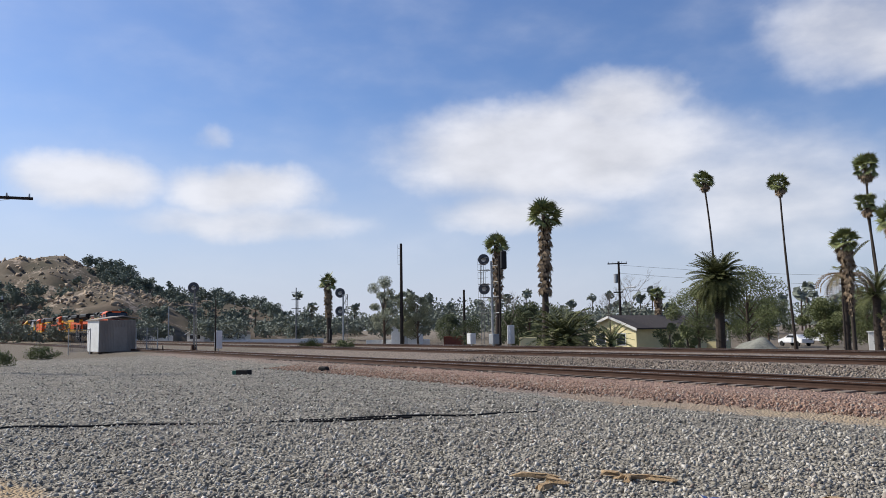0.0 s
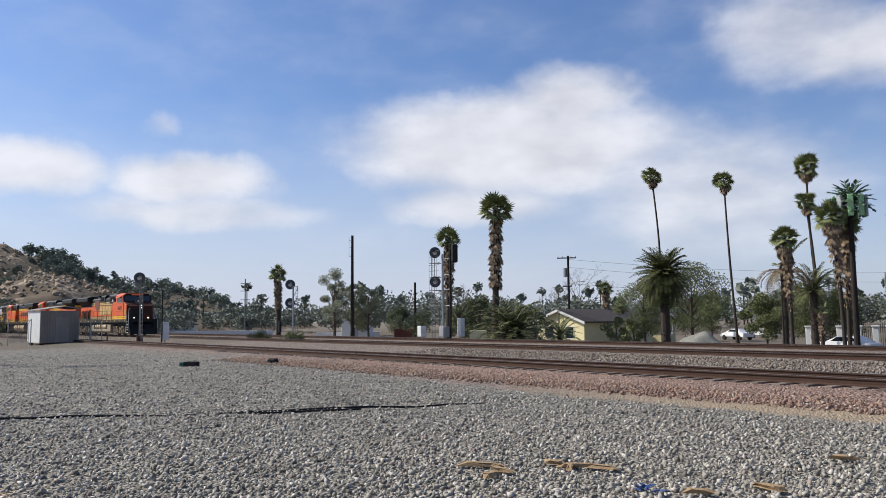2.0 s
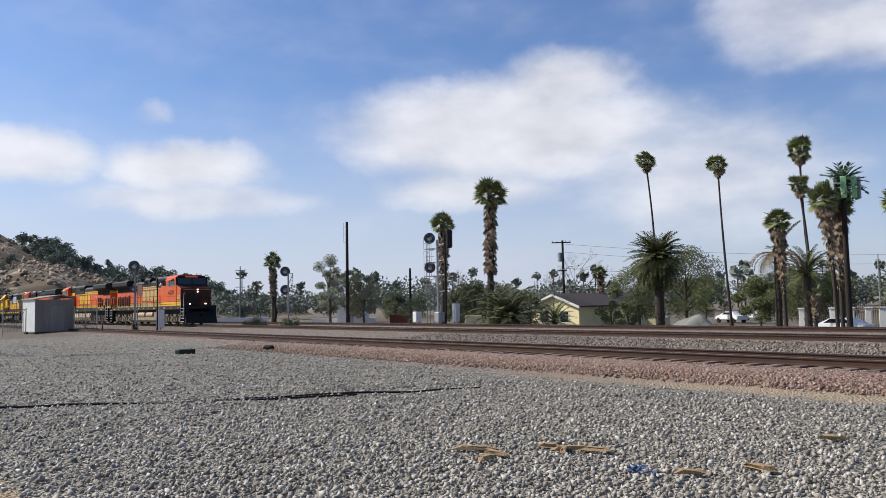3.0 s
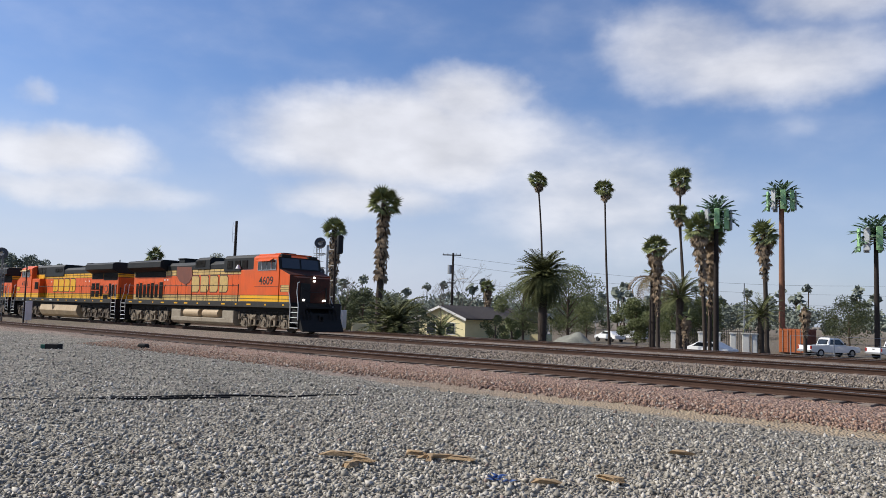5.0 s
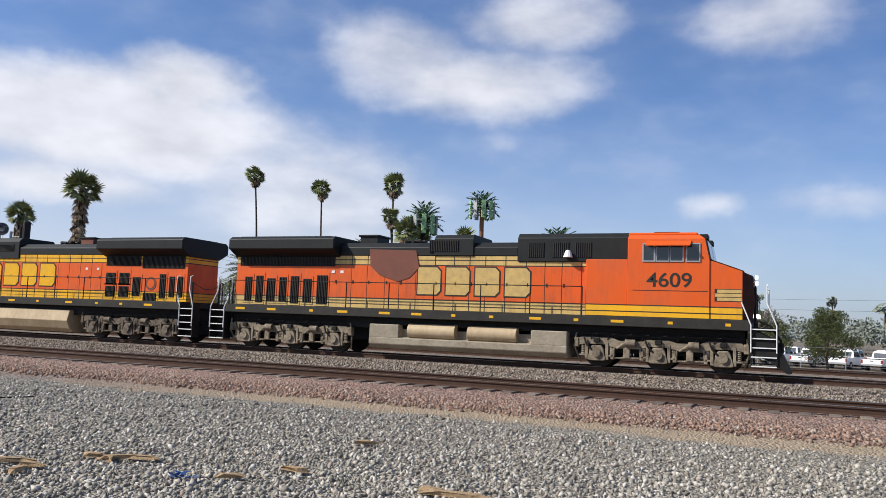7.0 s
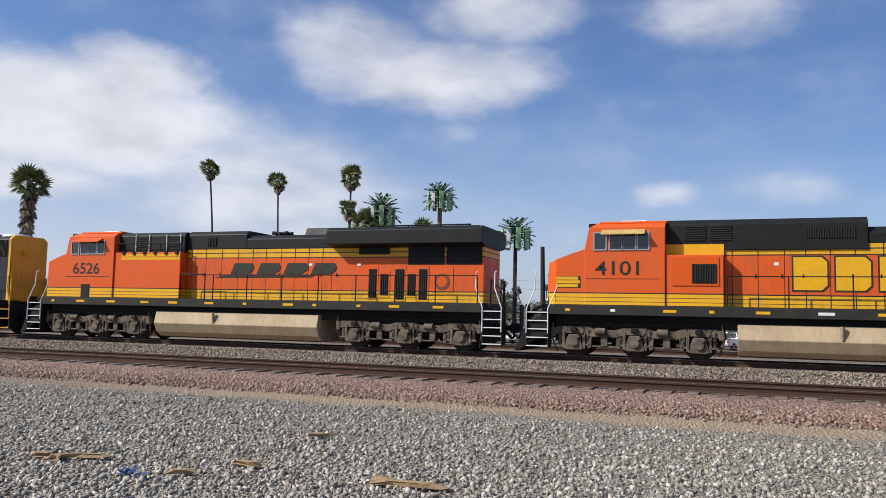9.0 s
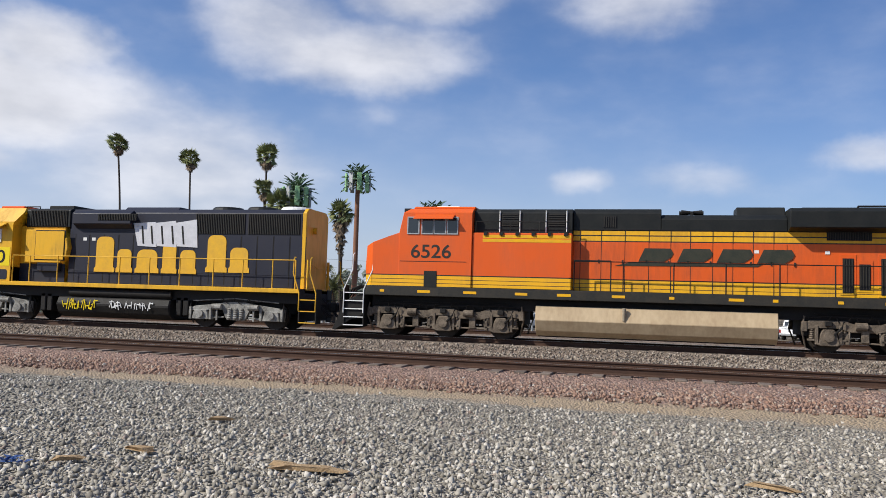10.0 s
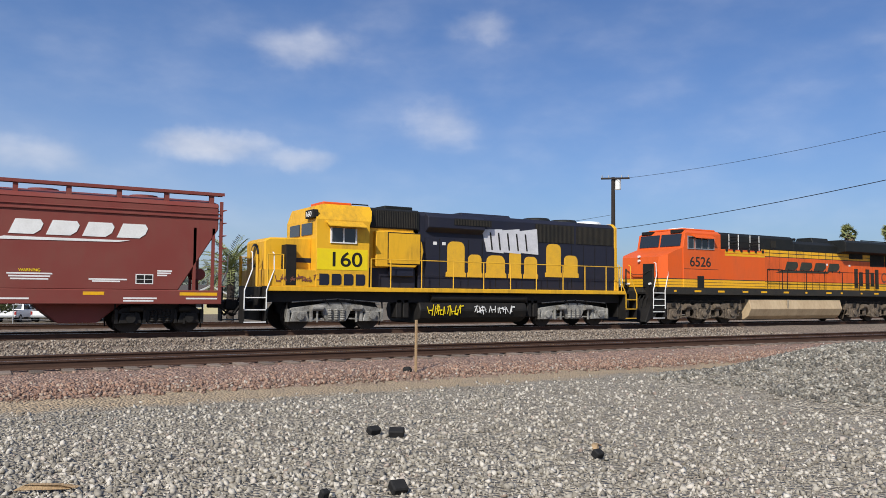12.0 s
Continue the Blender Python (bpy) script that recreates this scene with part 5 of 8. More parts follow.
third, third_axles = ge_engine("diesel_locomotive", "clean orange diesel locomotive with slanted dark green marks", 1, dict(seed=3, paint="second", cab="second_cab", shade="orange", number="6526", block_end=-2.9, rad=3.9, plates=(2.9, 5.0), fuel=(-4.08, 3.58), truck="truck"))
TRAIN += [(lead, 0.0, lead_axles, 0.53), (second, 22.75, second_axles, 0.53), (third, 45.5, third_axles, 0.53)]


def four_wheel_truck(mk, axles, mat, r, y_at=1.08):
    a0, a1 = sorted(axles)
    c = (a0 + a1) / 2
    for y in (-y_at, y_at):
        bm = B()
        pts = [(a0 - 0.45, 0.62), (a0 - 0.3, 0.78), (c - 0.75, 0.90), (c - 0.35, 0.97), (c + 0.35, 0.97), (c + 0.75, 0.90), (a1 + 0.3, 0.78), (a1 + 0.45, 0.62), (a1 + 0.3, 0.62), (a1 - 0.3, 0.64), (c + 0.75, 0.77), (c + 0.55, 0.72), (c + 0.42, 0.40), (c + 0.36, 0.30), (c - 0.36, 0.30), (c - 0.42, 0.40), (c - 0.55, 0.72), (c - 0.75, 0.77), (a0 + 0.3, 0.64), (a0 - 0.3, 0.62)]
        prism(bm, [(mk.s * u, z) for u, z in pts], "y", y - 0.08, y + 0.08, 0.02)
        fr = part("truck_frame", bm, mat, mk.ob, "cast truck side frame")
        s = -1 if y < 0 else 1
        for a in (a0, a1):
            bm = B()
            prism(bm, [(mk.s * (a + u), z) for u, z in ((-0.36, 0.3), (-0.26, 0.66), (0.26, 0.66), (0.36, 0.3))], "y", y - 0.12, y + 0.12, 0.02)
            tube(bm, [(mk.s * a, y + s * 0.1, r), (mk.s * a, y + s * 0.2, r)], 0.14, 14)
            part("axle_box", bm, mat, fr)
            for q in (-0.42, 0.42):
                part("pedestal", mk.box(B(), a + q - 0.05, a + q + 0.05, y - 0.13, y + 0.13, 0.3, 0.75, 0.01), mat, fr)
        for q in (-0.24, 0.0, 0.24):
            part("coil_spring", coil(mk.s * (c + q), y * 1.07, 0.34, 0.74, 0.10), mat, fr)
        bm = B()
        for q in (-0.75, 0.75):
            tube(bm, [(mk.s * (c + q - 0.2), y + s * 0.14, 0.78), (mk.s * (c + q + 0.2), y + s * 0.14, 0.78)], 0.11, 12)
            mk.box(bm, c + q - 0.03, c + q + 0.03, *sorted((y + s * 0.1, y + s * 0.15)), 0.28, 0.9)
        mk.bar(bm, [(a0 - 0.3, y + s * 0.12, 0.98), (c, y + s * 0.15, 1.1), (a1 + 0.3, y + s * 0.12, 0.98)], 0.02)
        mk.bar(bm, [(a0 + 0.3, y + s * 0.02, 0.36), (c - 0.5, y + s * 0.04, 0.4)], 0.03)
        mk.bar(bm, [(a1 - 0.3, y + s * 0.02, 0.36), (c + 0.5, y + s * 0.04, 0.4)], 0.03)
        part("brake_rigging", bm, mat, fr)
        for q in (a0 - 0.45, a1 + 0.45):
            part("sand_pipe", mk.bar(B(), [(q, y, 1.05), (q, y + s * 0.06, 0.7), (q, y - s * 0.2, 0.15)], 0.028), "black", fr)
        for q in (-0.6, -0.1, 0.45):
            bm = mk.bar(B(), [(c + q, y + s * 0.1, 1.0), (c + q + 0.1, y + s * 0.2, 1.1), (c + q + 0.3, y + s * 0.12, 0.9)], 0.018, 5)
            part("hose", bm, "black", fr)
    part("bolster", mk.box(B(), a0 - 0.3, a1 + 0.3, -0.9, 0.9, 0.55, 1.0, 0.03), "black", mk.ob)


def spray_marks(mk, u0, u1, z0, z1, mat, y, seed):
    """Unreadable sprayed writing: a row of thin slanting strokes."""
    rnd = random.Random(seed)
    bm = B()
    u = u0
    i = 0
    while u < u1:
        k, w = rnd.uniform(-0.12, 0.12), 0.025
        lo, hi = z0 + rnd.uniform(0, 0.1), z1 - rnd.uniform(0, 0.12)
        d = 0.0005 * (i % 7)
        prism(bm, [(u, lo), (u + w, lo), (u + w + k, hi), (u + k, hi)], "y", -y - 0.012 - d, -y)
        if rnd.random() < 0.7:
            m = rnd.uniform(lo, hi - 0.05)
            prism(bm, [(u, m), (u + 0.16, m + rnd.uniform(-0.06, 0.06)), (u + 0.16, m + 0.05), (u, m + 0.03)], "y", -y - 0.016 - d, -y)
        u += rnd.uniform(0.07, 0.15)
        i += 1
    part("sprayed_scrawl", bm, mat, mk.ob, "sprayed scrawl")


def name_shape(mk, u0, u1, z0, z1, mat, y):
    """One plain painted shape of a large name: a rounded block with feet wider than its body."""
    c, f = (u1 - u0) * 0.26, (u1 - u0) * 0.07
    pts = [(u0, z0), (u1, z0), (u1, z0 + 0.16), (u1 - f, z0 + 0.22), (u1 - f, z1 - c)]
    pts += [(u1 - f - c * (1 - math.cos(k * 0.393)), z1 - c + c * math.sin(k * 0.393)) for k in range(1, 5)]
    pts += [(u0 + f + c * (1 - math.sin(k * 0.393)), z1 - c + c * math.cos(k * 0.393)) for k in range(0, 5)]
    pts += [(u0 + f, z0 + 0.22), (u0, z0 + 0.16)]
    part("mark", prism(B(), pts, "y", -y - 0.016, -y + 0.005), mat, mk.ob)


def yellow_blue_engine():
    ob = tagged(new("diesel_locomotive"), "yellow and dark blue four-axle locomotive with sprayed marks", "locomotive", "engines of the train")
    mk = Maker(ob, 1)
    deck = 1.52
    part("sill", mk.box(B(), -8.1, 8.2, -1.5, 1.5, 1.36, deck, 0.012), "sf_yellow", ob, "yellow deck edge")
    part("underframe", mk.box(B(), -8.0, 8.1, -1.2, 1.2, 0.98, 1.37), "black", ob)
    # low nose, cab
    nose = mk.side("nose", [(-8.0, deck), (-8.02, 3.1), (-7.85, 3.2), (-6.3, 3.24), (-6.3, deck)], 1.0, "sf_yellow", "low yellow nose", bevel=0.05)
    mk.plate("stripe", -7.0, -6.32, 2.36, 2.52, 1.0, "sf_blue", thick=0.006)
    part("nose_door", mk.box(B(), -7.42, -7.05, -1.475, -0.99, 1.56, 2.95, 0.01), "black", nose, "dark recessed doorway")
    part("nose_ring", tube(B(), [(-8.02, 0, 2.6), (-8.06, 0, 2.6)], 0.42, 22), "sf_blue", nose, "round dark blue emblem ring")
    part("nose_ring_core", tube(B(), [(-8.05, 0, 2.6), (-8.075, 0, 2.6)], 0.33, 22), "sf_yellow", nose)
    mk.side("side_skirt", [(-8.05, deck), (-8.05, 2.1), (-4.3, 2.1), (-4.3, deck)], 1.46, "sf_yellow", "yellow lower cab side with faded marks", bevel=0.015)
    bm = prism(B(), [(-6.33, deck), (-6.33, 3.9), (-4.228, 3.9), (-4.3, 3.75), (-4.3, deck)], "y", -1.48, 1.48, 0.012)
    cab = part("cab", bm, "sf_yellow", ob, "yellow cab")
    bm = prism(B(), [(-6.33, 3.89), (-6.28, 4.36), (-5.9, 4.48), (-4.1, 4.48), (-4.06, 4.3), (-4.228, 3.89)], "y", -1.478, 1.478)
    for v in bm.verts:
        v.co.y *= 1.0 - 0.5 * max(0.0, v.co.z - 3.89)
    part("cab_roof", bm, "sf_yellow", cab)
    part("roof_hatch", mk.box(B(), -5.75, -4.6, -0.6, 0.6, 4.48, 4.62, 0.03), "orange", cab, "orange rooftop box")
    part("roof_rack", mk.bar(B(), [(-4.55, -0.5, 4.42), (-4.55, -0.5, 4.6), (-3.9, -0.5, 4.6), (-3.9, -0.5, 4.42)], 0.025), "black", cab)
    number_box = part("number_box", mk.box(B(), -6.46, -6.25, -1.42, -0.7, 3.92, 4.22, 0.02), "black", cab, "black number box with white figures")
    lettering("box_number", "160", 0.26, -6.466, -0.8, 3.98, "white", number_box, width=0.5, facing=-90)
    for y0, y1 in ((-1.1, -0.1), (0.1, 1.1)):
        part("windscreen", mk.box(B(), -6.36, -6.32, y0, y1, 3.36, 3.78), "glass", cab)
    fr = B()
    for a, b, c, d in ((-5.82, -5.76, 3.06, 3.6), (-4.86, -4.8, 3.06, 3.6), (-5.76, -4.86, 3.06, 3.1), (-5.34, -5.29, 3.1, 3.6)):
        mk.box(fr, a, b, -1.52, -1.46, c, d)
    wf = part("window_frame", fr, "white", cab)
    part("window_pane", mk.box(B(), -5.76, -4.86, -1.495, -1.46, 3.1, 3.6), "glass", wf)
    bm = B()
    prism(bm, [(-1.48, 3.85), (-1.86, 3.66), (-1.86, 3.63), (-1.48, 3.80)], "x", -6.0, -4.55)
    part("sunshade", bm, "sf_yellow", cab)
    mk.plate("number_patch", -6.30, -4.36, 2.12, 2.86, 1.48, "bright_yellow", "bright yellow repainted patch", thick=0.01)
    lettering("road_number", "160", 0.72, -5.72, -1.491, 2.25, "black", ob, width=1.15)
    brand_blocks(mk, -6.25, -4.4, 1.58, 1.98, 4, "sf_blue", None, 1.475)
    spray_marks(mk, -7.75, -6.3, 1.66, 1.95, "brown", 1.462, 4)
    # yellow cabinet with a rounded step to the blue hood
    mk.side("cabinet", [(-4.3, deck), (-4.3, 3.75), (-2.2, 3.75), (-2.2, deck)], 1.0, "sf_yellow", "yellow electrical cabinet behind the cab")
    mk.plate("blue_skirt", -4.28, -2.15, deck, 2.25, 1.0, "sf_blue", thick=0.01)
    pts = [(-3.9, 2.28), (-3.9, 3.6), (-2.25, 3.6), (-1.95, 3.25), (-1.88, 2.9), (-1.95, 2.55), (-2.25, 2.28)]
    mk.side("sand_box", pts, 1.22, "sf_yellow", "yellow box with a rounded end", bevel=0.03)
    mk.plate("box_seam", -3.42, -2.02, 2.38, 3.58, 1.22, "black", thick=0.006)
    mk.plate("box_door", -3.38, -2.06, 2.42, 3.54, 1.22, "sf_yellow", thick=0.03)
    mk.side("side_box", [(-3.3, 1.95), (-3.3, 2.3), (-2.3, 2.3), (-2.3, 1.95)], 1.2, "sf_blue", bevel=0.02)
    grille(mk, -3.85, -2.1, 3.76, 4.40, 1.05)
    mk.across("inlet_housing", -4.05, -1.98, [(-1.05, 3.72), (-1.05, 4.4), (-0.9, 4.48), (0.9, 4.48), (1.05, 4.4), (1.05, 3.72)], "upper")
    part("inlet_cap", mk.box(B(), -3.3, -2.1, -0.7, 0.7, 4.46, 4.62, 0.03), "upper", ob)
    # blue hood
    hood = mk.across("hood", -2.0, 8.0, [(-1.0, deck), (-1.0, 4.3), (-0.8, 4.46), (0.8, 4.46), (1.0, 4.3), (1.0, deck)], "sf_blue", "faded dark blue long hood")
    mk.across("hood_end", 8.0, 8.16, [(-1.02, deck), (-1.02, 4.32), (-0.8, 4.5), (0.8, 4.5), (1.02, 4.32), (1.02, deck)], "sf_yellow", "yellow rear end of the hood")
    part("rear_lamp", tube(B(), [(8.16, -0.3, 3.7), (8.3, -0.3, 3.7)], 0.12, 12), "sf_yellow", ob)
    rnd = random.Random(5)
    u = -1.7
    while u < 7.6:
        mk.plate("seam", u - 0.03, u, 1.6, 3.45, 1.0, "black", thick=0.006)
        mk.plate("hood_door", u + 0.012, u + 0.62, 2.0, 3.42, 1.0, "sf_blue", thick=0.012)
        u += 0.66
    mk.across("blower_duct", -1.7, 0.9, [(-1.25, 3.85), (-1.25, 4.25), (-1.0, 4.4), (-0.9, 4.3), (-0.9, 3.6)], "sf_blue")
    grille(mk, -0.55, 1.2, 3.98, 4.24, 1.25)
    grille(mk, 3.6, 5.68, 3.5, 4.28, 1.0)
    grille(mk, 5.8, 7.9, 3.5, 4.28, 1.0)
    for u, m in ((4.4, "upper"), (5.9, "upper"), (7.3, "white")):
        part("roof_fan", tube(B(), [(u, 0, 4.44), (u, 0, 4.54), (u, 0, 4.60)], 0.66, 22, 0.55), m, ob, "round roof fan housing")
    mk.across("roof_hump", 0.2, 2.6, [(-0.7, 4.42), (-0.5, 4.58), (0.5, 4.58), (0.7, 4.42)], "sf_blue")
    # large name as plain shapes, and sprayed silver blocks
    for a, b, lo, hi in ((-0.78, 0.14, 1.97, 3.36), (0.2, 0.93, 1.97, 2.88), (1.05, 2.1, 1.97, 2.88), (2.2, 2.88, 1.97, 3.1), (2.96, 3.72, 1.97, 2.88), (4.1, 5.0, 2.06, 3.46), (5.06, 5.92, 2.06, 3.0)):
        name_shape(mk, a, b, lo, hi, "sf_letter", 1.015)
    for i, (a, b) in enumerate(((1.15, 1.98), (2.0, 2.85), (2.87, 3.75))):
        bm = prism(B(), [(a - 0.02, 3.02), (b - 0.02, 2.98), (b - 0.1, 3.95 + 0.05 * i), (a - 0.25, 3.9)], "y", -1.034 - 0.001 * i, -1.0)
        part("sprayed_block", bm, "spray", ob, "silver sprayed block lettering")
    bm = B()
    for i, u in enumerate((1.35, 1.75, 2.2, 2.65, 3.1)):
        prism(bm, [(u, 3.1), (u + 0.07, 3.1), (u - 0.02, 3.8), (u - 0.09, 3.8)], "y", -1.042 - 0.0005 * i, -1.02)
    part("sprayed_outline", bm, "black", ob)
    for u in (-1.35, -0.95):
        mk.plate("data_plate", u, u + 0.16, 3.2, 3.32, 1.012, "white", thick=0.006)
    # rails, steps, ends
    handrail(mk, [-4.2, -3.4, -2.1, -0.7, 0.7, 2.0, 3.3, 4.7, 5.9, 7.1, 8.0], 1.46, deck, 2.55, "sf_letter")
    handrail(mk, [-8.05, -7.5], 1.46, deck, 2.6, "sf_letter")
    for u0, u1 in ((-8.85, -8.1), (8.2, 8.85)):
        stairway(mk, u0, u1, deck, "white" if u0 < 0 else "sf_letter", 3, -1)
    for e in (-1, 1):
        bm = B()
        mk.box(bm, min(8.1 * e, 9.1 * e), max(8.1 * e, 9.1 * e), -0.09, 0.09, 0.78, 0.98, 0.02)
        mk.box(bm, min(8.8 * e, 9.1 * e), max(8.8 * e, 9.1 * e), -0.17, 0.17, 0.70, 1.06, 0.04)
        part("coupler", bm, "black", ob)
        for y in (-0.6, -0.45, -0.3, 0.35, 0.5):
            bm = mk.bar(B(), [(8.3 * e, y, 1.2), (8.7 * e, y, 0.8), (8.95 * e, y, 0.5), (9.05 * e, y, 0.62)], 0.028)
            part("air_hose", bm, "black", ob)
        bm = B()
        mk.box(bm, min(8.12 * e, 8.2 * e), max(8.12 * e, 8.2 * e), -1.1, 1.1, 0.35, 1.5, 0.02)
        part("end_sheet", bm, "black", ob)
        bm = B()
        for y in (-0.95, 0.95):
            mk.bar(bm, [(8.25 * e, y, deck), (8.25 * e, y, 2.6)], 0.05)
        mk.bar(bm, [(8.25 * e, -0.95, 2.55), (8.35 * e, -0.3, 2.3), (8.35 * e, 0.3, 2.3), (8.25 * e, 0.95, 2.55)], 0.015)
        part("end_gate", bm, "sf_letter", ob)
    # tank with a long air reservoir above it
    mk.across("fuel_tank", -2.12, 2.88, [(-1.0, 0.2), (-1.3, 0.38), (-1.42, 0.7), (-1.3, 0.98), (1.3, 0.98), (1.42, 0.7), (1.3, 0.38), (1.0, 0.2)], "black", "black fuel tank with sprayed scrawls", bevel=0.04)
    part("air_reservoir", tube(B(), [(-1.6, -1.2, 1.16), (2.9, -1.2, 1.16)], 0.17, 14), "black", ob, smooth=True)
    spray_marks(mk, -1.75, -0.3, 0.48, 0.92, "bright_yellow", 1.42, 1)
    spray_marks(mk, 0.3, 2.1, 0.52, 0.9, "white", 1.42, 2)
    for u in (-2.9, -2.6, 3.15, 3.45):
        part("valve_box", mk.box(B(), u - 0.12, u + 0.12, -1.2, -0.7, 0.4, 1.1, 0.03), "black", ob)
    sets = []
    for axles in ((-6.78, -4.02), (4.08, 6.98)):
        four_wheel_truck(mk, axles, "truck_silver", 0.51)
        sets += [(wheelset(mk, a, 0.51), a) for a in axles]
    return ob, sets


def covered_hopper():
    ob = tagged(new("covered_hopper"), "oxide red covered hopper wagon with white marks", "hopper wagon", "hopper wagons of the train")
    mk = Maker(ob, 1)
    body = [(-8.1, 3.38), (-8.1, 4.1), (8.1, 4.1), (8.1, 3.38), (6.85, 1.36), (-6.85, 1.36)]
    bm = prism(B(), body, "y", -1.55, 1.55, 0.03)
    part("body", bm, "boxcar", ob, "oxide red steel hopper body")
    bm = B()
    mk.box(bm, -8.15, 8.15, -1.6, 1.6, 3.72, 3.78, 0.01)
    mk.box(bm, -8.15, 8.15, -1.59, 1.59, 3.86, 3.90, 0.01)
    part("side_rib", bm, "boxcar", ob)
    mk.across("roof", -8.1, 8.1, [(-1.58, 4.08), (-1.5, 4.22), (-0.6, 4.42), (0.6, 4.42), (1.5, 4.22), (1.58, 4.08)], "boxcar", "sloped hopper roof")
    for u in (-6.0, -3.0, 0.0, 3.0, 6.0):
        part("roof_hatch", tube(B(), [(u, 0, 4.4), (u, 0, 4.5)], 0.45, 16), "boxcar", ob)
    for y in (-1.35, 1.35):
        lip = [(y - 0.14, 4.5), (y - 0.14, 4.6), (y + 0.14, 4.6), (y + 0.14, 4.5), (y + 0.12, 4.5), (y + 0.12, 4.56), (y - 0.12, 4.56), (y - 0.12, 4.5)]
        part("running_board", prism(B(), lip, "x", -8.3, 8.3), "boxcar", ob, "rooftop walkway")
    for i in range(12):
        u = -7.9 + i * 15.8 / 11
        for y in (-1.35, 1.35):
            part("board_bracket", mk.box(B(), u - 0.07, u + 0.07, y - 0.08, y + 0.08, 4.15, 4.57), "boxcar", ob)
    part("side_sill", mk.box(B(), -8.25, 8.25, -1.58, 1.58, 0.92, 1.37, 0.02), "boxcar", ob, "deep side sill with data stencils")
    for e in (-1, 1):
        for y in (-1.5, 1.5):
            for u in (7.35, 7.95, 8.2):
                part("end_post", mk.box(B(), e * u - 0.045, e * u + 0.045, y - 0.05, y + 0.05, 1.36, 3.4 if u < 8 else 4.3), "boxcar", ob)
        bm = B()
        for i in range(7):
            z = 1.5 + i * 0.42
            mk.bar(bm, [(e * 8.2, -1.55, z), (e * 8.34, -1.62, z), (e * 8.34, -1.2, z), (e * 8.2, -1.15, z)], 0.014)
        part("ladder", bm, "boxcar", ob)
        # black sheet puts the shade under the wagon's end into colour
        part("slope_sheet", prism(B(), [(e * 8.0, 3.36), (e * 6.8, 1.4), (e * 6.7, 1.4), (e * 7.9, 3.36)], "y", -1.52, 1.52), "black", ob, "slope sheet under the end, coloured black to stand for shade")
        bm = B()
        mk.box(bm, min(e * 8.2, e * 9.2), max(e * 8.2, e * 9.2), -0.09, 0.09, 0.78, 0.98, 0.02)
        mk.box(bm, min(e * 8.9, e * 9.2), max(e * 8.9, e * 9.2), -0.17, 0.17, 0.70, 1.06, 0.04)
        part("coupler", bm, "black", ob)
        bm = B()
        mk.bar(bm, [(e * 8.3, -0.5, 0.95), (e * 8.8, -0.4, 0.6), (e * 9.1, -0.3, 0.55)], 0.03)
        part("air_hose", bm, "black", ob)
        bm = tube(B(), [(e * 7.6, -0.4, 1.9), (e * 7.6, -1.2, 1.9)], 0.2, 12)
        part("brake_cylinder", bm, "boxcar", ob)
    for u in (-4.0, 0.0, 4.0):
        bm = B()
        pts = [(u - 1.3, 0.95), (u + 1.3, 0.95), (u + 0.55, 0.33), (u - 0.55, 0.33)]
        prism(bm, pts, "y", -0.95, 0.95, 0.02)
        part("outlet_gate", bm, "boxcar", ob, "sloped outlet chute under the body")
    # marks
    brand_blocks(mk, 1.9, 5.85, 2.98, 3.42, 4, "white", None, 1.55, slant=0.4)
    part("swoosh", prism(B(), [(1.5, 2.80), (5.0, 2.84), (5.35, 2.90), (1.9, 2.90)], "y", -1.565, -1.55), "white", ob, "white wedge stripe")
    lettering("warning_stencil", "WARNING", 0.12, 2.3, -1.553, 1.88, "bright_yellow", ob)
    for (u, z, w, m) in ((2.0, 1.80, 1.2, "white"), (2.05, 1.72, 1.1, "white"), (2.1, 1.64, 1.0, "white"), (4.2, 1.66, 1.1, "white"), (4.3, 1.6, 0.8, "white"), (6.2, 1.95, 0.45, "white"), (6.2, 1.88, 0.42, "white"), (6.2, 1.81, 0.3, "white")):
        mk.plate("stencil_line", u, u + w, z, z + 0.045, 1.55, m, thick=0.004)
    mk.plate("stencil_frame", 5.55, 6.08, 1.55, 1.86, 1.55, "white", thick=0.004)
    for a, b, c, d in ((5.58, 5.80, 1.71, 1.83), (5.83, 6.05, 1.71, 1.83), (5.58, 5.80, 1.58, 1.69), (5.83, 6.05, 1.58, 1.69)):
        mk.plate("stencil_field", a, b, c, d, 1.554, "black", thick=0.004)
    for u, w, z, m in ((4.05, 0.6, 1.2, "amber"), (6.9, 1.2, 1.2, "amber"), (1.0, 1.6, 1.06, "white"), (5.2, 1.0, 1.08, "white"), (5.2, 0.9, 1.0, "white"), (7.1, 1.0, 1.08, "white"), (-3.0, 0.6, 1.2, "amber"), (-6.0, 0.6, 1.2, "amber")):
        mk.plate("sill_stencil", u, u + w, z, z + (0.1 if m == "amber" else 0.05), 1.58, m, thick=0.005)
    sets = []
    for axles in ((-7.3, -5.5), (5.5, 7.3)):
        four_wheel_truck(mk, axles, "black", 0.46)
        sets += [(wheelset(mk, a, 0.46), a) for a in axles]
    return ob, sets


fourth, fourth_axles = yellow_blue_engine()
fourth.scale = (1.015, 1.015, 1.015)
TRAIN.append((fourth, 66.5, fourth_axles, 0.51))
for i in range(3):
    wagon, wagon_axles = covered_hopper()
    TRAIN.append((wagon, 84.5 + 18.45 * i, wagon_axles, 0.46))


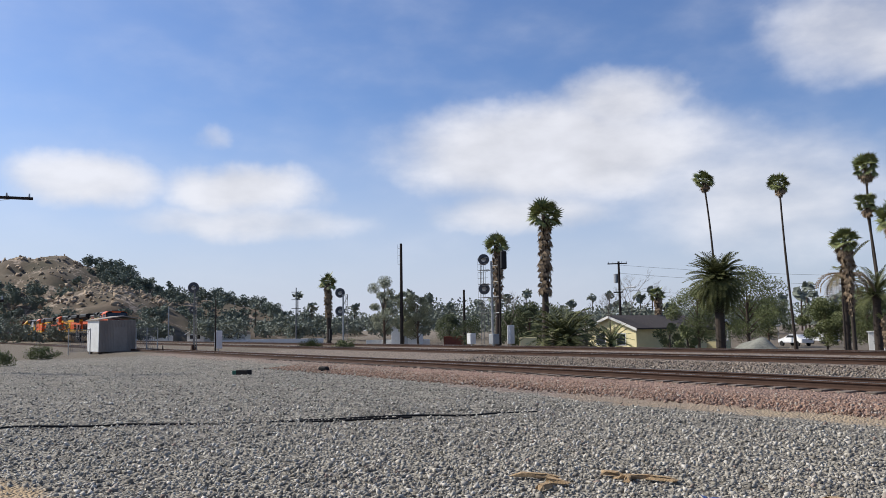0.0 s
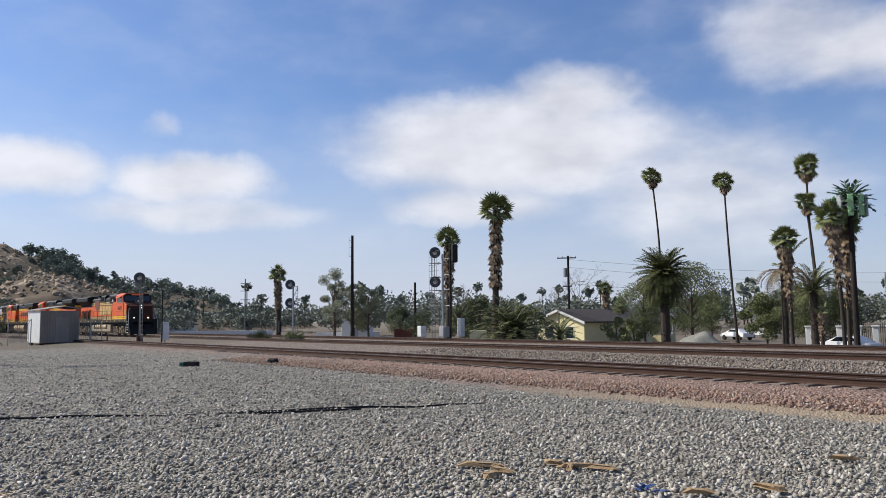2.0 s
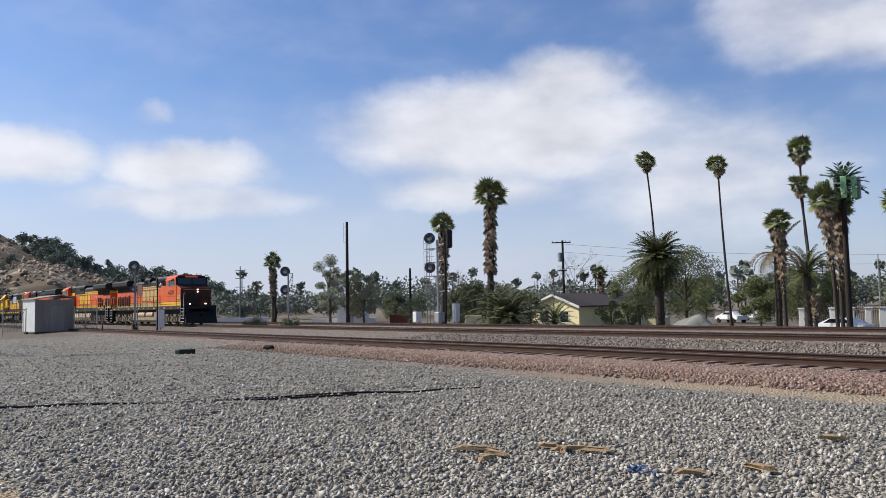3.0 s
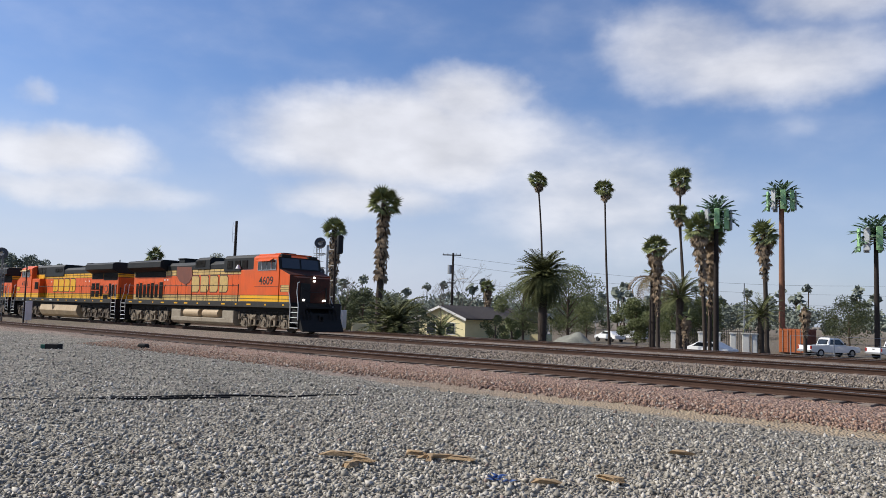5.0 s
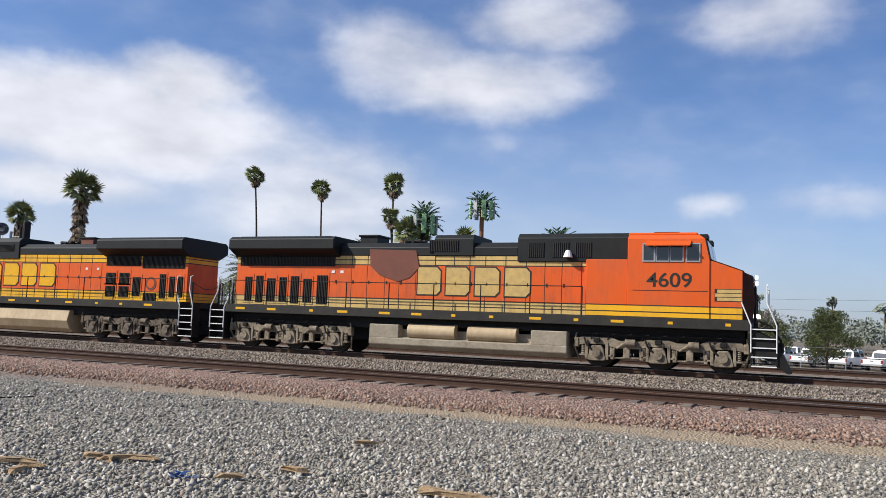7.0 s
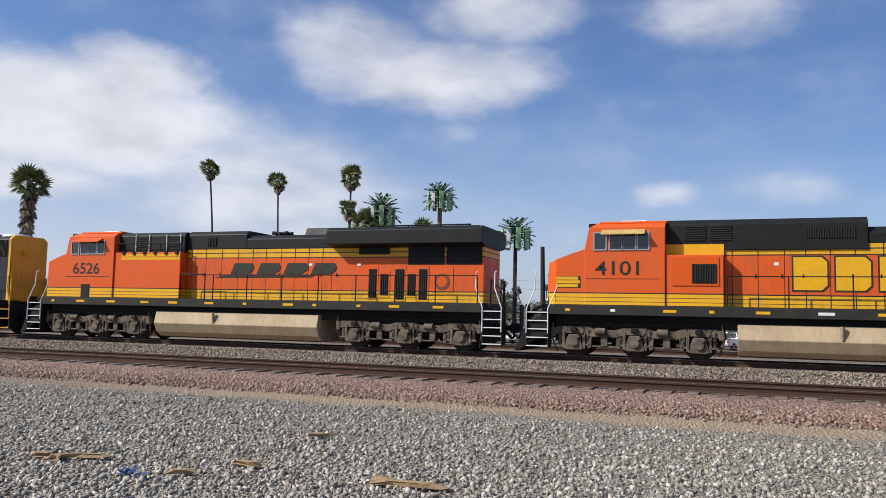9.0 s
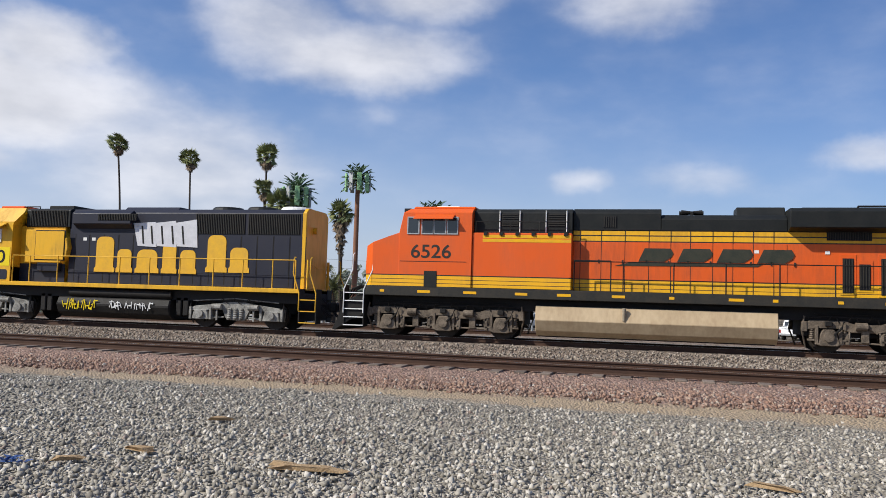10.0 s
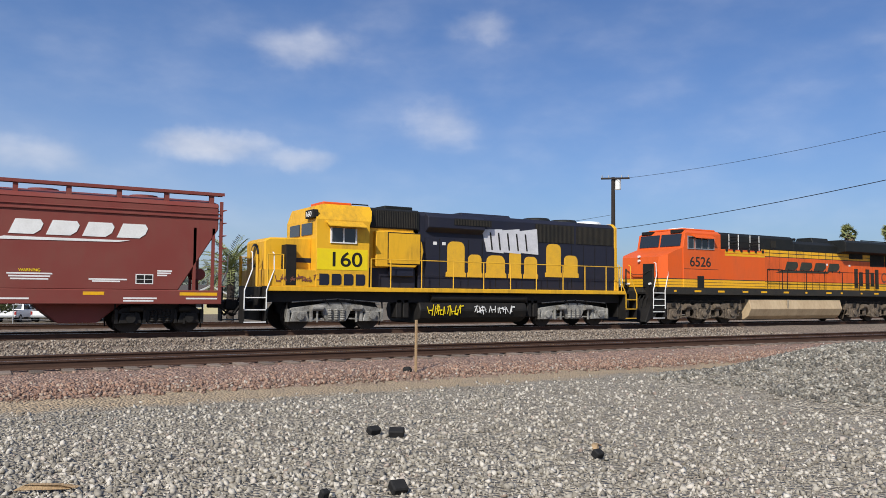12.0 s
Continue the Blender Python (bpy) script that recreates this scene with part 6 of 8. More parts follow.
# ---------------------------------------------------------------- plants


def spot(az, d):
    """A place d metres off, az degrees to the left of +y, seen from where the camera then stands."""
    ox, oy = (1.2, 0.9) if az < -10 else (0.7, -0.13) if az < 13.5 else (0.5, -0.15) if az < 32 else (0.0, 0.0)
    return ox - math.sin(radians(az)) * d, oy + math.cos(radians(az)) * d


def lower(y):
    """The land beyond the tracks lies lower than the yard."""
    return -1.25 * min(1.0, max(0.0, (y - 41.0) / 3.0))


def blade(bm, base, tip, width, droop=0.0, up=Vector((0, 0, 1))):
    """A narrow folded leaf blade from base to tip."""
    d = tip - base
    side = d.cross(up)
    side = side.normalized() * width if side.length > 1e-4 else Vector((width, 0, 0))
    m = base + d * 0.45 + up * (d.length * droop)
    a, b, c, e = bm.verts.new(base), bm.verts.new(m + side), bm.verts.new(m - side), bm.verts.new(tip)
    k = bm.verts.new(m + up * width * 0.5)
    bm.faces.new((a, b, k))
    bm.faces.new((a, k, c))
    bm.faces.new((b, e, k))
    bm.faces.new((k, e, c))


def fan_leaf(bm, hub, way, length, rnd, droop, blades=9, spread=1.15):
    way = way.normalized()
    stem_end = hub + way * length * 0.5 + Vector((0, 0, -droop * length * 0.15))
    tube(bm, [hub, stem_end], 0.025, 3, caps=False)
    side = way.cross(Vector((0, 0, 1)))
    side = side.normalized() if side.length > 0.1 else Vector((1, 0, 0))
    side = Matrix.Rotation(rnd.uniform(-1.1, 1.1), 3, way) @ side
    up = side.cross(way).normalized()
    for i in range(blades):
        a = (i / (blades - 1) - 0.5) * 2 * spread
        d = way * math.cos(a) + side * math.sin(a) + up * 0.1
        d.z -= droop * 0.7
        blade(bm, stem_end, stem_end + d.normalized() * length * 0.62 * rnd.uniform(0.85, 1.1), length * 0.07, 0.05, up)


def trunk_points(rnd, top, lean, n=8):
    bx, by = rnd.uniform(-0.5, 0.5) * lean, rnd.uniform(-0.5, 0.5) * lean
    return [(lean * (i / n) ** 1.6 + bx * math.sin(math.pi * i / n), by * math.sin(math.pi * i / n), top * i / n) for i in range(n + 1)]


def fan_palm(x, y, height, r0, r1, crown, skirt, lean=0.0, seed=0, leaves=46, label="", dry=0.0, group="fan palms"):
    """A fan palm: ringed trunk, round crown of fan leaves, hanging skirt of dead ones."""
    rnd = random.Random(seed)
    height -= lower(y)
    crown *= 0.88
    r0, r1 = (r0 * 0.72, r1 * 0.78) if r0 > 0.31 else (r0 * 0.58, r1 * 0.7)
    leaves = int(leaves * 0.95)
    p = root("fan_palm", x, y, lower(y), 0, label or "tall fan palm with a ringed brown trunk", "palm tree", group)
    top = height - crown * 0.98
    pts = trunk_points(rnd, top, lean, 14)
    bm = B()
    n = 10
    rings = []
    for i, q in enumerate(pts):
        k = r0 + (r1 - r0) * min(1.0, (i / 14) ** 0.7)
        k *= 1.0 + (0.5 if i == 0 else 0.0) + rnd.uniform(-0.08, 0.08)
        rings.append([bm.verts.new((q[0] + math.cos(2 * math.pi * j / n) * k, q[1] + math.sin(2 * math.pi * j / n) * k, q[2])) for j in range(n)])
    for a, b in zip(rings, rings[1:]):
        for j in range(n):
            bm.faces.new((a[j], a[(j + 1) % n], b[(j + 1) % n], b[j]))
    part("trunk", bm, "trunk", p, smooth=True)
    hub = Vector(pts[-1])
    bm = B()
    for i in range(leaves):
        el = math.asin(max(-0.85, min(1.0, 1.0 - 1.62 * (i + 0.5) / leaves)))
        az = i * 2.39996 + rnd.uniform(-0.2, 0.2)
        d = Vector((math.cos(az) * math.cos(el), math.sin(az) * math.cos(el), math.sin(el)))
        fan_leaf(bm, hub + Vector((0, 0, rnd.uniform(-0.2, 0.1) * crown)), d, crown * rnd.uniform(0.66, 1.12), rnd, 0.6 if el < -0.1 else 0.3 if el < 0.4 else 0.08)
    part("crown", bm, "palm", p)
    if skirt > 0:
        bm = B()
        shaggy = r0 > 0.25 and skirt > 3.3
        m = int(26 * skirt / max(crown, 0.6)) + 26
        for i in range(m):
            f = ((i + rnd.random()) / m) ** (1.0 if shaggy else 1.5)
            z = hub.z - 0.1 * crown - f * skirt
            k = min(1.0, max(0.0, z / max(top, 0.1)))
            q = pts[min(13, int(k * 14))]
            az = i * 2.39996
            w = crown * (0.30 if shaggy else 0.42 - 0.26 * f) * rnd.uniform(0.7, 1.2)
            base = Vector((q[0] + math.cos(az) * r1, q[1] + math.sin(az) * r1, z))
            k2 = rnd.uniform(0.08, 0.3) if shaggy else rnd.uniform(0.15, 0.6) * (1.0 - 0.6 * f)
            d = Vector((math.cos(az) * k2, math.sin(az) * k2, -1.0)).normalized()
            fan_leaf(bm, base, d, w * 2.1, rnd, 0.25, 6, 0.7)
        part("dead_fronds", bm, "skirt", p, "hanging skirt of dry brown fronds")
    return p


def feather_leaf(bm, hub, az, el, length, rnd, sag):
    pts = [Vector(hub)]
    n = 8
    for i in range(n):
        e = el - sag * (i / n) ** 1.3
        pts.append(pts[-1] + Vector((math.cos(az) * math.cos(e), math.sin(az) * math.cos(e), math.sin(e))) * length / n)
    tube(bm, pts, 0.03, 3, 0.008, caps=False)
    side = Vector((-math.sin(az), math.cos(az), 0))
    for i in range(1, n + 1):
        for k in (0.0, 0.5):
            if i == n and k:
                continue
            q = pts[i] if i == n else pts[i] + (pts[i + 1] - pts[i]) * k
            along = (pts[i] - pts[i - 1]).normalized()
            w = length * 0.20 * (1.0 - 0.6 * abs(i / n - 0.45))
            for s in (-1, 1):
                d = (side * s + along * 0.75 + Vector((0, 0, rnd.uniform(-0.15, 0.3)))).normalized()
                blade(bm, q, q + d * w * rnd.uniform(0.85, 1.1), length * 0.024, 0.0)


def date_palm(x, y, trunk_h, r, length, leaves, seed, label, mat="date", droop=1.1, spread=1.0, dry=0):
    rnd = random.Random(seed)
    trunk_h -= lower(y) if trunk_h > 1 else 0.6 * lower(y)
    p = root("date_palm", x, y, lower(y), 0, label, "palm tree")
    if trunk_h > 0.2:
        bm = B()
        tube(bm, [(0, 0, 0), (0, 0, trunk_h * 0.5), (0.03, 0, trunk_h * 0.9), (0, 0, trunk_h)], r, 12, r * 0.9)
        for i in range(int(trunk_h * 14)):
            z, a = trunk_h * (0.1 + 0.9 * rnd.random()), rnd.uniform(0, 6.28)
            blade(bm, Vector((math.cos(a) * r * 0.9, math.sin(a) * r * 0.9, z)), Vector((math.cos(a) * (r + 0.13), math.sin(a) * (r + 0.13), z + 0.18)), 0.07)
        part("trunk", bm, "trunk", p)
    bm = B()
    for i in range(leaves):
        f = (i + 0.5) / leaves
        el = 1.45 - spread * 1.9 * f
        feather_leaf(bm, (0, 0, trunk_h), i * 2.39996 + rnd.uniform(-0.15, 0.15), el, length * rnd.uniform(0.88, 1.08), rnd, droop * (0.55 + 0.5 * rnd.random()))
    part("crown", bm, mat, p, "arching feather fronds")
    if dry:
        bm = B()
        for i in range(dry):
            feather_leaf(bm, (0, 0, trunk_h), i * 2.39996, rnd.uniform(-0.3, 0.3), length * rnd.uniform(0.7, 0.95), rnd, 1.7)
        part("dead_fronds", bm, "skirt", p, "drooping dry brown fronds")
    return p


def leaves_into(bm, centre, rad, count, size, rnd):
    """Small bent leaf sprays scattered through a lumpy volume."""
    for _ in range(count):
        v = Vector((rnd.gauss(0, 1), rnd.gauss(0, 1), rnd.gauss(0, 1)))
        v = v.normalized() * (rnd.random() ** 0.45)
        q = Vector((centre[0] + v.x * rad[0], centre[1] + v.y * rad[1], centre[2] + v.z * rad[2]))
        d = Vector((rnd.gauss(0, 1), rnd.gauss(0, 1), rnd.gauss(0, 0.8))).normalized()
        u = d.orthogonal().normalized()
        s = size * rnd.uniform(0.6, 1.3)
        a, b, c, e = (bm.verts.new(q + d * s), bm.verts.new(q + u * s * 0.55), bm.verts.new(q - d * s), bm.verts.new(q - u * s * 0.55 + d.cross(u) * s * 0.3))
        bm.faces.new((a, b, c))
        bm.faces.new((a, c, e))


def tree(x, y, height, width, seed, mat="leaf", label="", clumps=14, count=150, size=0.16, low=0.25, thin=1.0, name="tree", category="tree", group=""):
    rnd = random.Random(seed)
    height -= lower(y)
    p = root(name, x, y, lower(y), rnd.uniform(0, 360), label or "leafy green tree with an uneven crown", category, group)
    bm = B()
    h = height
    tube(bm, [(0, 0, 0), (0.1, 0.05, h * 0.25), (0.0, 0.1, h * 0.5), (0.05, 0, h * 0.78)], max(0.08, h * 0.022), 8, 0.04)
    centres = []
    for i in range(clumps):
        f = (i + 0.5) / clumps
        z = h * (low + (0.93 - low) * f)
        k = math.sin(math.pi * min(1.0, 0.18 + 0.78 * f)) ** 0.7
        a = i * 2.39996 + rnd.uniform(-0.4, 0.4)
        r = width * 0.5 * k * rnd.uniform(0.35, 0.85)
        c = (math.cos(a) * r, math.sin(a) * r, z)
        centres.append(c)
        tube(bm, [(0.03, 0.03, z * 0.62), (c[0] * 0.5, c[1] * 0.5, z * 0.85), c], max(0.03, h * 0.008), 5, 0.012, caps=False)
    part("trunk", bm, "bark", p)
    bm = B()
    for c in centres:
        q = width * 0.5 * rnd.uniform(0.26, 0.46) * thin
        leaves_into(bm, c, (q, q, q * rnd.uniform(0.6, 0.95)), int(count * rnd.uniform(0.7, 1.3)), size, rnd)
    part("crown", bm, mat, p)
    return p


def bare_tree(x, y, height, seed):
    rnd = random.Random(seed)
    height -= lower(y)
    p = root("bare_tree", x, y, lower(y), 0, "leafless pale tree with fine branching twigs", "tree")
    bm = B()

    def grow(a, d, length, r, depth):
        b = a + d * length
        tube(bm, [a, a + d * length * 0.5 + Vector((rnd.uniform(-0.05, 0.05), 0, 0)) * length, b], r, 4, r * 0.6, caps=False)
        if depth:
            for _ in range(3):
                e = (d + Vector((rnd.gauss(0, 0.5), rnd.gauss(0, 0.5), rnd.gauss(0.1, 0.35)))).normalized()
                grow(b, e, length * rnd.uniform(0.55, 0.8), r * 0.6, depth - 1)
    grow(Vector((0, 0, 0)), Vector((0.1, 0, 1)).normalized(), height * 0.36, 0.09, 5)
    part("branchwork", bm, "twig", p)
    return p


def tower_palm(x, y, height, trunk_mat, seed, label, k_size=1.0, r=0.34):
    """A phone mast dressed as a palm."""
    rnd = random.Random(seed)
    height -= lower(y)
    p = root("antenna_palm", x, y, lower(y), 0, label, "antenna mast", "masts dressed as palms")
    part("trunk", tube(B(), [(0, 0, 0), (0, 0, height * 0.5), (0, 0, height - 1.6)], r, 14, r * 0.75), trunk_mat, p, "straight cladded mast")
    bm = B()
    for i in range(34):
        f = i / 34
        el = 1.5 - 1.9 * f
        a = i * 2.39996
        z0 = height - 1.6
        pts = [Vector((0, 0, z0))]
        ln = 2.3 * k_size * rnd.uniform(0.85, 1.1)
        for k in range(5):
            e = el - 0.8 * k / 5
            pts.append(pts[-1] + Vector((math.cos(a) * math.cos(e), math.sin(a) * math.cos(e), math.sin(e))) * ln / 5)
        side = Vector((-math.sin(a), math.cos(a), 0))
        for k in range(1, 6):
            for s in (-1, 1):
                d = (side * s * 0.75 + (pts[k] - pts[k - 1]).normalized()).normalized()
                blade(bm, pts[k - 1], pts[k - 1] + d * 0.75 * k_size, 0.17 * k_size)
        tube(bm, pts, 0.035, 4, 0.015)
    part("fronds", bm, "mono_frond", p, "stiff plastic fronds")
    for i in range(9):
        a = i * 2 * math.pi / 9 + 0.3
        q = p.matrix_basis.translation
        bm = box(B(), -0.26 * k_size, 0.26 * k_size, -0.08, 0.08, -1.05 * k_size, 1.05 * k_size, 0.03)
        bmesh.ops.transform(bm, matrix=pose(math.cos(a) * 1.45 * k_size, math.sin(a) * 1.45 * k_size, height - 1.9, 0, 0, math.degrees(a) + 90), verts=bm.verts)
        part("antenna_panel", bm, "mono_green" if i % 3 else "steel", p, "green panel antenna")
    part("antenna_ring", tube(B(), [(math.cos(k * 0.5236) * 1.36 * k_size, math.sin(k * 0.5236) * 1.36 * k_size, height - 1.9) for k in range(13)], 0.04, 5), "steel", p)
    return p


def plant_all():
    fp = fan_palm
    # beside the signals, with shaggy trunks
    x, y = spot(47.75, 70)
    fp(x, y, 12.9, 0.42, 0.36, 1.75, 6.0, 0.3, 1, 52, "fan palm with a shaggy trunk of dead fronds")
    x, y = spot(51.15, 72)
    fp(x, y, 10.2, 0.40, 0.32, 1.35, 4.2, 0.15, 2, 46, "fan palm with a shaggy trunk behind the signal mast")
    x, y = spot(63.1, 87)
    fp(x, y, 7.9, 0.36, 0.30, 1.15, 3.4, -0.3, 3, 40, "short fan palm with a shaggy trunk")
    # slender tall ones
    x, y = spot(36.3, 110)
    fp(x, y, 22.2, 0.30, 0.16, 1.55, 1.3, -0.8, 4, 40, "very tall slender fan palm")
    x, y = spot(31.6, 93)
    fp(x, y, 18.0, 0.26, 0.13, 1.35, 1.2, -0.9, 5, 40, "very tall slender fan palm")
    x, y = spot(26.35, 95)
    fp(x, y, 19.6, 0.28, 0.15, 1.6, 1.6, -1.1, 6, 46, "very tall slender fan palm with dry fronds")
    x, y = spot(26.7, 92)
    fp(x, y, 14.9, 0.28, 0.16, 1.35, 1.1, -0.7, 7, 44, "tall slender fan palm")
    # clump by the gate
    x, y = spot(25.3, 60)
    fp(x, y, 9.6, 0.24, 0.2, 1.25, 4.6, -0.5, 8, 44, "fan palm with a full skirt of dry fronds")
    x, y = spot(25.0, 62)
    fp(x, y, 9.2, 0.26, 0.2, 1.2, 5.6, 0.2, 9, 40, "fan palm with a long skirt of dry fronds")
    x, y = spot(21.4, 87)
    fp(x, y, 12.4, 0.34, 0.28, 1.75, 4.2, -0.3, 10, 50, "fan palm with a thick skirt of dry fronds")
    x, y = spot(28.35, 53)
    fp(x, y, 7.3, 0.2, 0.17, 0.95, 4.2, -0.25, 11, 44, "young fan palm with a dry skirt")
    x, y = spot(40.0, 95)
    fp(x, y, 6.2, 0.4, 0.34, 1.1, 3.6, 0.0, 12, 30, "short fan palm thick with dry fronds")
    x, y = spot(26.6, 55)
    fp(x, y, 2.6, 0.2, 0.18, 0.6, 1.8, 0.1, 13, 8, "dead palm stump hung with dry fronds")
    x, y = spot(19.1, 80)
    fp(x, y, 4.2, 0.3, 0.26, 0.9, 2.6, 0.0, 14, 8, "dying palm hung with dry fronds")
    for az, d, h, s in ((-58.3, 95, 9.6, 15), (-60.7, 92, 9.4, 16)):
        x, y = spot(az, d)
        fp(x, y, h, 0.22, 0.15, 1.1, 0.8, 0.2, s, 36, "slender fan palm beyond the tracks")
    # feather palms
    x, y = spot(36.0, 66)
    date_palm(x, y, 5.0, 0.36, 2.45, 210, 21, "broad date palm with a dense round crown", spread=1.45, droop=1.25)
    x, y = spot(26.95, 66)
    date_palm(x, y, 3.6, 0.3, 2.4, 44, 22, "date palm with arching grey-green fronds")
    x, y = spot(46.5, 60)
    date_palm(x, y, 0.6, 0.3, 3.1, 80, 23, "low bushy palm spreading from the ground", droop=1.5, dry=10)
    x, y = spot(43.2, 60)
    date_palm(x, y, 0.8, 0.2, 1.8, 34, 24, "small yellow-green garden palm", mat="palm")
    x, y = spot(28.75, 56)
    date_palm(x, y, 4.6, 0.2, 2.3, 3, 25, "dead palm with drooping brown fronds", dry=24)
    x, y = spot(-16.6, 52)
    date_palm(x, y, 3.2, 0.25, 2.3, 36, 26, "date palm behind the tracks", mat="palm")
    x, y = spot(21.8, 70)
    date_palm(x, y, 2.4, 0.28, 2.0, 34, 27, "low date palm beyond the lot")
    # masts
    x, y = spot(20.47, 95)
    tower_palm(x, y, 17.2, "mono_trunk", 31, "brown phone mast dressed as a palm with green panels")
    x, y = spot(14.98, 90)
    tower_palm(x, y, 12.3, "wood", 32, "dark phone mast dressed as a palm with green panels", 1.1, 0.26)
    x, y = spot(24.6, 61)
    tower_palm(x, y, 11.0, "wood", 33, "phone mast dressed as a palm among real ones", 0.7, 0.2)
    # trees
    for az, d, h, w, m, s, lab in (
        (59.2, 112, 9.4, 6.0, "leaf_pale", 41, "tall grey-green tree with a thin crown"), (56.8, 115, 6.8, 6.0, "leaf_pale", 42, "rounded grey-green tree beyond the line"),
        (57.9, 118, 7.6, 5.0, "leaf_pale", 43, "thin grey-green tree beside the pole"), (34.2, 78, 6.8, 7.0, "leaf", 44, "dense green tree behind a palm"), (37.4, 80, 5.8, 6.4, "leaf", 45, "dense green tree behind a palm"),
        (29.8, 84, 3.8, 5.0, "leaf", 46, "low spreading olive-green tree"), (27.4, 82, 4.6, 5.4, "leaf", 47, "low spreading olive-green tree"), (25.2, 84, 4.2, 4.8, "leaf", 48, "low olive-green tree beyond the lot"),
        (48.9, 82, 4.2, 4.6, "leaf_dark", 49, "dark rounded tree beyond the line"), (53.0, 100, 3.0, 4.6, "leaf_dark", 50, "dark rounded tree beyond the line"), (54.6, 128, 4.0, 5.4, "leaf_dark", 51, "dark rounded tree beyond the line"), (50.0, 95, 3.6, 5.0, "leaf_dark", 52, "dark rounded tree beyond the line"),
        (39.3, 62, 1.9, 2.4, "leaf_dark", 53, "dark rounded shrub before the house"), (38.2, 64, 1.7, 2.0, "leaf", 54, "green garden shrub beside the house"), (45.0, 72, 3.0, 3.4, "leaf_dark", 55, "dark tree beside the house"), 
        (-24.5, 75, 4.6, 5.4, "leaf", 57, "green tree beyond the tracks"), (-40.0, 82, 5.0, 5.4, "leaf", 58, "green tree beyond the tracks"), (-46.5, 70, 4.8, 3.2, "leaf_dark", 59, "slim dark tree beyond the tracks"), (33.0, 105, 5.0, 7.0, "leaf_dark", 60, "dark rounded tree in the distance"),
        (16.5, 120, 5.6, 8.0, "leaf_dark", 61, "dark rounded tree in the distance"), (10.5, 125, 5.0, 8.0, "leaf_dark", 62, "dark rounded tree in the distance"), (1.5, 72, 3.8, 4.4, "leaf", 63, "green tree beyond the parked trucks"), (-2.5, 74, 4.2, 5.0, "leaf", 64, "green tree beyond the parked trucks"),
    ):
        x, y = spot(az, d)
        tree(x, y, h, w, s, m, lab, clumps=14 if h > 3 else 8, count=(760 if m == "leaf" else 560) if h > 3 else 260, size=0.045 + d * 0.0005, thin=0.8 if m == "leaf_pale" else 1.05)
    for az, d, h, s in ((41.9, 100, 7.2, 71), (43.4, 84, 5.4, 72), (50.4, 90, 6.0, 73), (2.2, 66, 4.0, 74)):
        x, y = spot(az, d)
        bare_tree(x, y, h, s)
    for az, d, s in ((84.0, 50, 81), (81.5, 62, 82), (86.0, 58, 83), (64.3, 70, 84), (62.0, 66, 85)):
        x, y = spot(az, d)
        tree(x, y, 0.75, 2.4, s, "leaf", "low dusty green weed bush", clumps=10, count=260, size=0.05, low=0.1, name="bush", category="bush", group="weed bushes")


def far_woods():
    """The distant line of trees and small palms along the horizon, as one mass."""
    rnd = random.Random(3)
    bm = B()
    trunks = B()
    for i in range(330):
        az = rnd.uniform(-75, 92)
        d = rnd.uniform(150, 260)
        x, y = spot(az, d)
        tall = 0.8 if az > 62 else 1.0
        h = d * (0.022 + 0.014 * rnd.random() + 0.012 * max(0.0, math.sin(az * 0.21) * math.sin(az * 0.083 + 1))) * tall
        w = h * rnd.uniform(0.8, 1.6)
        for _ in range(7):
            c = (x + rnd.uniform(-w, w) * 0.5, y + rnd.uniform(-w, w) * 0.5, h * rnd.uniform(0.25, 0.85))
            leaves_into(bm, c, (w * 0.36, w * 0.36, h * 0.26), 84, d * 0.0019, rnd)
    # the haze over these trees is only in their leaf colour
    tagged(link("far_woods", bm, "leaf_far"), "line of distant trees along the horizon, haze put into the leaf colour", "woods", kind="stuff")
    bm = B()
    for i in range(110):
        az = rnd.uniform(-70, 72) if i > 25 else rnd.uniform(8, 34)
        d = rnd.uniform(190, 300)
        x, y = spot(az, d)
        h = d * rnd.uniform(0.028, 0.050)
        tube(trunks, [(x, y, 0), (x + rnd.uniform(-0.6, 0.6), y, h)], 0.22, 4, 0.16, caps=False)
        leaves_into(bm, (x, y, h), (1.5, 1.5, 1.3), 34, 0.85, rnd)
    tagged(link("far_palms", bm, "leaf_far"), "crowns of distant palms, haze put into the leaf colour", "woods", kind="stuff")
    tagged(link("far_palm_trunks", trunks, "bark"), "thin trunks of distant palms", "woods", kind="stuff")


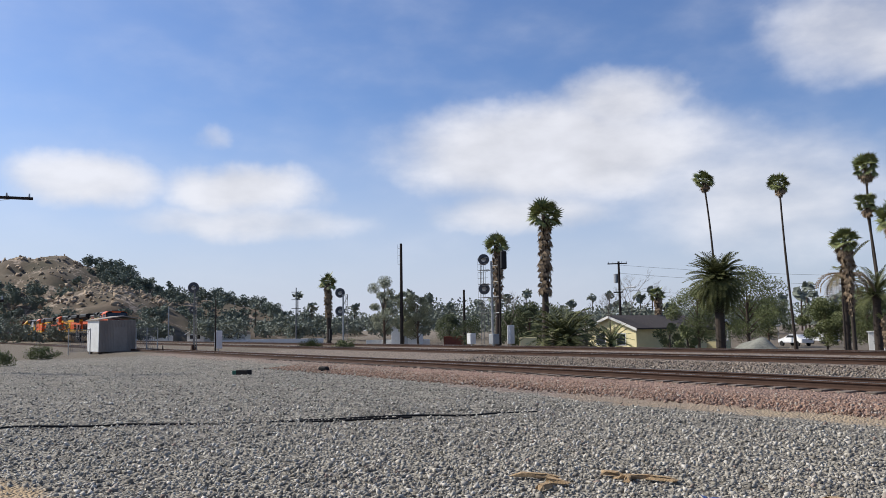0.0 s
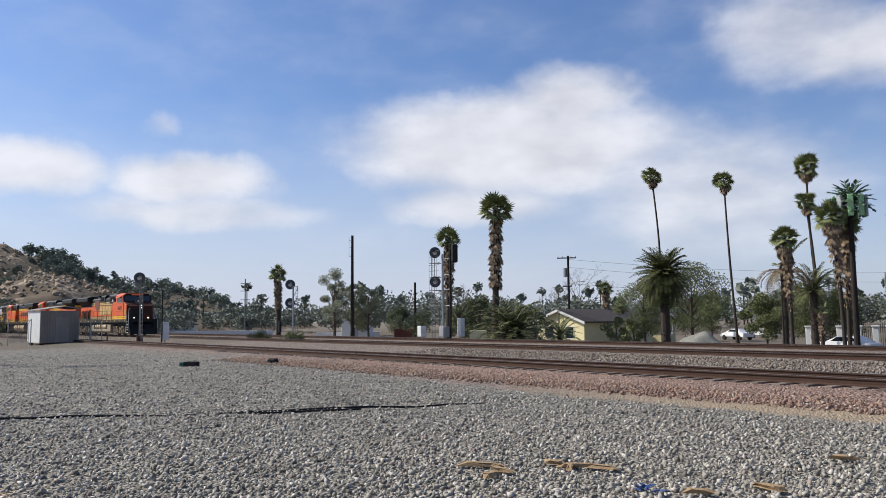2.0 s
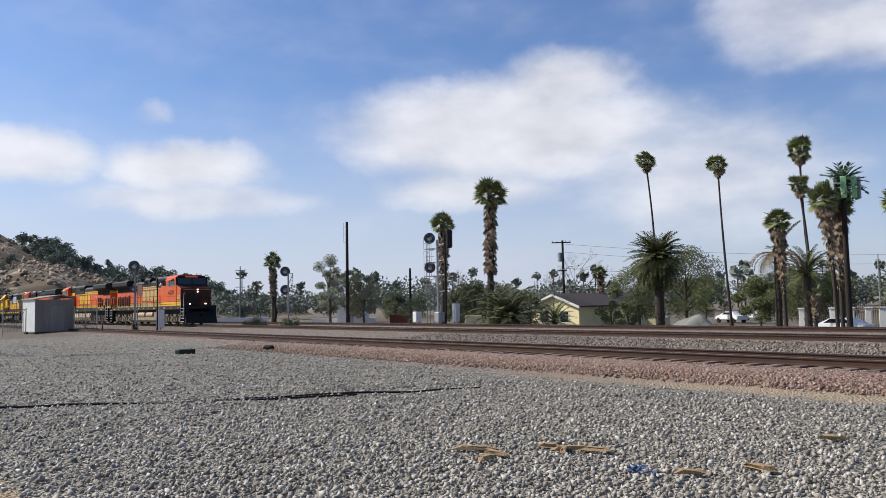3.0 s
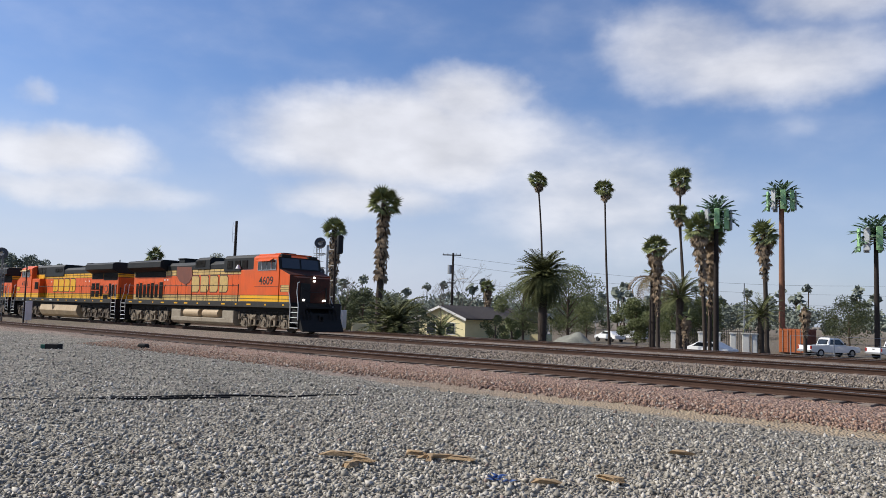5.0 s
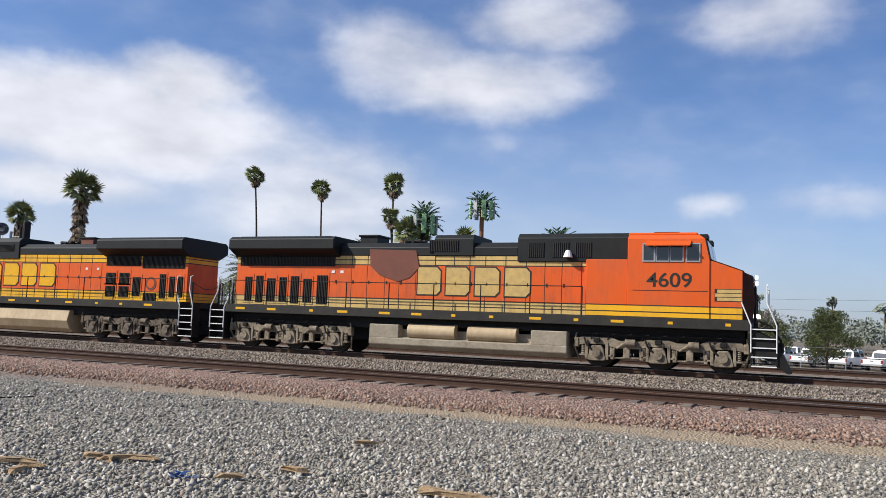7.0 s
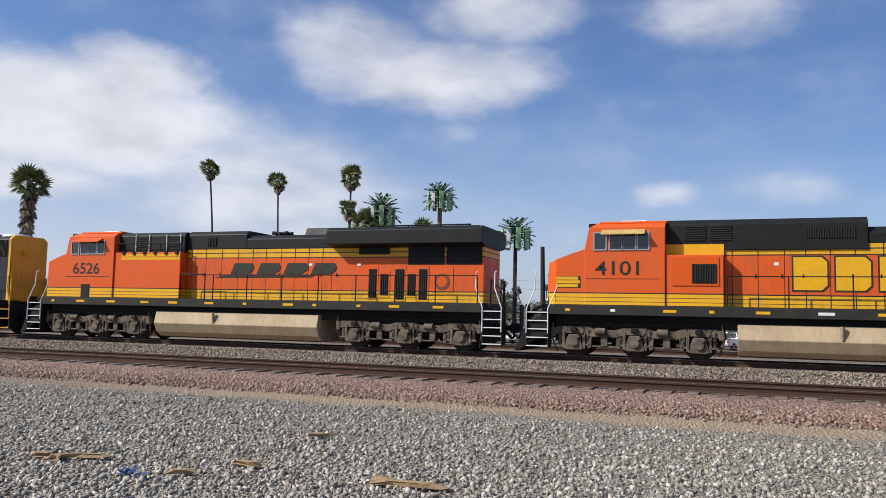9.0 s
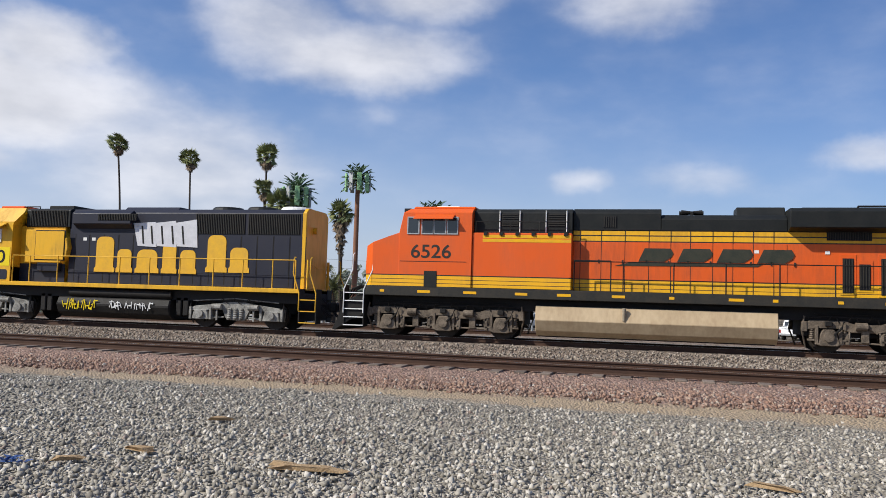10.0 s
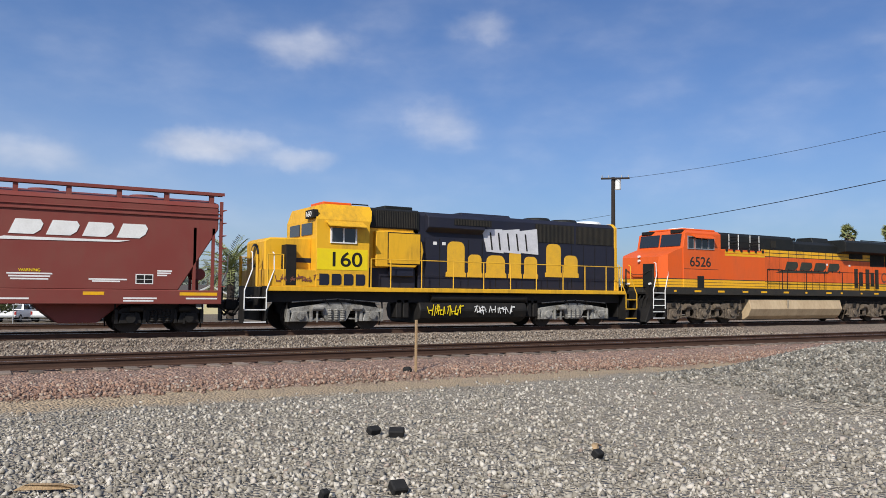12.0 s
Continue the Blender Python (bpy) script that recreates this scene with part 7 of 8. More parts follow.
def make_hills():
    """Two rocky hills beyond the far end of the line, with boulders and trees on them."""
    rnd = random.Random(9)

    def hill(name, cx, cy, rx, ry, h, seed, label):
        bm = B()
        n = 56
        vs = []
        for i in range(n + 1):
            for j in range(n + 1):
                u, v = i / n * 2 - 1, j / n * 2 - 1
                r = math.sqrt(u * u + v * v)
                k = max(0.0, 1 - r ** 1.7) ** 1.35
                q = Vector((cx + u * rx, cy + v * ry, 0))
                z = h * k * (0.98 + 0.12 * noise.noise(q * 0.03 + Vector((seed, 0, 0)))) + h * 0.11 * noise.noise(q * 0.06) * min(1, k * 4) + h * 0.05 * noise.noise(q * 0.17) * min(1, k * 5)
                vs.append(bm.verts.new((q.x, q.y, max(z, -2.0) if k > 0 else -2.0)))
        for i in range(n):
            for j in range(n):
                a = i * (n + 1) + j
                bm.faces.new((vs[a], vs[a + 1], vs[a + n + 2], vs[a + n + 1]))
        top = {(round(v.co.x, 1), round(v.co.y, 1)): v.co.z for v in bm.verts}
        pts = [v.co.copy() for v in bm.verts if v.co.z > h * 0.12]
        tagged(link(name, bm, "hill", True), label, "hill", kind="structure")
        return pts
    ax, ay = spot(81.3, 430)
    tall = hill("hill_1", ax, ay, 130, 82, 38.5, 1.0, "rocky scrub-covered hill in the distance")
    bx, by = spot(77.9, 330)
    low = hill("hill_2", bx, by, 55, 42, 21.0, 4.0, "lower rocky hill with pale boulders")
    rx, ry = spot(75.0, 400)
    ridge = hill("hill_3", rx, ry, 110, 95, 18.5, 7.0, "low wooded ridge behind the houses")
    # boulders
    prng = np.random.default_rng(5)
    src = np.array([tuple(p) for p in tall if p.z > 12] * 2 + [tuple(p) for p in low if p.z > 12])

    def on_hill(n):
        i = prng.integers(0, len(src), n)
        q = src[i] + prng.normal(0, 1.6, (n, 3)) * (1, 1, 0.15)
        return q[:, 0], q[:, 1], q[:, 2]
    ob = stone_field("boulders", 2600, on_hill, lambda n, y: prng.uniform(0.4, 1.1, n) * prng.uniform(0.5, 1.7, n), M["rock"], "pale granite boulders scattered over the hills", prng, -0.35)
    ob["category"] = "boulders"
    # trees on the slopes
    bm = B()
    pool = [p for p in tall if 7 < p.z < 33 and p.y > ay + 14 and p.x > ax - 40] * 4 + [p for p in tall if 4 < p.z < 17 and p.x > ax] * 3 + [p for p in ridge if p.z > 4] * 2 + [p for p in low if p.z < 7] + [p for p in tall if p.x > ax - 20 and p.z < 22]
    for i in range(620):
        p = rnd.choice(pool)
        h = rnd.uniform(3, 7)
        for _ in range(5):
            c = (p.x + rnd.uniform(-2, 2), p.y + rnd.uniform(-2, 2), p.z + h * rnd.uniform(0.2, 0.9))
            leaves_into(bm, c, (h * 0.32, h * 0.32, h * 0.28), 52, 0.46, rnd)
    # trees that stand out on the skyline: azimuth, height of the top, breadth, depth of the crown
    for az, el, w, deep in ((78.9, 4.25, 4.5, 9), (78.2, 4.6, 3.6, 8), (77.5, 4.2, 4.5, 9), (76.7, 4.55, 5.6, 3), (77.0, 4.1, 4.5, 9), (76.1, 3.75, 4.0, 9), (75.2, 3.7, 3.6, 8), (74.6, 3.2, 3.0, 7), (73.9, 3.45, 2.6, 10), (73.2, 2.7, 3.0, 6), (72.6, 2.4, 3.0, 6)):
        px, py = spot(az, 395)
        pz = EYE_Z + 395 * math.tan(radians(el))
        for k in range(8):
            f = k / 8
            leaves_into(bm, (px + rnd.uniform(-1, 1) * w * 0.5, py + rnd.uniform(-1, 1) * w * (0.35 + 0.5 * f), pz - 1.2 - deep * f), (w * 0.5, w * 0.5, 1.4), 100, 0.5, rnd)
        leaves_into(bm, (px, py, pz - deep - 5), (w * 0.8, w * 0.8, 5), 260, 0.6, rnd)
    tagged(link("hill_woods", bm, "leaf_hill"), "dark trees growing on the hillsides, haze put into the leaf colour", "woods", kind="stuff")


# ---------------------------------------------------------------- poles, signals, buildings, cars


def wood_pole(x, y, height, r, label, arms=(), lean=(0, 0), name="utility_pole"):
    z = lower(y)
    p = root(name, x, y, z, 0, label, "pole")
    h = height - z
    part("post", tube(B(), [(0, 0, 0), (lean[0] * 0.5, lean[1] * 0.5, h * 0.5), (lean[0], lean[1], h)], r, 10, r * 0.72), "wood", p)
    for dz, half, rz in arms:
        bm = box(B(), -half, half, -0.06, 0.06, -0.06, 0.06, 0.01)
        bmesh.ops.transform(bm, matrix=pose(lean[0], lean[1] - r - 0.04, h - dz, 0, 0, rz), verts=bm.verts)
        arm = part("crossarm", bm, "wood", p)
        for k in (-0.92, -0.45, 0.45, 0.92):
            q = Matrix.Rotation(radians(rz), 3, "Z") @ Vector((half * k, 0, 0))
            part("insulator", tube(B(), [(lean[0] + q.x, lean[1] - r - 0.04 + q.y, h - dz + 0.06), (lean[0] + q.x, lean[1] - r - 0.04 + q.y, h - dz + 0.22)], 0.045, 8, 0.03), "steel", arm)
    return p


def signal_head(p, x, y, z, r, facing, name="signal_head"):
    """A round black target with a hooded lamp; facing in degrees, 0 looks to -y."""
    bm = B()
    tube(bm, [(0, 0.0, 0), (0, 0.04, 0)], r, 26)
    tube(bm, [(0, 0.04, 0), (0, 0.34, 0)], r * 0.42, 14)
    bmesh.ops.transform(bm, matrix=pose(x, y, z, 0, 0, facing), verts=bm.verts)
    head = part(name, bm, "signal_disc", p, "round dark grey signal target")
    bm = B()
    for a, b, rr in ((-0.02, 0.0, r * 0.42), (-0.03, -0.02, r * 0.3)):
        tube(bm, [(0, a, 0), (0, b, 0)], rr, 14)
    bmesh.ops.transform(bm, matrix=pose(x, y, z, 0, 0, facing), verts=bm.verts)
    part("lens", bm, "white", head)
    bm = B()
    for i in range(9):
        a0, a1 = math.pi * i / 9, math.pi * (i + 1) / 9
        q = [(math.cos(a0) * r * 0.36, math.sin(a0) * r * 0.36), (math.cos(a1) * r * 0.36, math.sin(a1) * r * 0.36)]
        vs = [bm.verts.new((q[0][0], -0.02, q[0][1])), bm.verts.new((q[1][0], -0.02, q[1][1])), bm.verts.new((q[1][0], -0.34, q[1][1])), bm.verts.new((q[0][0], -0.34, q[0][1]))]
        bm.faces.new(vs)
    bmesh.ops.solidify(bm, geom=bm.faces[:], thickness=0.015)
    bmesh.ops.transform(bm, matrix=pose(x, y, z, 0, 0, facing), verts=bm.verts)
    part("hood", bm, "signal", head)
    return head


def ladder(p, x, y, z0, z1, w=0.4, cage=False):
    bm = B()
    for s in (-0.5, 0.5):
        tube(bm, [(x + s * w, y, z0), (x + s * w, y, z1)], 0.025, 5)
    z = z0 + 0.3
    while z < z1:
        tube(bm, [(x - 0.5 * w, y, z), (x + 0.5 * w, y, z)], 0.016, 4)
        z += 0.3
    part("ladder", bm, "old_steel", p)


def signals():
    # low mast at the end of the near track
    x, y = spot(72.2, 62)
    p = root("signal_mast", x, y, 0, 0, "grey signal mast with two round black targets", "railway signal", "railway signals")
    part("mast", tube(B(), [(0, 0, 0), (0, 0, 4.9)], 0.075, 8), "old_steel", p)
    signal_head(p, 0.0, -0.1, 4.95, 0.40, 62)
    signal_head(p, -0.05, -0.1, 3.3, 0.27, 62)
    part("base", prism(B(), [(-0.3, 0.0), (-0.09, 0.75), (0.09, 0.75), (0.3, 0.0)], "y", -0.2, 0.2, 0.02), "rail", p)
    bm = B()
    tube(bm, [(0.0, 0, 4.2), (0.75, 0, 4.2), (0.75, 0, 4.0)], 0.03, 5)
    tube(bm, [(0.0, 0, 2.9), (0.5, 0, 2.9)], 0.03, 5)
    part("bracket", bm, "old_steel", p)
    ladder(p, 0.35, 0, 0.3, 4.2)
    # pair on one mast beyond the main line
    x, y = spot(62.1, 85.7)
    p = root("signal_mast", x, y, 0, 0, "signal mast with two stacked round targets and a ladder", "railway signal", "railway signals")
    part("mast", tube(B(), [(0, 0, 0), (0, 0, 5.4)], 0.09, 8), "steel", p)
    signal_head(p, -0.5, -0.1, 5.6, 0.52, 55)
    signal_head(p, -0.5, -0.1, 3.65, 0.52, 55)
    bm = B()
    tube(bm, [(-0.5, 0, 5.3), (1.0, 0, 5.35), (1.0, 0, 4.8)], 0.04, 5)
    tube(bm, [(0, 0, 4.2), (1.0, 0, 5.2)], 0.03, 5)
    tube(bm, [(-0.5, 0, 3.4), (0, 0, 3.4)], 0.04, 5)
    part("bracket", bm, "old_steel", p)
    ladder(p, 0.8, 0, 0.4, 5.2)
    part("base", box(B(), -0.3, 0.3, -0.3, 0.3, 0, 0.5, 0.03), "wood", p)
    # cabled post group beside it
    for i, dx in enumerate((-0.45, 0.0, 0.45)):
        q = root("relay_post", *spot(63.0, 84.5 + 0.6 * i), 0, 0, "slim relay cabinet on a post", "cabinet", "relay cabinets")
        part("post", tube(B(), [(0, 0, 0), (0, 0, 1.8)], 0.06, 6), "wood", q)
        part("cabinet", box(B(), -0.14, 0.14, -0.12, 0.12, 0.6, 1.75, 0.02), "white" if i == 1 else "signal", q)
    # tall signal with platforms
    x, y = spot(51.75, 60)
    p = root("signal_tower", x, y, 0, 0, "grey signal mast with platforms, ladders and round targets", "railway signal", "railway signals")
    part("mast", tube(B(), [(0.45, 0, 0), (0.45, 0, 6.6)], 0.085, 8), "steel", p)
    part("mast", tube(B(), [(1.35, 0, 0), (1.35, 0, 6.9)], 0.07, 8), "wood", p)
    signal_head(p, -0.15, -0.25, 6.75, 0.42, 48)
    signal_head(p, -0.15, -0.25, 4.55, 0.42, 48)
    bm = box(B(), -0.28, 0.28, -0.22, 0.22, -0.68, 0.68, 0.08)
    bmesh.ops.transform(bm, matrix=pose(2.0, -0.1, 6.55, 0, 0, -35), verts=bm.verts)
    head = part("signal_head", bm, "signal", p, "black boxed signal head turned away")
    for z in (5.95, 4.9, 3.9, 2.75):
        bm = B()
        for yy in (-0.35, 0.35):
            tube(bm, [(-0.75, yy, z), (0.55, yy, z)], 0.02, 4)
        for xx in (-0.75, -0.3, 0.15):
            tube(bm, [(xx, -0.35, z), (xx, 0.35, z)], 0.015, 4)
            tube(bm, [(xx, -0.35, z), (xx, -0.35, z + 0.9)], 0.015, 4)
        tube(bm, [(-0.75, -0.35, z + 0.9), (0.45, -0.35, z + 0.9)], 0.018, 4)
        tube(bm, [(-0.75, -0.35, z + 0.45), (0.45, -0.35, z + 0.45)], 0.014, 4)
        part("platform", bm, "old_steel", p, "railed work platform")
    ladder(p, -0.65, -0.05, 0.3, 6.9, 0.36)
    ladder(p, -0.2, 0.3, 0.3, 3.0, 0.36)
    bm = B()
    for z in (6.2, 5.0, 3.9, 2.7):
        tube(bm, [(0.45, 0, z), (1.35, 0, z + 0.05)], 0.03, 5)
        tube(bm, [(0.45, 0, z - 0.5), (1.0, 0, z - 0.15)], 0.025, 5)
    part("brace", bm, "steel", p)
    # cabinets at its foot
    for az, d, w, h, m, lab in ((50.2, 59.5, 0.2, 1.35, "white", "white relay cabinet on a pole"), (53.0, 60.0, 0.25, 0.8, "white", "small white relay cabinet"), (51.4, 58.8, 0.28, 0.75, "steel", "grey steel cabinet beside the track"), (70.6, 60.5, 0.22, 1.3, "white", "white relay cabinet on a post")):
        x, y = spot(az, d)
        q = root("relay_cabinet", x, y, 0, 0, lab, "cabinet", "relay cabinets")
        part("post", tube(B(), [(0, 0, 0), (0, 0, 0.6)], 0.05, 6), "steel", q)
        part("body", box(B(), -w, w, -w, w, 0.45, 0.45 + h, 0.03), m, q)
        part("door", box(B(), -w * 0.85, w * 0.85, -w - 0.012, -w, 0.52, 0.38 + h), m, q)
    for az, d, h in ((70.8, 60.0, 4.0), (74.2, 66.0, 0.7)):
        x, y = spot(az, d)
        wood_pole(x, y, h, 0.06, "short dark post beside the track", name="post")


def poles():
    x, y = spot(57.98, 110)
    p = wood_pole(x, y, 13.4, 0.24, "tall dark bare pole with a small bracket", lean=(0.05, 0))
    bm = B()
    for z in (11.8, 13.0, 14.0):
        tube(bm, [(0, 0, z), (-0.8, 0, z + 0.05)], 0.03, 4)
    tube(bm, [(-0.8, 0, 11.8), (-0.8, 0, 14.6)], 0.025, 4)
    part("antenna", bm, "steel", p)
    for az, d, h, r, lab in ((53.5, 110, 6.9, 0.2, "short dark wooden pole beyond the line"), (12.95, 46.5, 5.75, 0.17, "dark wooden pole beside the parked trucks"), (5.1, 44.7, 6.5, 0.17, "dark wooden pole beside the parked trucks"), (28.9, 52, 3.0, 0.06, "thin grey post beside the palms")):
        x, y = spot(az, d)
        wood_pole(x, y, h, r, lab, lean=(-0.12 if az < 20 else 0, 0), name="pole")
    x, y = spot(42.55, 90)
    p = wood_pole(x, y, 8.7, 0.17, "utility pole with a crossarm and a street lamp", arms=((0.25, 1.05, 40), (3.4, 0.5, 40)))
    part("transformer", tube(B(), [(-0.45, 0, 7.6), (-0.45, 0, 8.6)], 0.26, 12), "steel", p)
    part("lamp_arm", tube(B(), [(0, 0, 6.4), (0.9, 0, 7.0), (1.9, 0, 7.05)], 0.05, 6), "steel", p)
    part("lamp", box(B(), 1.8, 2.3, -0.1, 0.1, 6.96, 7.08, 0.03), "steel", p)
    x, y = spot(-43.6, 55)
    p = wood_pole(x, y, 9.75, 0.17, "utility pole with a crossarm beyond the tracks", arms=((0.1, 0.95, -42),))
    part("transformer", tube(B(), [(0.25, -0.2, 8.9), (0.25, -0.2, 9.7)], 0.2, 12), "white", p)
    x, y = spot(84.6, 40)
    p = wood_pole(x, y, 8.25, 0.2, "near utility pole with crossarms and cables", arms=((0.55, 1.9, 78), (5.1, 0.9, 78)))
    part("transformer", tube(B(), [(0.3, -0.1, 5.9), (0.3, -0.1, 6.6)], 0.16, 10), "steel", p)
    x, y = spot(7.8, 82)
    q = root("lamp_post", x, y, lower(y), 0, "slim grey lamp post in the lot", "lamp post")
    part("post", tube(B(), [(0, 0, 0), (0, 0, 8.5)], 0.1, 8, 0.06), "steel", q)
    part("lamp", box(B(), -0.5, 0.1, -0.12, 0.12, 8.4, 8.55, 0.03), "steel", q)
    x, y = spot(22.8, 75)
    q = root("lamp_post", x, y, lower(y), 0, "slim grey lamp post near the gate", "lamp post")
    part("post", tube(B(), [(0, 0, 0), (0, 0, 6.5)], 0.09, 8, 0.05), "steel", q)
    x, y = spot(65.4, 150)
    q = root("lattice_pole", x, y, lower(y), 0, "distant grey wooden pole with short arms", "pole")
    part("post", tube(B(), [(0, 0, 0), (0, 0, 10.8)], 0.15, 8, 0.09), "old_steel", q)
    for z in (7.0, 8.6, 10.0):
        part("arm", tube(B(), [(-0.5, -0.7, z), (0.5, 0.7, z)], 0.06, 5), "old_steel", q)
    x, y = spot(73.9, 140)
    q = root("pole", x, y, lower(y), 0, "thin pale pole in front of the houses", "pole")
    part("post", tube(B(), [(0, 0, 0), (0, 0, 6.0)], 0.1, 8), "steel", q)

    def cable(a, b, sag, r=0.012):
        a, b = Vector(a), Vector(b)
        pts = [a.lerp(b, k / 14) - Vector((0, 0, sag * 4 * (k / 14) * (1 - k / 14))) for k in range(15)]
        tagged(link("cable", tube(B(), pts, r, 4), "signal"), "thin dark overhead cable between the poles", "cable", "overhead cables")
    ux, uy = spot(42.55, 90)
    lx, ly = spot(16, 120)
    for z, zb in ((8.3, 7.2), (7.4, 6.0), (5.6, 4.6)):
        cable((ux, uy, z), (lx, ly, zb), 0.9)
    rx, ry = spot(-30, 105)
    cable((lx, ly, 7.2), (rx, ry, 7.5), 1.2)
    cable((lx, ly, 6.0), (rx, ry, 6.2), 1.2)
    vx, vy = spot(-43.6, 55)
    wx, wy = spot(-80, 40)
    cable((vx, vy, 9.6), (wx, wy, 11.5), 0.8)
    ex, ey = spot(-20.5, 80)
    cable((vx, vy, 7.2), (ex, ey, 6.0), 0.5)
    cable((vx, vy, 6.2), (spot(-90, 34)[0], 2.0, 9.0), 0.6, 0.02)
    px, py = spot(84.6, 40)
    for k in (-1.5, -0.7, 0.7, 1.5):
        cable((px + k * 0.2, py + k, 7.8), (px - 60 + k * 0.2, py - 45 + k, 8.4), 0.8)


def shed():
    x, y = spot(77.4, 73)
    p = root("equipment_shed", x, y, 0, 98, "weathered beige corrugated equipment shed with a white end", "shed")
    w, d, h = 1.5, 1.3, 2.75
    part("shed_wall", box(B(), -w, w, -d, d, 0.15, h, 0.02), "corrugated", p)
    for i in range(24):
        u = -w + 0.07 + i * (2 * w - 0.14) / 23
        part("rib", box(B(), u - 0.02, u + 0.02, -d - 0.025, -d, 0.2, h - 0.05), "corrugated", p)
    # the sunlit end's brightness is put into a white wall colour
    part("end_wall", box(B(), -w - 0.03, -w, -d, d, 0.2, h), "white", p, "end wall coloured white for the sun on it")
    part("roof", prism(B(), [(-w - 0.15, h), (-w - 0.15, h + 0.06), (0.4, h + 0.38), (w + 0.15, h + 0.2), (w + 0.15, h + 0.12), (0.4, h + 0.3)], "y", -d - 0.12, d + 0.12), "corrugated", p)
    part("door", box(B(), -0.35, 0.75, -d - 0.04, -d - 0.02, 0.2, 2.2, 0.01), "corrugated", p)
    bm = B()
    for u in (-w + 0.2, 0, w - 0.2):
        for v in (-d + 0.2, d - 0.2):
            box(bm, u - 0.12, u + 0.12, v - 0.12, v + 0.12, 0, 0.16)
    part("footing", bm, "rail", p)
    # chain link fence round it
    x, y = spot(77.4, 71.5)
    f = root("chain_link_fence", x, y, 0, 80, "grey chain-link fence around the shed", "fence")
    bm = B()
    for u0, u1, v in ((-3.2, -1.6, 0.0), (1.9, 3.6, 0.2)):
        n = int((u1 - u0) / 0.16)
        for i in range(n):
            for s in (-1, 1):
                a = u0 + i * 0.16
                tube(bm, [(a, v, 0.2), (a + s * 0.9, v, 2.0)] if u0 <= a + s * 0.9 <= u1 else [(a, v, 0.2), (a, v, 2.0)], 0.014, 3, caps=False)
        tube(bm, [(u0, v, 2.0), (u1, v, 2.0)], 0.025, 5)
    tagged(part("mesh", bm, "old_steel", f), kind="stuff")
    for u, v in ((-3.2, 0), (-1.6, 0), (1.9, 0.2), (2.75, 0.2), (3.6, 0.2)):
        part("fence_post", tube(B(), [(u, v, 0), (u, v, 2.1)], 0.04, 6), "steel", f)


def house(x, y, rz, w, d, h, rise, wall, label, group="", name="house"):
    p = root(name, x, y, lower(y), rz, label, "house", group)
    part("wall", prism(B(), [(-w, 0), (-w, h), (0, h + rise), (w, h), (w, 0)], "y", -d, d), wall, p, "stucco walls and gable")
    for s in (-1, 1):
        bm = B()
        k = 0.45
        q = rise / w
        pts = [(0, h + rise + 0.02), (s * (w + k), h - q * k + 0.02), (s * (w + k), h - q * k + 0.16), (0, h + rise + 0.18)]
        prism(bm, pts, "y", -d - 0.4, d + 0.4)
        part("roof", bm, "roof", p, "grey-brown shingle roof slope")
        bm = B()
        pts = [(0, h + rise - 0.12), (s * (w + k), h - q * k - 0.12), (s * (w + k), h - q * k + 0.13), (0, h + rise + 0.14)]
        prism(bm, pts, "y", -d - 0.45, -d - 0.4)
        part("barge_board", bm, "trim", p)
    for u, z0, z1, ww in ((-w * 0.45, 1.0, 2.1, 0.6), (w * 0.4, 1.0, 2.1, 0.55)):
        win = part("window", box(B(), u - ww - 0.08, u + ww + 0.08, -d - 0.04, -d + 0.01, z0 - 0.08, z1 + 0.08), "trim", p)
        part("pane", box(B(), u - ww, u + ww, -d - 0.055, -d - 0.02, z0, z1), "glass", win)
    return p


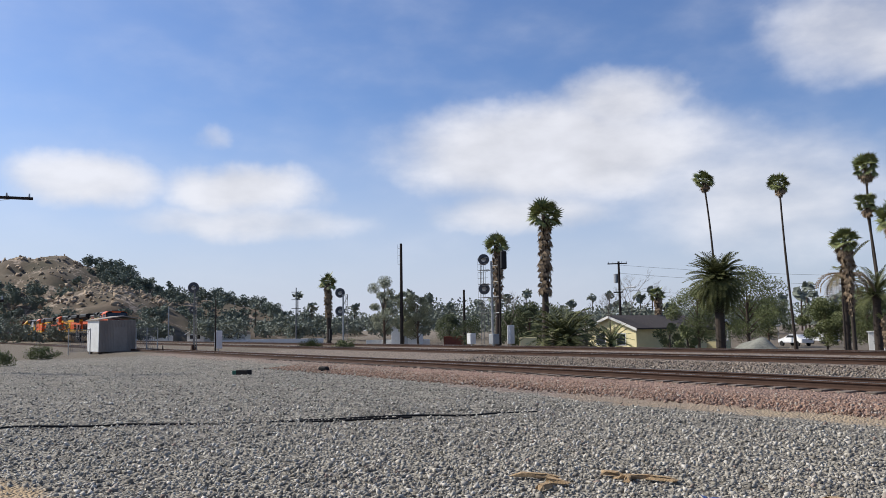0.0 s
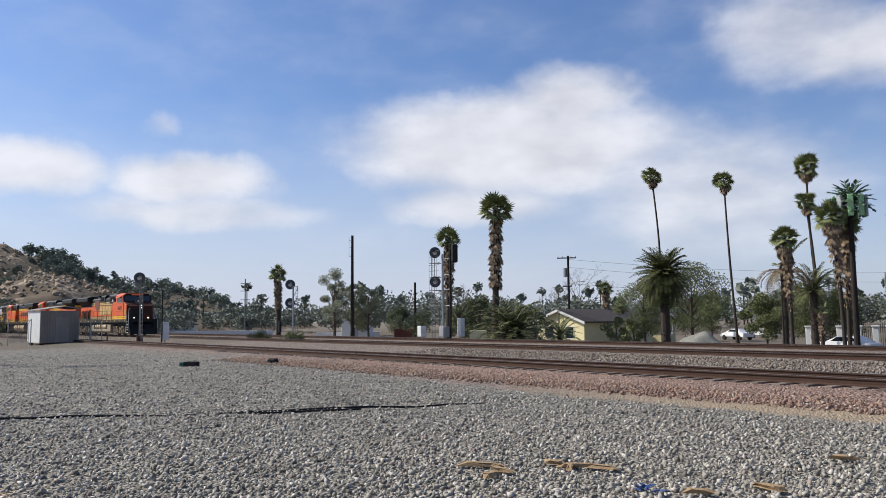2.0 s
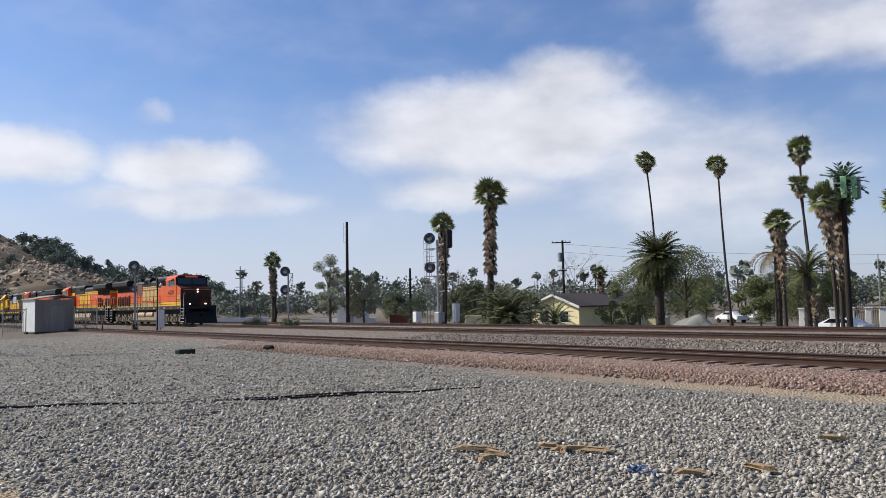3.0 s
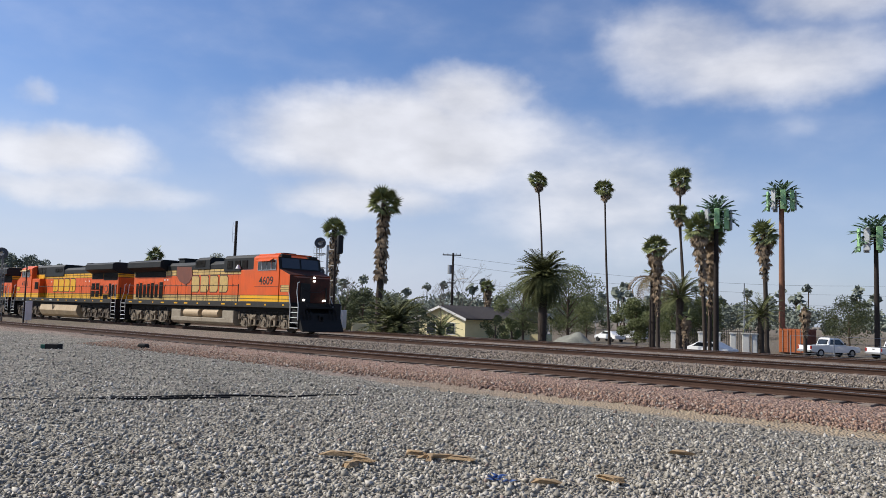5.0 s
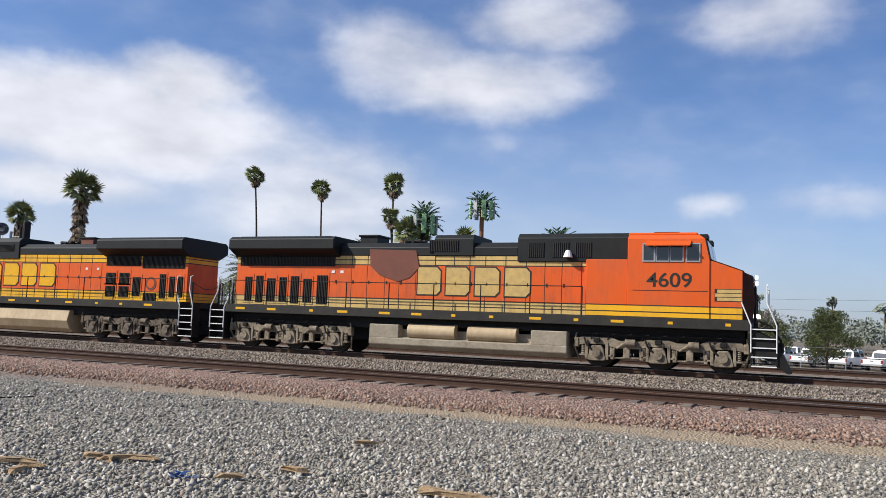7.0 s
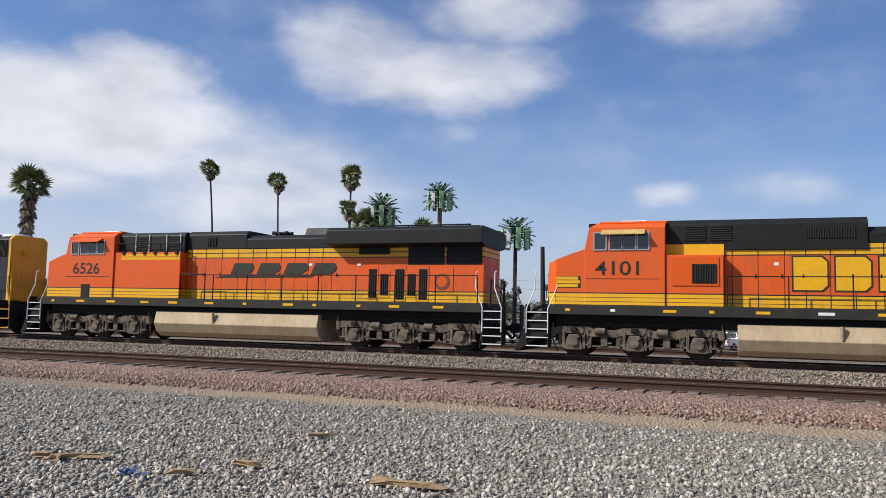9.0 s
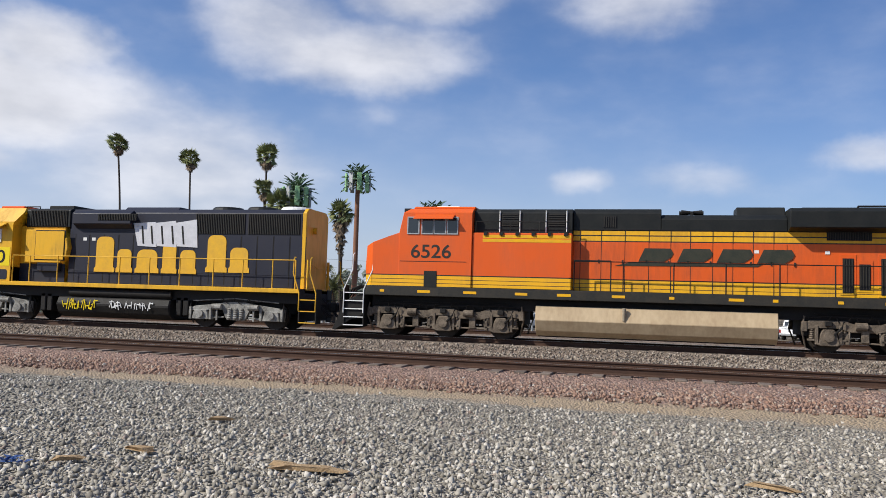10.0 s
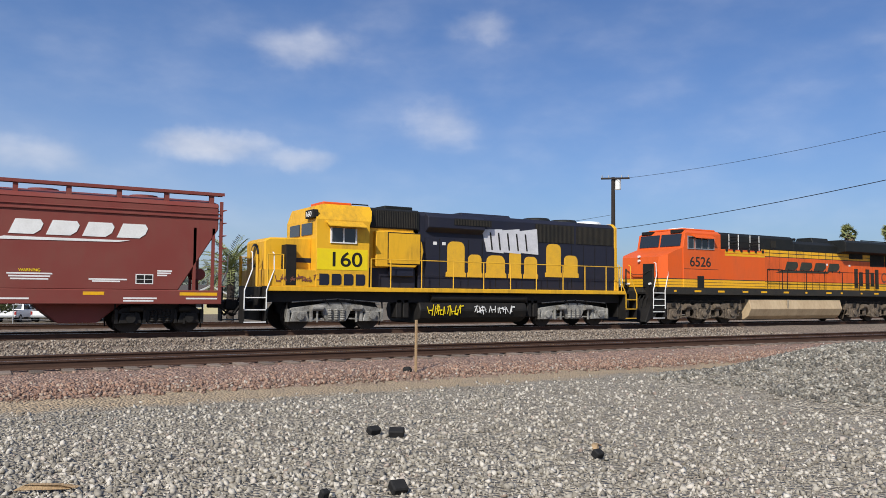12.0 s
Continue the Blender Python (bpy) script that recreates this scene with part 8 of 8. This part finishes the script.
def pickup(label, group):
    """A white pickup truck; its tail at -y."""
    p = tagged(new("pickup_truck"), label, "pickup truck", group)
    bm = B()
    side = [(-2.85, 0.55), (-2.85, 1.08), (-0.75, 1.10), (-0.7, 1.16), (0.95, 1.14), (2.55, 1.02), (2.85, 0.9), (2.88, 0.5), (2.3, 0.42), (-2.4, 0.42)]
    prism(bm, side, "x", -0.96, 0.96, 0.05)
    body = part("body", bm, "car", p, "white painted body")
    bm = prism(B(), [(-0.85, 1.1), (-0.62, 1.78), (-0.4, 1.86), (0.45, 1.84), (0.7, 1.76), (1.3, 1.12)], "x", -0.86, 0.86)
    for v in bm.verts:
        if v.co.z > 1.5:
            v.co.x *= 0.86
    bmesh.ops.bevel(bm, geom=list(bm.edges), offset=0.05, segments=2, affect="EDGES")
    part("cab", bm, "car", p)
    part("rear_window", prism(B(), [(-0.83, 1.2), (-0.66, 1.68), (-0.64, 1.68), (-0.80, 1.2)], "x", -0.66, 0.66), "glass", p)
    part("windscreen", prism(B(), [(1.25, 1.2), (0.74, 1.7), (0.78, 1.72), (1.3, 1.2)], "x", -0.68, 0.68), "glass", p)
    for s in (-1, 1):
        bm = prism(B(), [(-0.62, 1.2), (-0.48, 1.68), (0.5, 1.68), (1.0, 1.2)], "x", *sorted((s * 0.80, s * 0.868)))
        for v in bm.verts:
            if v.co.z > 1.5:
                v.co.x *= 0.93
        part("side_window", bm, "glass", p)
        part("tail_light", box(B(), *sorted((s * 0.80, s * 0.97)), -2.87, -2.78, 0.72, 1.04, 0.01), "lamp_red", p)
        part("mirror", box(B(), *sorted((s * 0.95, s * 1.16)), 0.85, 0.98, 1.2, 1.42, 0.03), "tyre", p)
        for v in (-1.75, 1.85):
            t = part("wheel", tube(B(), [(s * 0.72, v, 0.38), (s * 0.97, v, 0.38)], 0.38, 18), "tyre", p)
            part("rim", tube(B(), [(s * 0.96, v, 0.38), (s * 0.985, v, 0.38)], 0.22, 14), "steel", t)
    part("bed", box(B(), -0.78, 0.78, -2.72, -0.85, 1.09, 1.12), "tyre", p)
    part("tailgate_handle", box(B(), -0.12, 0.12, -2.875, -2.84, 0.9, 0.97), "tyre", p)
    part("bumper", box(B(), -0.95, 0.95, -3.0, -2.84, 0.46, 0.66, 0.03), "steel", p)
    return p


def sedan(x, y, rz, label, van=False):
    p = root("van" if van else "car", x, y, lower(y), rz, label, "van" if van else "car")
    if van:
        side = [(-2.4, 0.4), (-2.45, 1.9), (-2.2, 2.05), (0.9, 2.05), (1.6, 1.3), (2.35, 1.05), (2.45, 0.45)]
    else:
        side = [(-2.3, 0.4), (-2.32, 0.9), (-1.7, 1.0), (-1.05, 1.42), (0.3, 1.45), (1.1, 1.0), (2.2, 0.82), (2.3, 0.42)]
    bm = prism(B(), side, "y", -0.88, 0.88)
    for v in bm.verts:
        if v.co.z > 1.2:
            v.co.y *= 0.84
    bmesh.ops.bevel(bm, geom=list(bm.edges), offset=0.06, segments=2, affect="EDGES")
    part("body", bm, "car", p)
    for s in (-1, 1):
        pts = [(0.9, 1.2), (0.75, 1.85), (0.1, 1.85), (0.05, 1.2)] if van else [(-1.35, 1.02), (-0.95, 1.36), (0.25, 1.38), (0.85, 1.02)]
        part("side_window", prism(B(), pts, "y", *sorted((s * 0.72, s * 0.85))), "glass", p)
        for u in (-1.45, 1.5):
            part("wheel", tube(B(), [(u, s * 0.68, 0.33), (u, s * 0.9, 0.33)], 0.33, 16), "tyre", p)
    pts = [(1.02, 1.32), (1.5, 1.32), (0.95, 1.95), (0.9, 1.95)] if van else [(0.4, 1.40), (1.08, 1.02), (1.12, 1.04), (0.44, 1.42)]
    part("windscreen", prism(B(), pts, "y", -0.68, 0.68), "glass", p)
    return p


def container(x, y, rz):
    p = root("shipping_container", x, y, lower(y), rz, "maroon shipping container with an orange door end", "container")
    part("box", box(B(), 0, 6.06, -1.22, 1.22, 0.12, 2.6, 0.03), "container_red", p)
    for i in range(26):
        u = 0.2 + i * 5.66 / 25
        part("rib", box(B(), u - 0.05, u + 0.05, -1.25, -1.22, 0.25, 2.5), "container_red", p)
    for s in (-1, 1):
        dr = part("door", box(B(), -0.05, 0, *sorted((s * 0.02, s * 1.2)), 0.2, 2.55, 0.01), "container_orange", p, "orange steel door")
        for v in (0.35, 0.85):
            part("lock_bar", tube(B(), [(-0.08, s * v, 0.25), (-0.08, s * v, 2.5)], 0.025, 6), "steel", dr)
        for z in (0.6, 1.2, 1.8, 2.3):
            part("door_rib", box(B(), -0.075, -0.05, *sorted((s * 0.08, s * 1.15)), z, z + 0.06), "container_orange", dr)


def lot():
    x, y = -57.6, 66.8
    p = house(x, y, 0, 3.3, 5.5, 2.65, 1.15, "stucco", "yellow stucco house with a white-trimmed gable", "")
    x, y = spot(38.6, 100)
    house(x, y, 110, 3.0, 5.0, 2.4, 1.0, "stucco", "long low house with a grey-brown roof", "", "house")
    for az, d, rz in ((71.4, 250, 30), (69.4, 255, 60), (74.8, 260, 40), (-14.0, 120, 10), (9.5, 235, 0)):
        x, y = spot(az, d)
        house(x, y, rz, 3.2, 5.0, 2.5, 1.4, "stucco" if az < 0 else "trim" if az != 9.5 else "container_orange", "distant low house with a shingle roof", "distant houses")
    x, y = spot(57.6, 122)
    p = root("white_shed", x, y, lower(y), 35, "small white metal shed with a grey side", "shed")
    part("wall", box(B(), -2.1, 2.1, -1.2, 1.2, 0, 3.3, 0.03), "white", p)
    part("roof", prism(B(), [(-2.3, 3.3), (-2.3, 3.4), (2.3, 3.6), (2.3, 3.5)], "y", -1.3, 1.3), "corrugated", p)
    part("door", box(B(), -0.4, 0.6, -1.23, -1.2, 0.1, 2.6), "steel", p)
    for az0, az1, d, z0, z1, m, lab in ((70.5, 63.5, 150, 0.2, 0.7, "white", "long low white barrier beyond the tracks"), (60.5, 56.0, 125, 0.3, 0.55, "white", "low white kerb beside the shed"), (55.0, 53.0, 118, 0.2, 1.0, "container_red", "low red-brown heap fence"), (49.6, 48.4, 75, 0.0, 1.2, "stucco", "low pale block wall")):
        a, b = Vector((*spot(az0, d), 0)), Vector((*spot(az1, d), 0))
        q = root("low_wall", *((a + b) / 2).xy, lower(a.y), math.degrees(math.atan2(b.y - a.y, b.x - a.x)), lab, "wall")
        part("wall", box(B(), -(b - a).length / 2, (b - a).length / 2, -0.12, 0.12, 0, z1 + 0.75, 0.02), m, q)
    # gravel heap
    rng = np.random.default_rng(3)
    hx, hy = spot(33.8, 58)
    bm = B()
    n = 30
    vs = []
    for i in range(n + 1):
        for j in range(n + 1):
            u, v = i / n * 2 - 1, j / n * 2 - 1
            r = min(1.0, math.sqrt(u * u + v * v))
            z = 1.85 * (1 - r ** 1.7) * (1 + 0.25 * noise.noise(Vector((u * 2.3, v * 2.3, 3)))) + 0.06 * noise.noise(Vector((u * 9, v * 9, 1)))
            vs.append(bm.verts.new((hx + u * 2.9, hy + v * 2.4, lower(hy) + (z if r < 1 else -0.05))))
    for i in range(n):
        for j in range(n):
            a = i * (n + 1) + j
            bm.faces.new((vs[a], vs[a + 1], vs[a + n + 2], vs[a + n + 1]))
    tagged(link("gravel_mound", bm, "pale_gravel", True), "pale grey heap of gravel beyond the tracks", "gravel heap")
    # vehicles
    x, y = spot(29.9, 122)
    sedan(x, y, 150, "white van parked beside the gravel heap", van=True)
    x, y = spot(31.6, 112)
    sedan(x, y, 160, "white car parked beside a van")
    x, y = spot(37.3, 98)
    sedan(x, y, 120, "small white pickup-like car behind the track", van=False)
    x, y = spot(25.2, 68)
    sedan(x, y, 175, "white sedan parked near the gate")
    x, y = spot(19.9, 90)
    container(x, y, 98)
    first = None
    for az, d, rz in ((17.7, 88, -32), (13.9, 89, -30)):
        x, y = spot(az, d)
        m = pose(x, y, lower(y), 0, 0, rz)
        if first is None:
            first = pickup("white pickup truck parked in a row on the lot", "parked white pickups")
            first.matrix_basis = m
        else:
            copy_thing(first, m)
    rnd = random.Random(2)
    for i in range(14):
        x = -18.05 + i * 3.05
        copy_thing(first, pose(x + rnd.uniform(-0.15, 0.15), 89.0 - 0.10 * x + rnd.uniform(-0.3, 0.3), lower(89), 0, 0, -24 + rnd.uniform(-3, 3)))
    for i in range(11):
        x = -8.0 + i * 3.1
        copy_thing(first, pose(x + rnd.uniform(-0.15, 0.15), 99.0 + rnd.uniform(-0.3, 0.3), lower(99), 0, 0, -24 + rnd.uniform(-3, 3)))
    # gate posts and fence
    for az, w in ((27.3, 0.24), (25.5, 0.24), (24.45, 0.2), (23.5, 0.22), (22.7, 0.26), (22.15, 0.2)):
        x, y = spot(az, 70)
        q = root("gate_pillar", x, y, lower(y), 20, "white-painted square gate pillar", "pillar", "gate pillars")
        part("shaft", box(B(), -w, w, -w, w, 0, 2.1, 0.03), "trim", q)
        part("cap", box(B(), -w - 0.07, w + 0.07, -w - 0.07, w + 0.07, 2.1, 2.2, 0.02), "trim", q)
    for k, (az0, az1, d) in enumerate(((27.0, 21.5, 70.3), (20.0, -6.0, 66.0))):
        a, b = Vector((*spot(az0, d), 0)), Vector((*spot(az1, d), 0))
        L = (b - a).length
        q = root("iron_fence" if k == 0 else "chain_link_fence", a.x, a.y, lower(a.y), math.degrees(math.atan2(b.y - a.y, b.x - a.x)), "black iron bar fence at the gate" if k == 0 else "thin grey wire fence before the lot", "fence")
        step = 0.14 if k == 0 else 3.0
        i = 0
        while i * step < L:
            part("bar" if k == 0 else "fence_post", tube(B(), [(i * step, 0, 0), (i * step, 0, 2.5 if k == 0 else 2.2)], 0.014 if k == 0 else 0.03, 4), "signal" if k == 0 else "steel", q)
            i += 1
        for z in ((0.4, 2.3) if k == 0 else (0.9, 2.2)):
            part("rail", tube(B(), [(0, 0, z), (L, 0, z)], 0.02 if k == 0 else 0.012, 4), "signal" if k == 0 else "steel", q)
    for az, d in ((32.4, 112), (31.0, 118)):
        x, y = spot(az, d)
        q = root("road_sign", x, y, lower(y), 25, "white rectangular sign on a thin post", "sign", "road signs")
        part("post", tube(B(), [(0, 0, 0), (0, 0, 3.4)], 0.03, 6), "steel", q)
        part("plate", box(B(), -0.3, 0.3, -0.04, -0.02, 2.6, 3.5), "white", q)


def debris():
    def lie(name, bm, x, y, z, rz, mat, label, category, rx=0):
        bmesh.ops.transform(bm, matrix=pose(0, 0, 0, rx, 0, rz), verts=bm.verts)
        ob = link(name, bm, mat)
        ob.matrix_basis = pose(x, y, float(level(np.array(x), np.array(y))) + z)
        return tagged(ob, label, category)

    def splinter(length, w, h, seed):
        rnd = random.Random(seed)
        bm = prism(B(), [(-length / 2, 0), (-length * 0.3, h), (length * 0.2, h * 0.9), (length / 2, h * 0.3), (length * 0.4, 0)], "y", -w, w, 0.004)
        for v in bm.verts:
            v.co += Vector((rnd.uniform(-1, 1) * w, rnd.uniform(-1, 1) * w * 0.6, 0))
        return bm
    for i, (x, y, l, w, rz) in enumerate(((-6.42, 6.78, 0.22, 0.05, 30), (-6.1, 6.85, 0.5, 0.03, 50), (-5.85, 6.95, 0.35, 0.03, 20), (-6.15, 6.75, 0.4, 0.025, 130), (-6.85, 6.05, 0.55, 0.035, 36), (-6.45, 6.0, 0.3, 0.03, 15), (-6.35, 5.75, 0.3, 0.04, 110), (-4.05, 7.2, 0.34, 0.05, 160), (-4.4, 6.6, 0.3, 0.03, 40), (-2.1, 7.05, 0.78, 0.045, 6), (-2.4, 7.12, 0.36, 0.03, -3), (2.05, 7.95, 0.5, 0.025, -20), (7.3, 7.1, 0.24, 0.03, 40), (-4.35, 9.35, 0.3, 0.05, 20))):
        lie("wood_splinter", splinter(l, w, 0.045, i), x, y, 0.03, rz, "plank", "splintered piece of pale wood on the gravel", "wood scrap")["group"] = "wood scraps"
    bm = B()
    rnd = random.Random(8)
    for i in range(10):
        a = Vector((rnd.uniform(-0.1, 0.1), rnd.uniform(-0.06, 0.06), rnd.uniform(0, 0.05)))
        blade(bm, a, a + Vector((rnd.uniform(-0.14, 0.14), rnd.uniform(-0.1, 0.1), rnd.uniform(0, 0.06))), 0.04)
    bmesh.ops.solidify(bm, geom=bm.faces[:], thickness=0.004)
    lie("plastic_wrapper", bm, -4.75, 6.3, 0.03, 0, "blue_rag", "crumpled blue and white plastic wrapper", "litter")
    for i, (x, y, w, l, rz, tilt) in enumerate(((5.62, 9.1, 0.08, 0.05, 10, 25), (5.8, 8.85, 0.09, 0.06, -35, 20), (6.95, 6.7, 0.055, 0.045, 10, 30), (4.54, 6.45, 0.07, 0.06, 0, 35), (3.9, 6.5, 0.04, 0.03, 20, 25))):
        lie("rubber_block", box(B(), -w, w, -l, l, -0.02, 0.06, 0.012), x, y, 0.04, rz, "rubber", "torn black rubber block on the gravel", "rubber block", tilt)["group"] = "rubber blocks"
    q = root("plastic_crate", -29.4, 11.4, 0, 35, "dark green plastic crate lying on the gravel", "crate")
    part("body", box(B(), -0.26, 0.24, -0.16, 0.16, 0, 0.21, 0.015), "rubber", q)
    part("end", box(B(), -0.44, -0.26, -0.15, 0.15, 0.0, 0.19, 0.015), "green_box", q, "green end")
    # two thin dark strands that follow the gravel's surface
    for name, way in (("a", ((-17.4, -0.6), (-16.9, 0.9), (-16.4, 2.1), (-15.3, 4.2), (-14.0, 6.5), (-13.1, 8.1), (-12.3, 9.5), (-11.9, 10.8))), ("b", ((-14.0, 5.9), (-13.2, 7.2), (-12.6, 8.4)))):
        bm = B()
        pts = []
        for (xa, ya), (xb, yb) in zip(way, way[1:]):
            for k in range(6):
                xx, yy = xa + (xb - xa) * k / 6 + 0.05 * math.sin(ya * 5 + k), ya + (yb - ya) * k / 6
                pts.append((xx, yy, float(level(np.array(xx), np.array(yy))) + 0.012 + 0.014 * math.sin(xx * 2.3)))
        tube(bm, pts, 0.02, 6)
        tagged(link("dark_strand", bm, "rubber"), "thin dark strand lying across the gravel", "cable", "cables on the gravel")
    x, y = spot(63.4, 33)
    lie("dark_lump", box(B(), -0.2, 0.2, -0.15, 0.15, 0, 0.2, 0.06), x, y, 0, 30, "rubber", "dark lump beside the red ballast", "rock")
    x, y = 9.55, 15.1
    q = root("marker_post", x, y, 0, 0, "thin weathered wooden marker post beside the track", "post")
    part("post", box(B(), -0.025, 0.025, -0.02, 0.02, -0.05, 1.13, 0.006), "plank", q)
    # a dark lump is built in place of the post's shadow
    lie("dark_lump", box(B(), -0.12, 0.05, -0.1, 0.1, 0, 0.16, 0.05), x - 0.12, y + 0.1, 0, 20, "rubber", "dark lump standing in for the shadow at the marker post's foot", "rock")
    for x, y in ((-19.65, 4.47), (-19.3, 14.2), (-13.0, 8.5), (-24, 9.0)):
        lie("pale_rock", box(B(), -0.06, 0.06, -0.04, 0.04, 0, 0.055, 0.018), x, y, 0, 25, "stone_pale", "pale stone lying on the gravel", "rock")["group"] = "pale rocks"


plant_all()
far_woods()
make_hills()
signals()
poles()
shed()
lot()
debris()
make_track(NEAR_Y, "near_track", "rusty railway track with weathered ties in red ballast", -40, 38)
make_track(MAIN_Y, "main_track", "main line railway track with worn shiny rails", -34, 40, bed_z=0.195)
make_track(BACK_Y, "back_track", "dark railway track beyond the main line", -30, 24, bed_z=0.2)
make_stones()


# ---------------------------------------------------------------- what moves
DRAW_T = (0, 1, 1.5, 2, 2.5, 3, 3.5, 4.5, 5.5, 6, 6.5, 7.5, 8.5, 9, 9.5, 10, 10.5, 11, 11.5, 12)
DRAW_X = (-2.5, -0.4, 0.5, 1.2, 1.4, 1.5, 1.3, 0.7, -0.05, -0.5, -0.5, -0.25, -0.1, -0.3, -0.25, -0.15, -0.3, 0.1, 0.4, 0.5)


def train_at(t):
    """Where the middle of the leading engine stands along the main line: a gentle gain of speed, with small pulls and slackenings."""
    return -130.885 + 14.684 * t + 0.49982 * t ** 2 - 0.018966 * t ** 3 + float(np.interp(t, DRAW_T, DRAW_X))


def motions():
    steps = [i * 0.25 for i in range(49)]
    for vehicle, behind, wheelsets, radius in TRAIN:
        walk(vehicle, [(t, pose(train_at(t) - behind, MAIN_Y, RAIL_Z)) for t in steps])
        for axle, at in wheelsets:
            rows = [(i / FPS, pose(at, 0, radius, 0, math.degrees(train_at(i / FPS) / radius) % 360, 0)) for i in range(361)]
            walk(axle, rows)


motions()
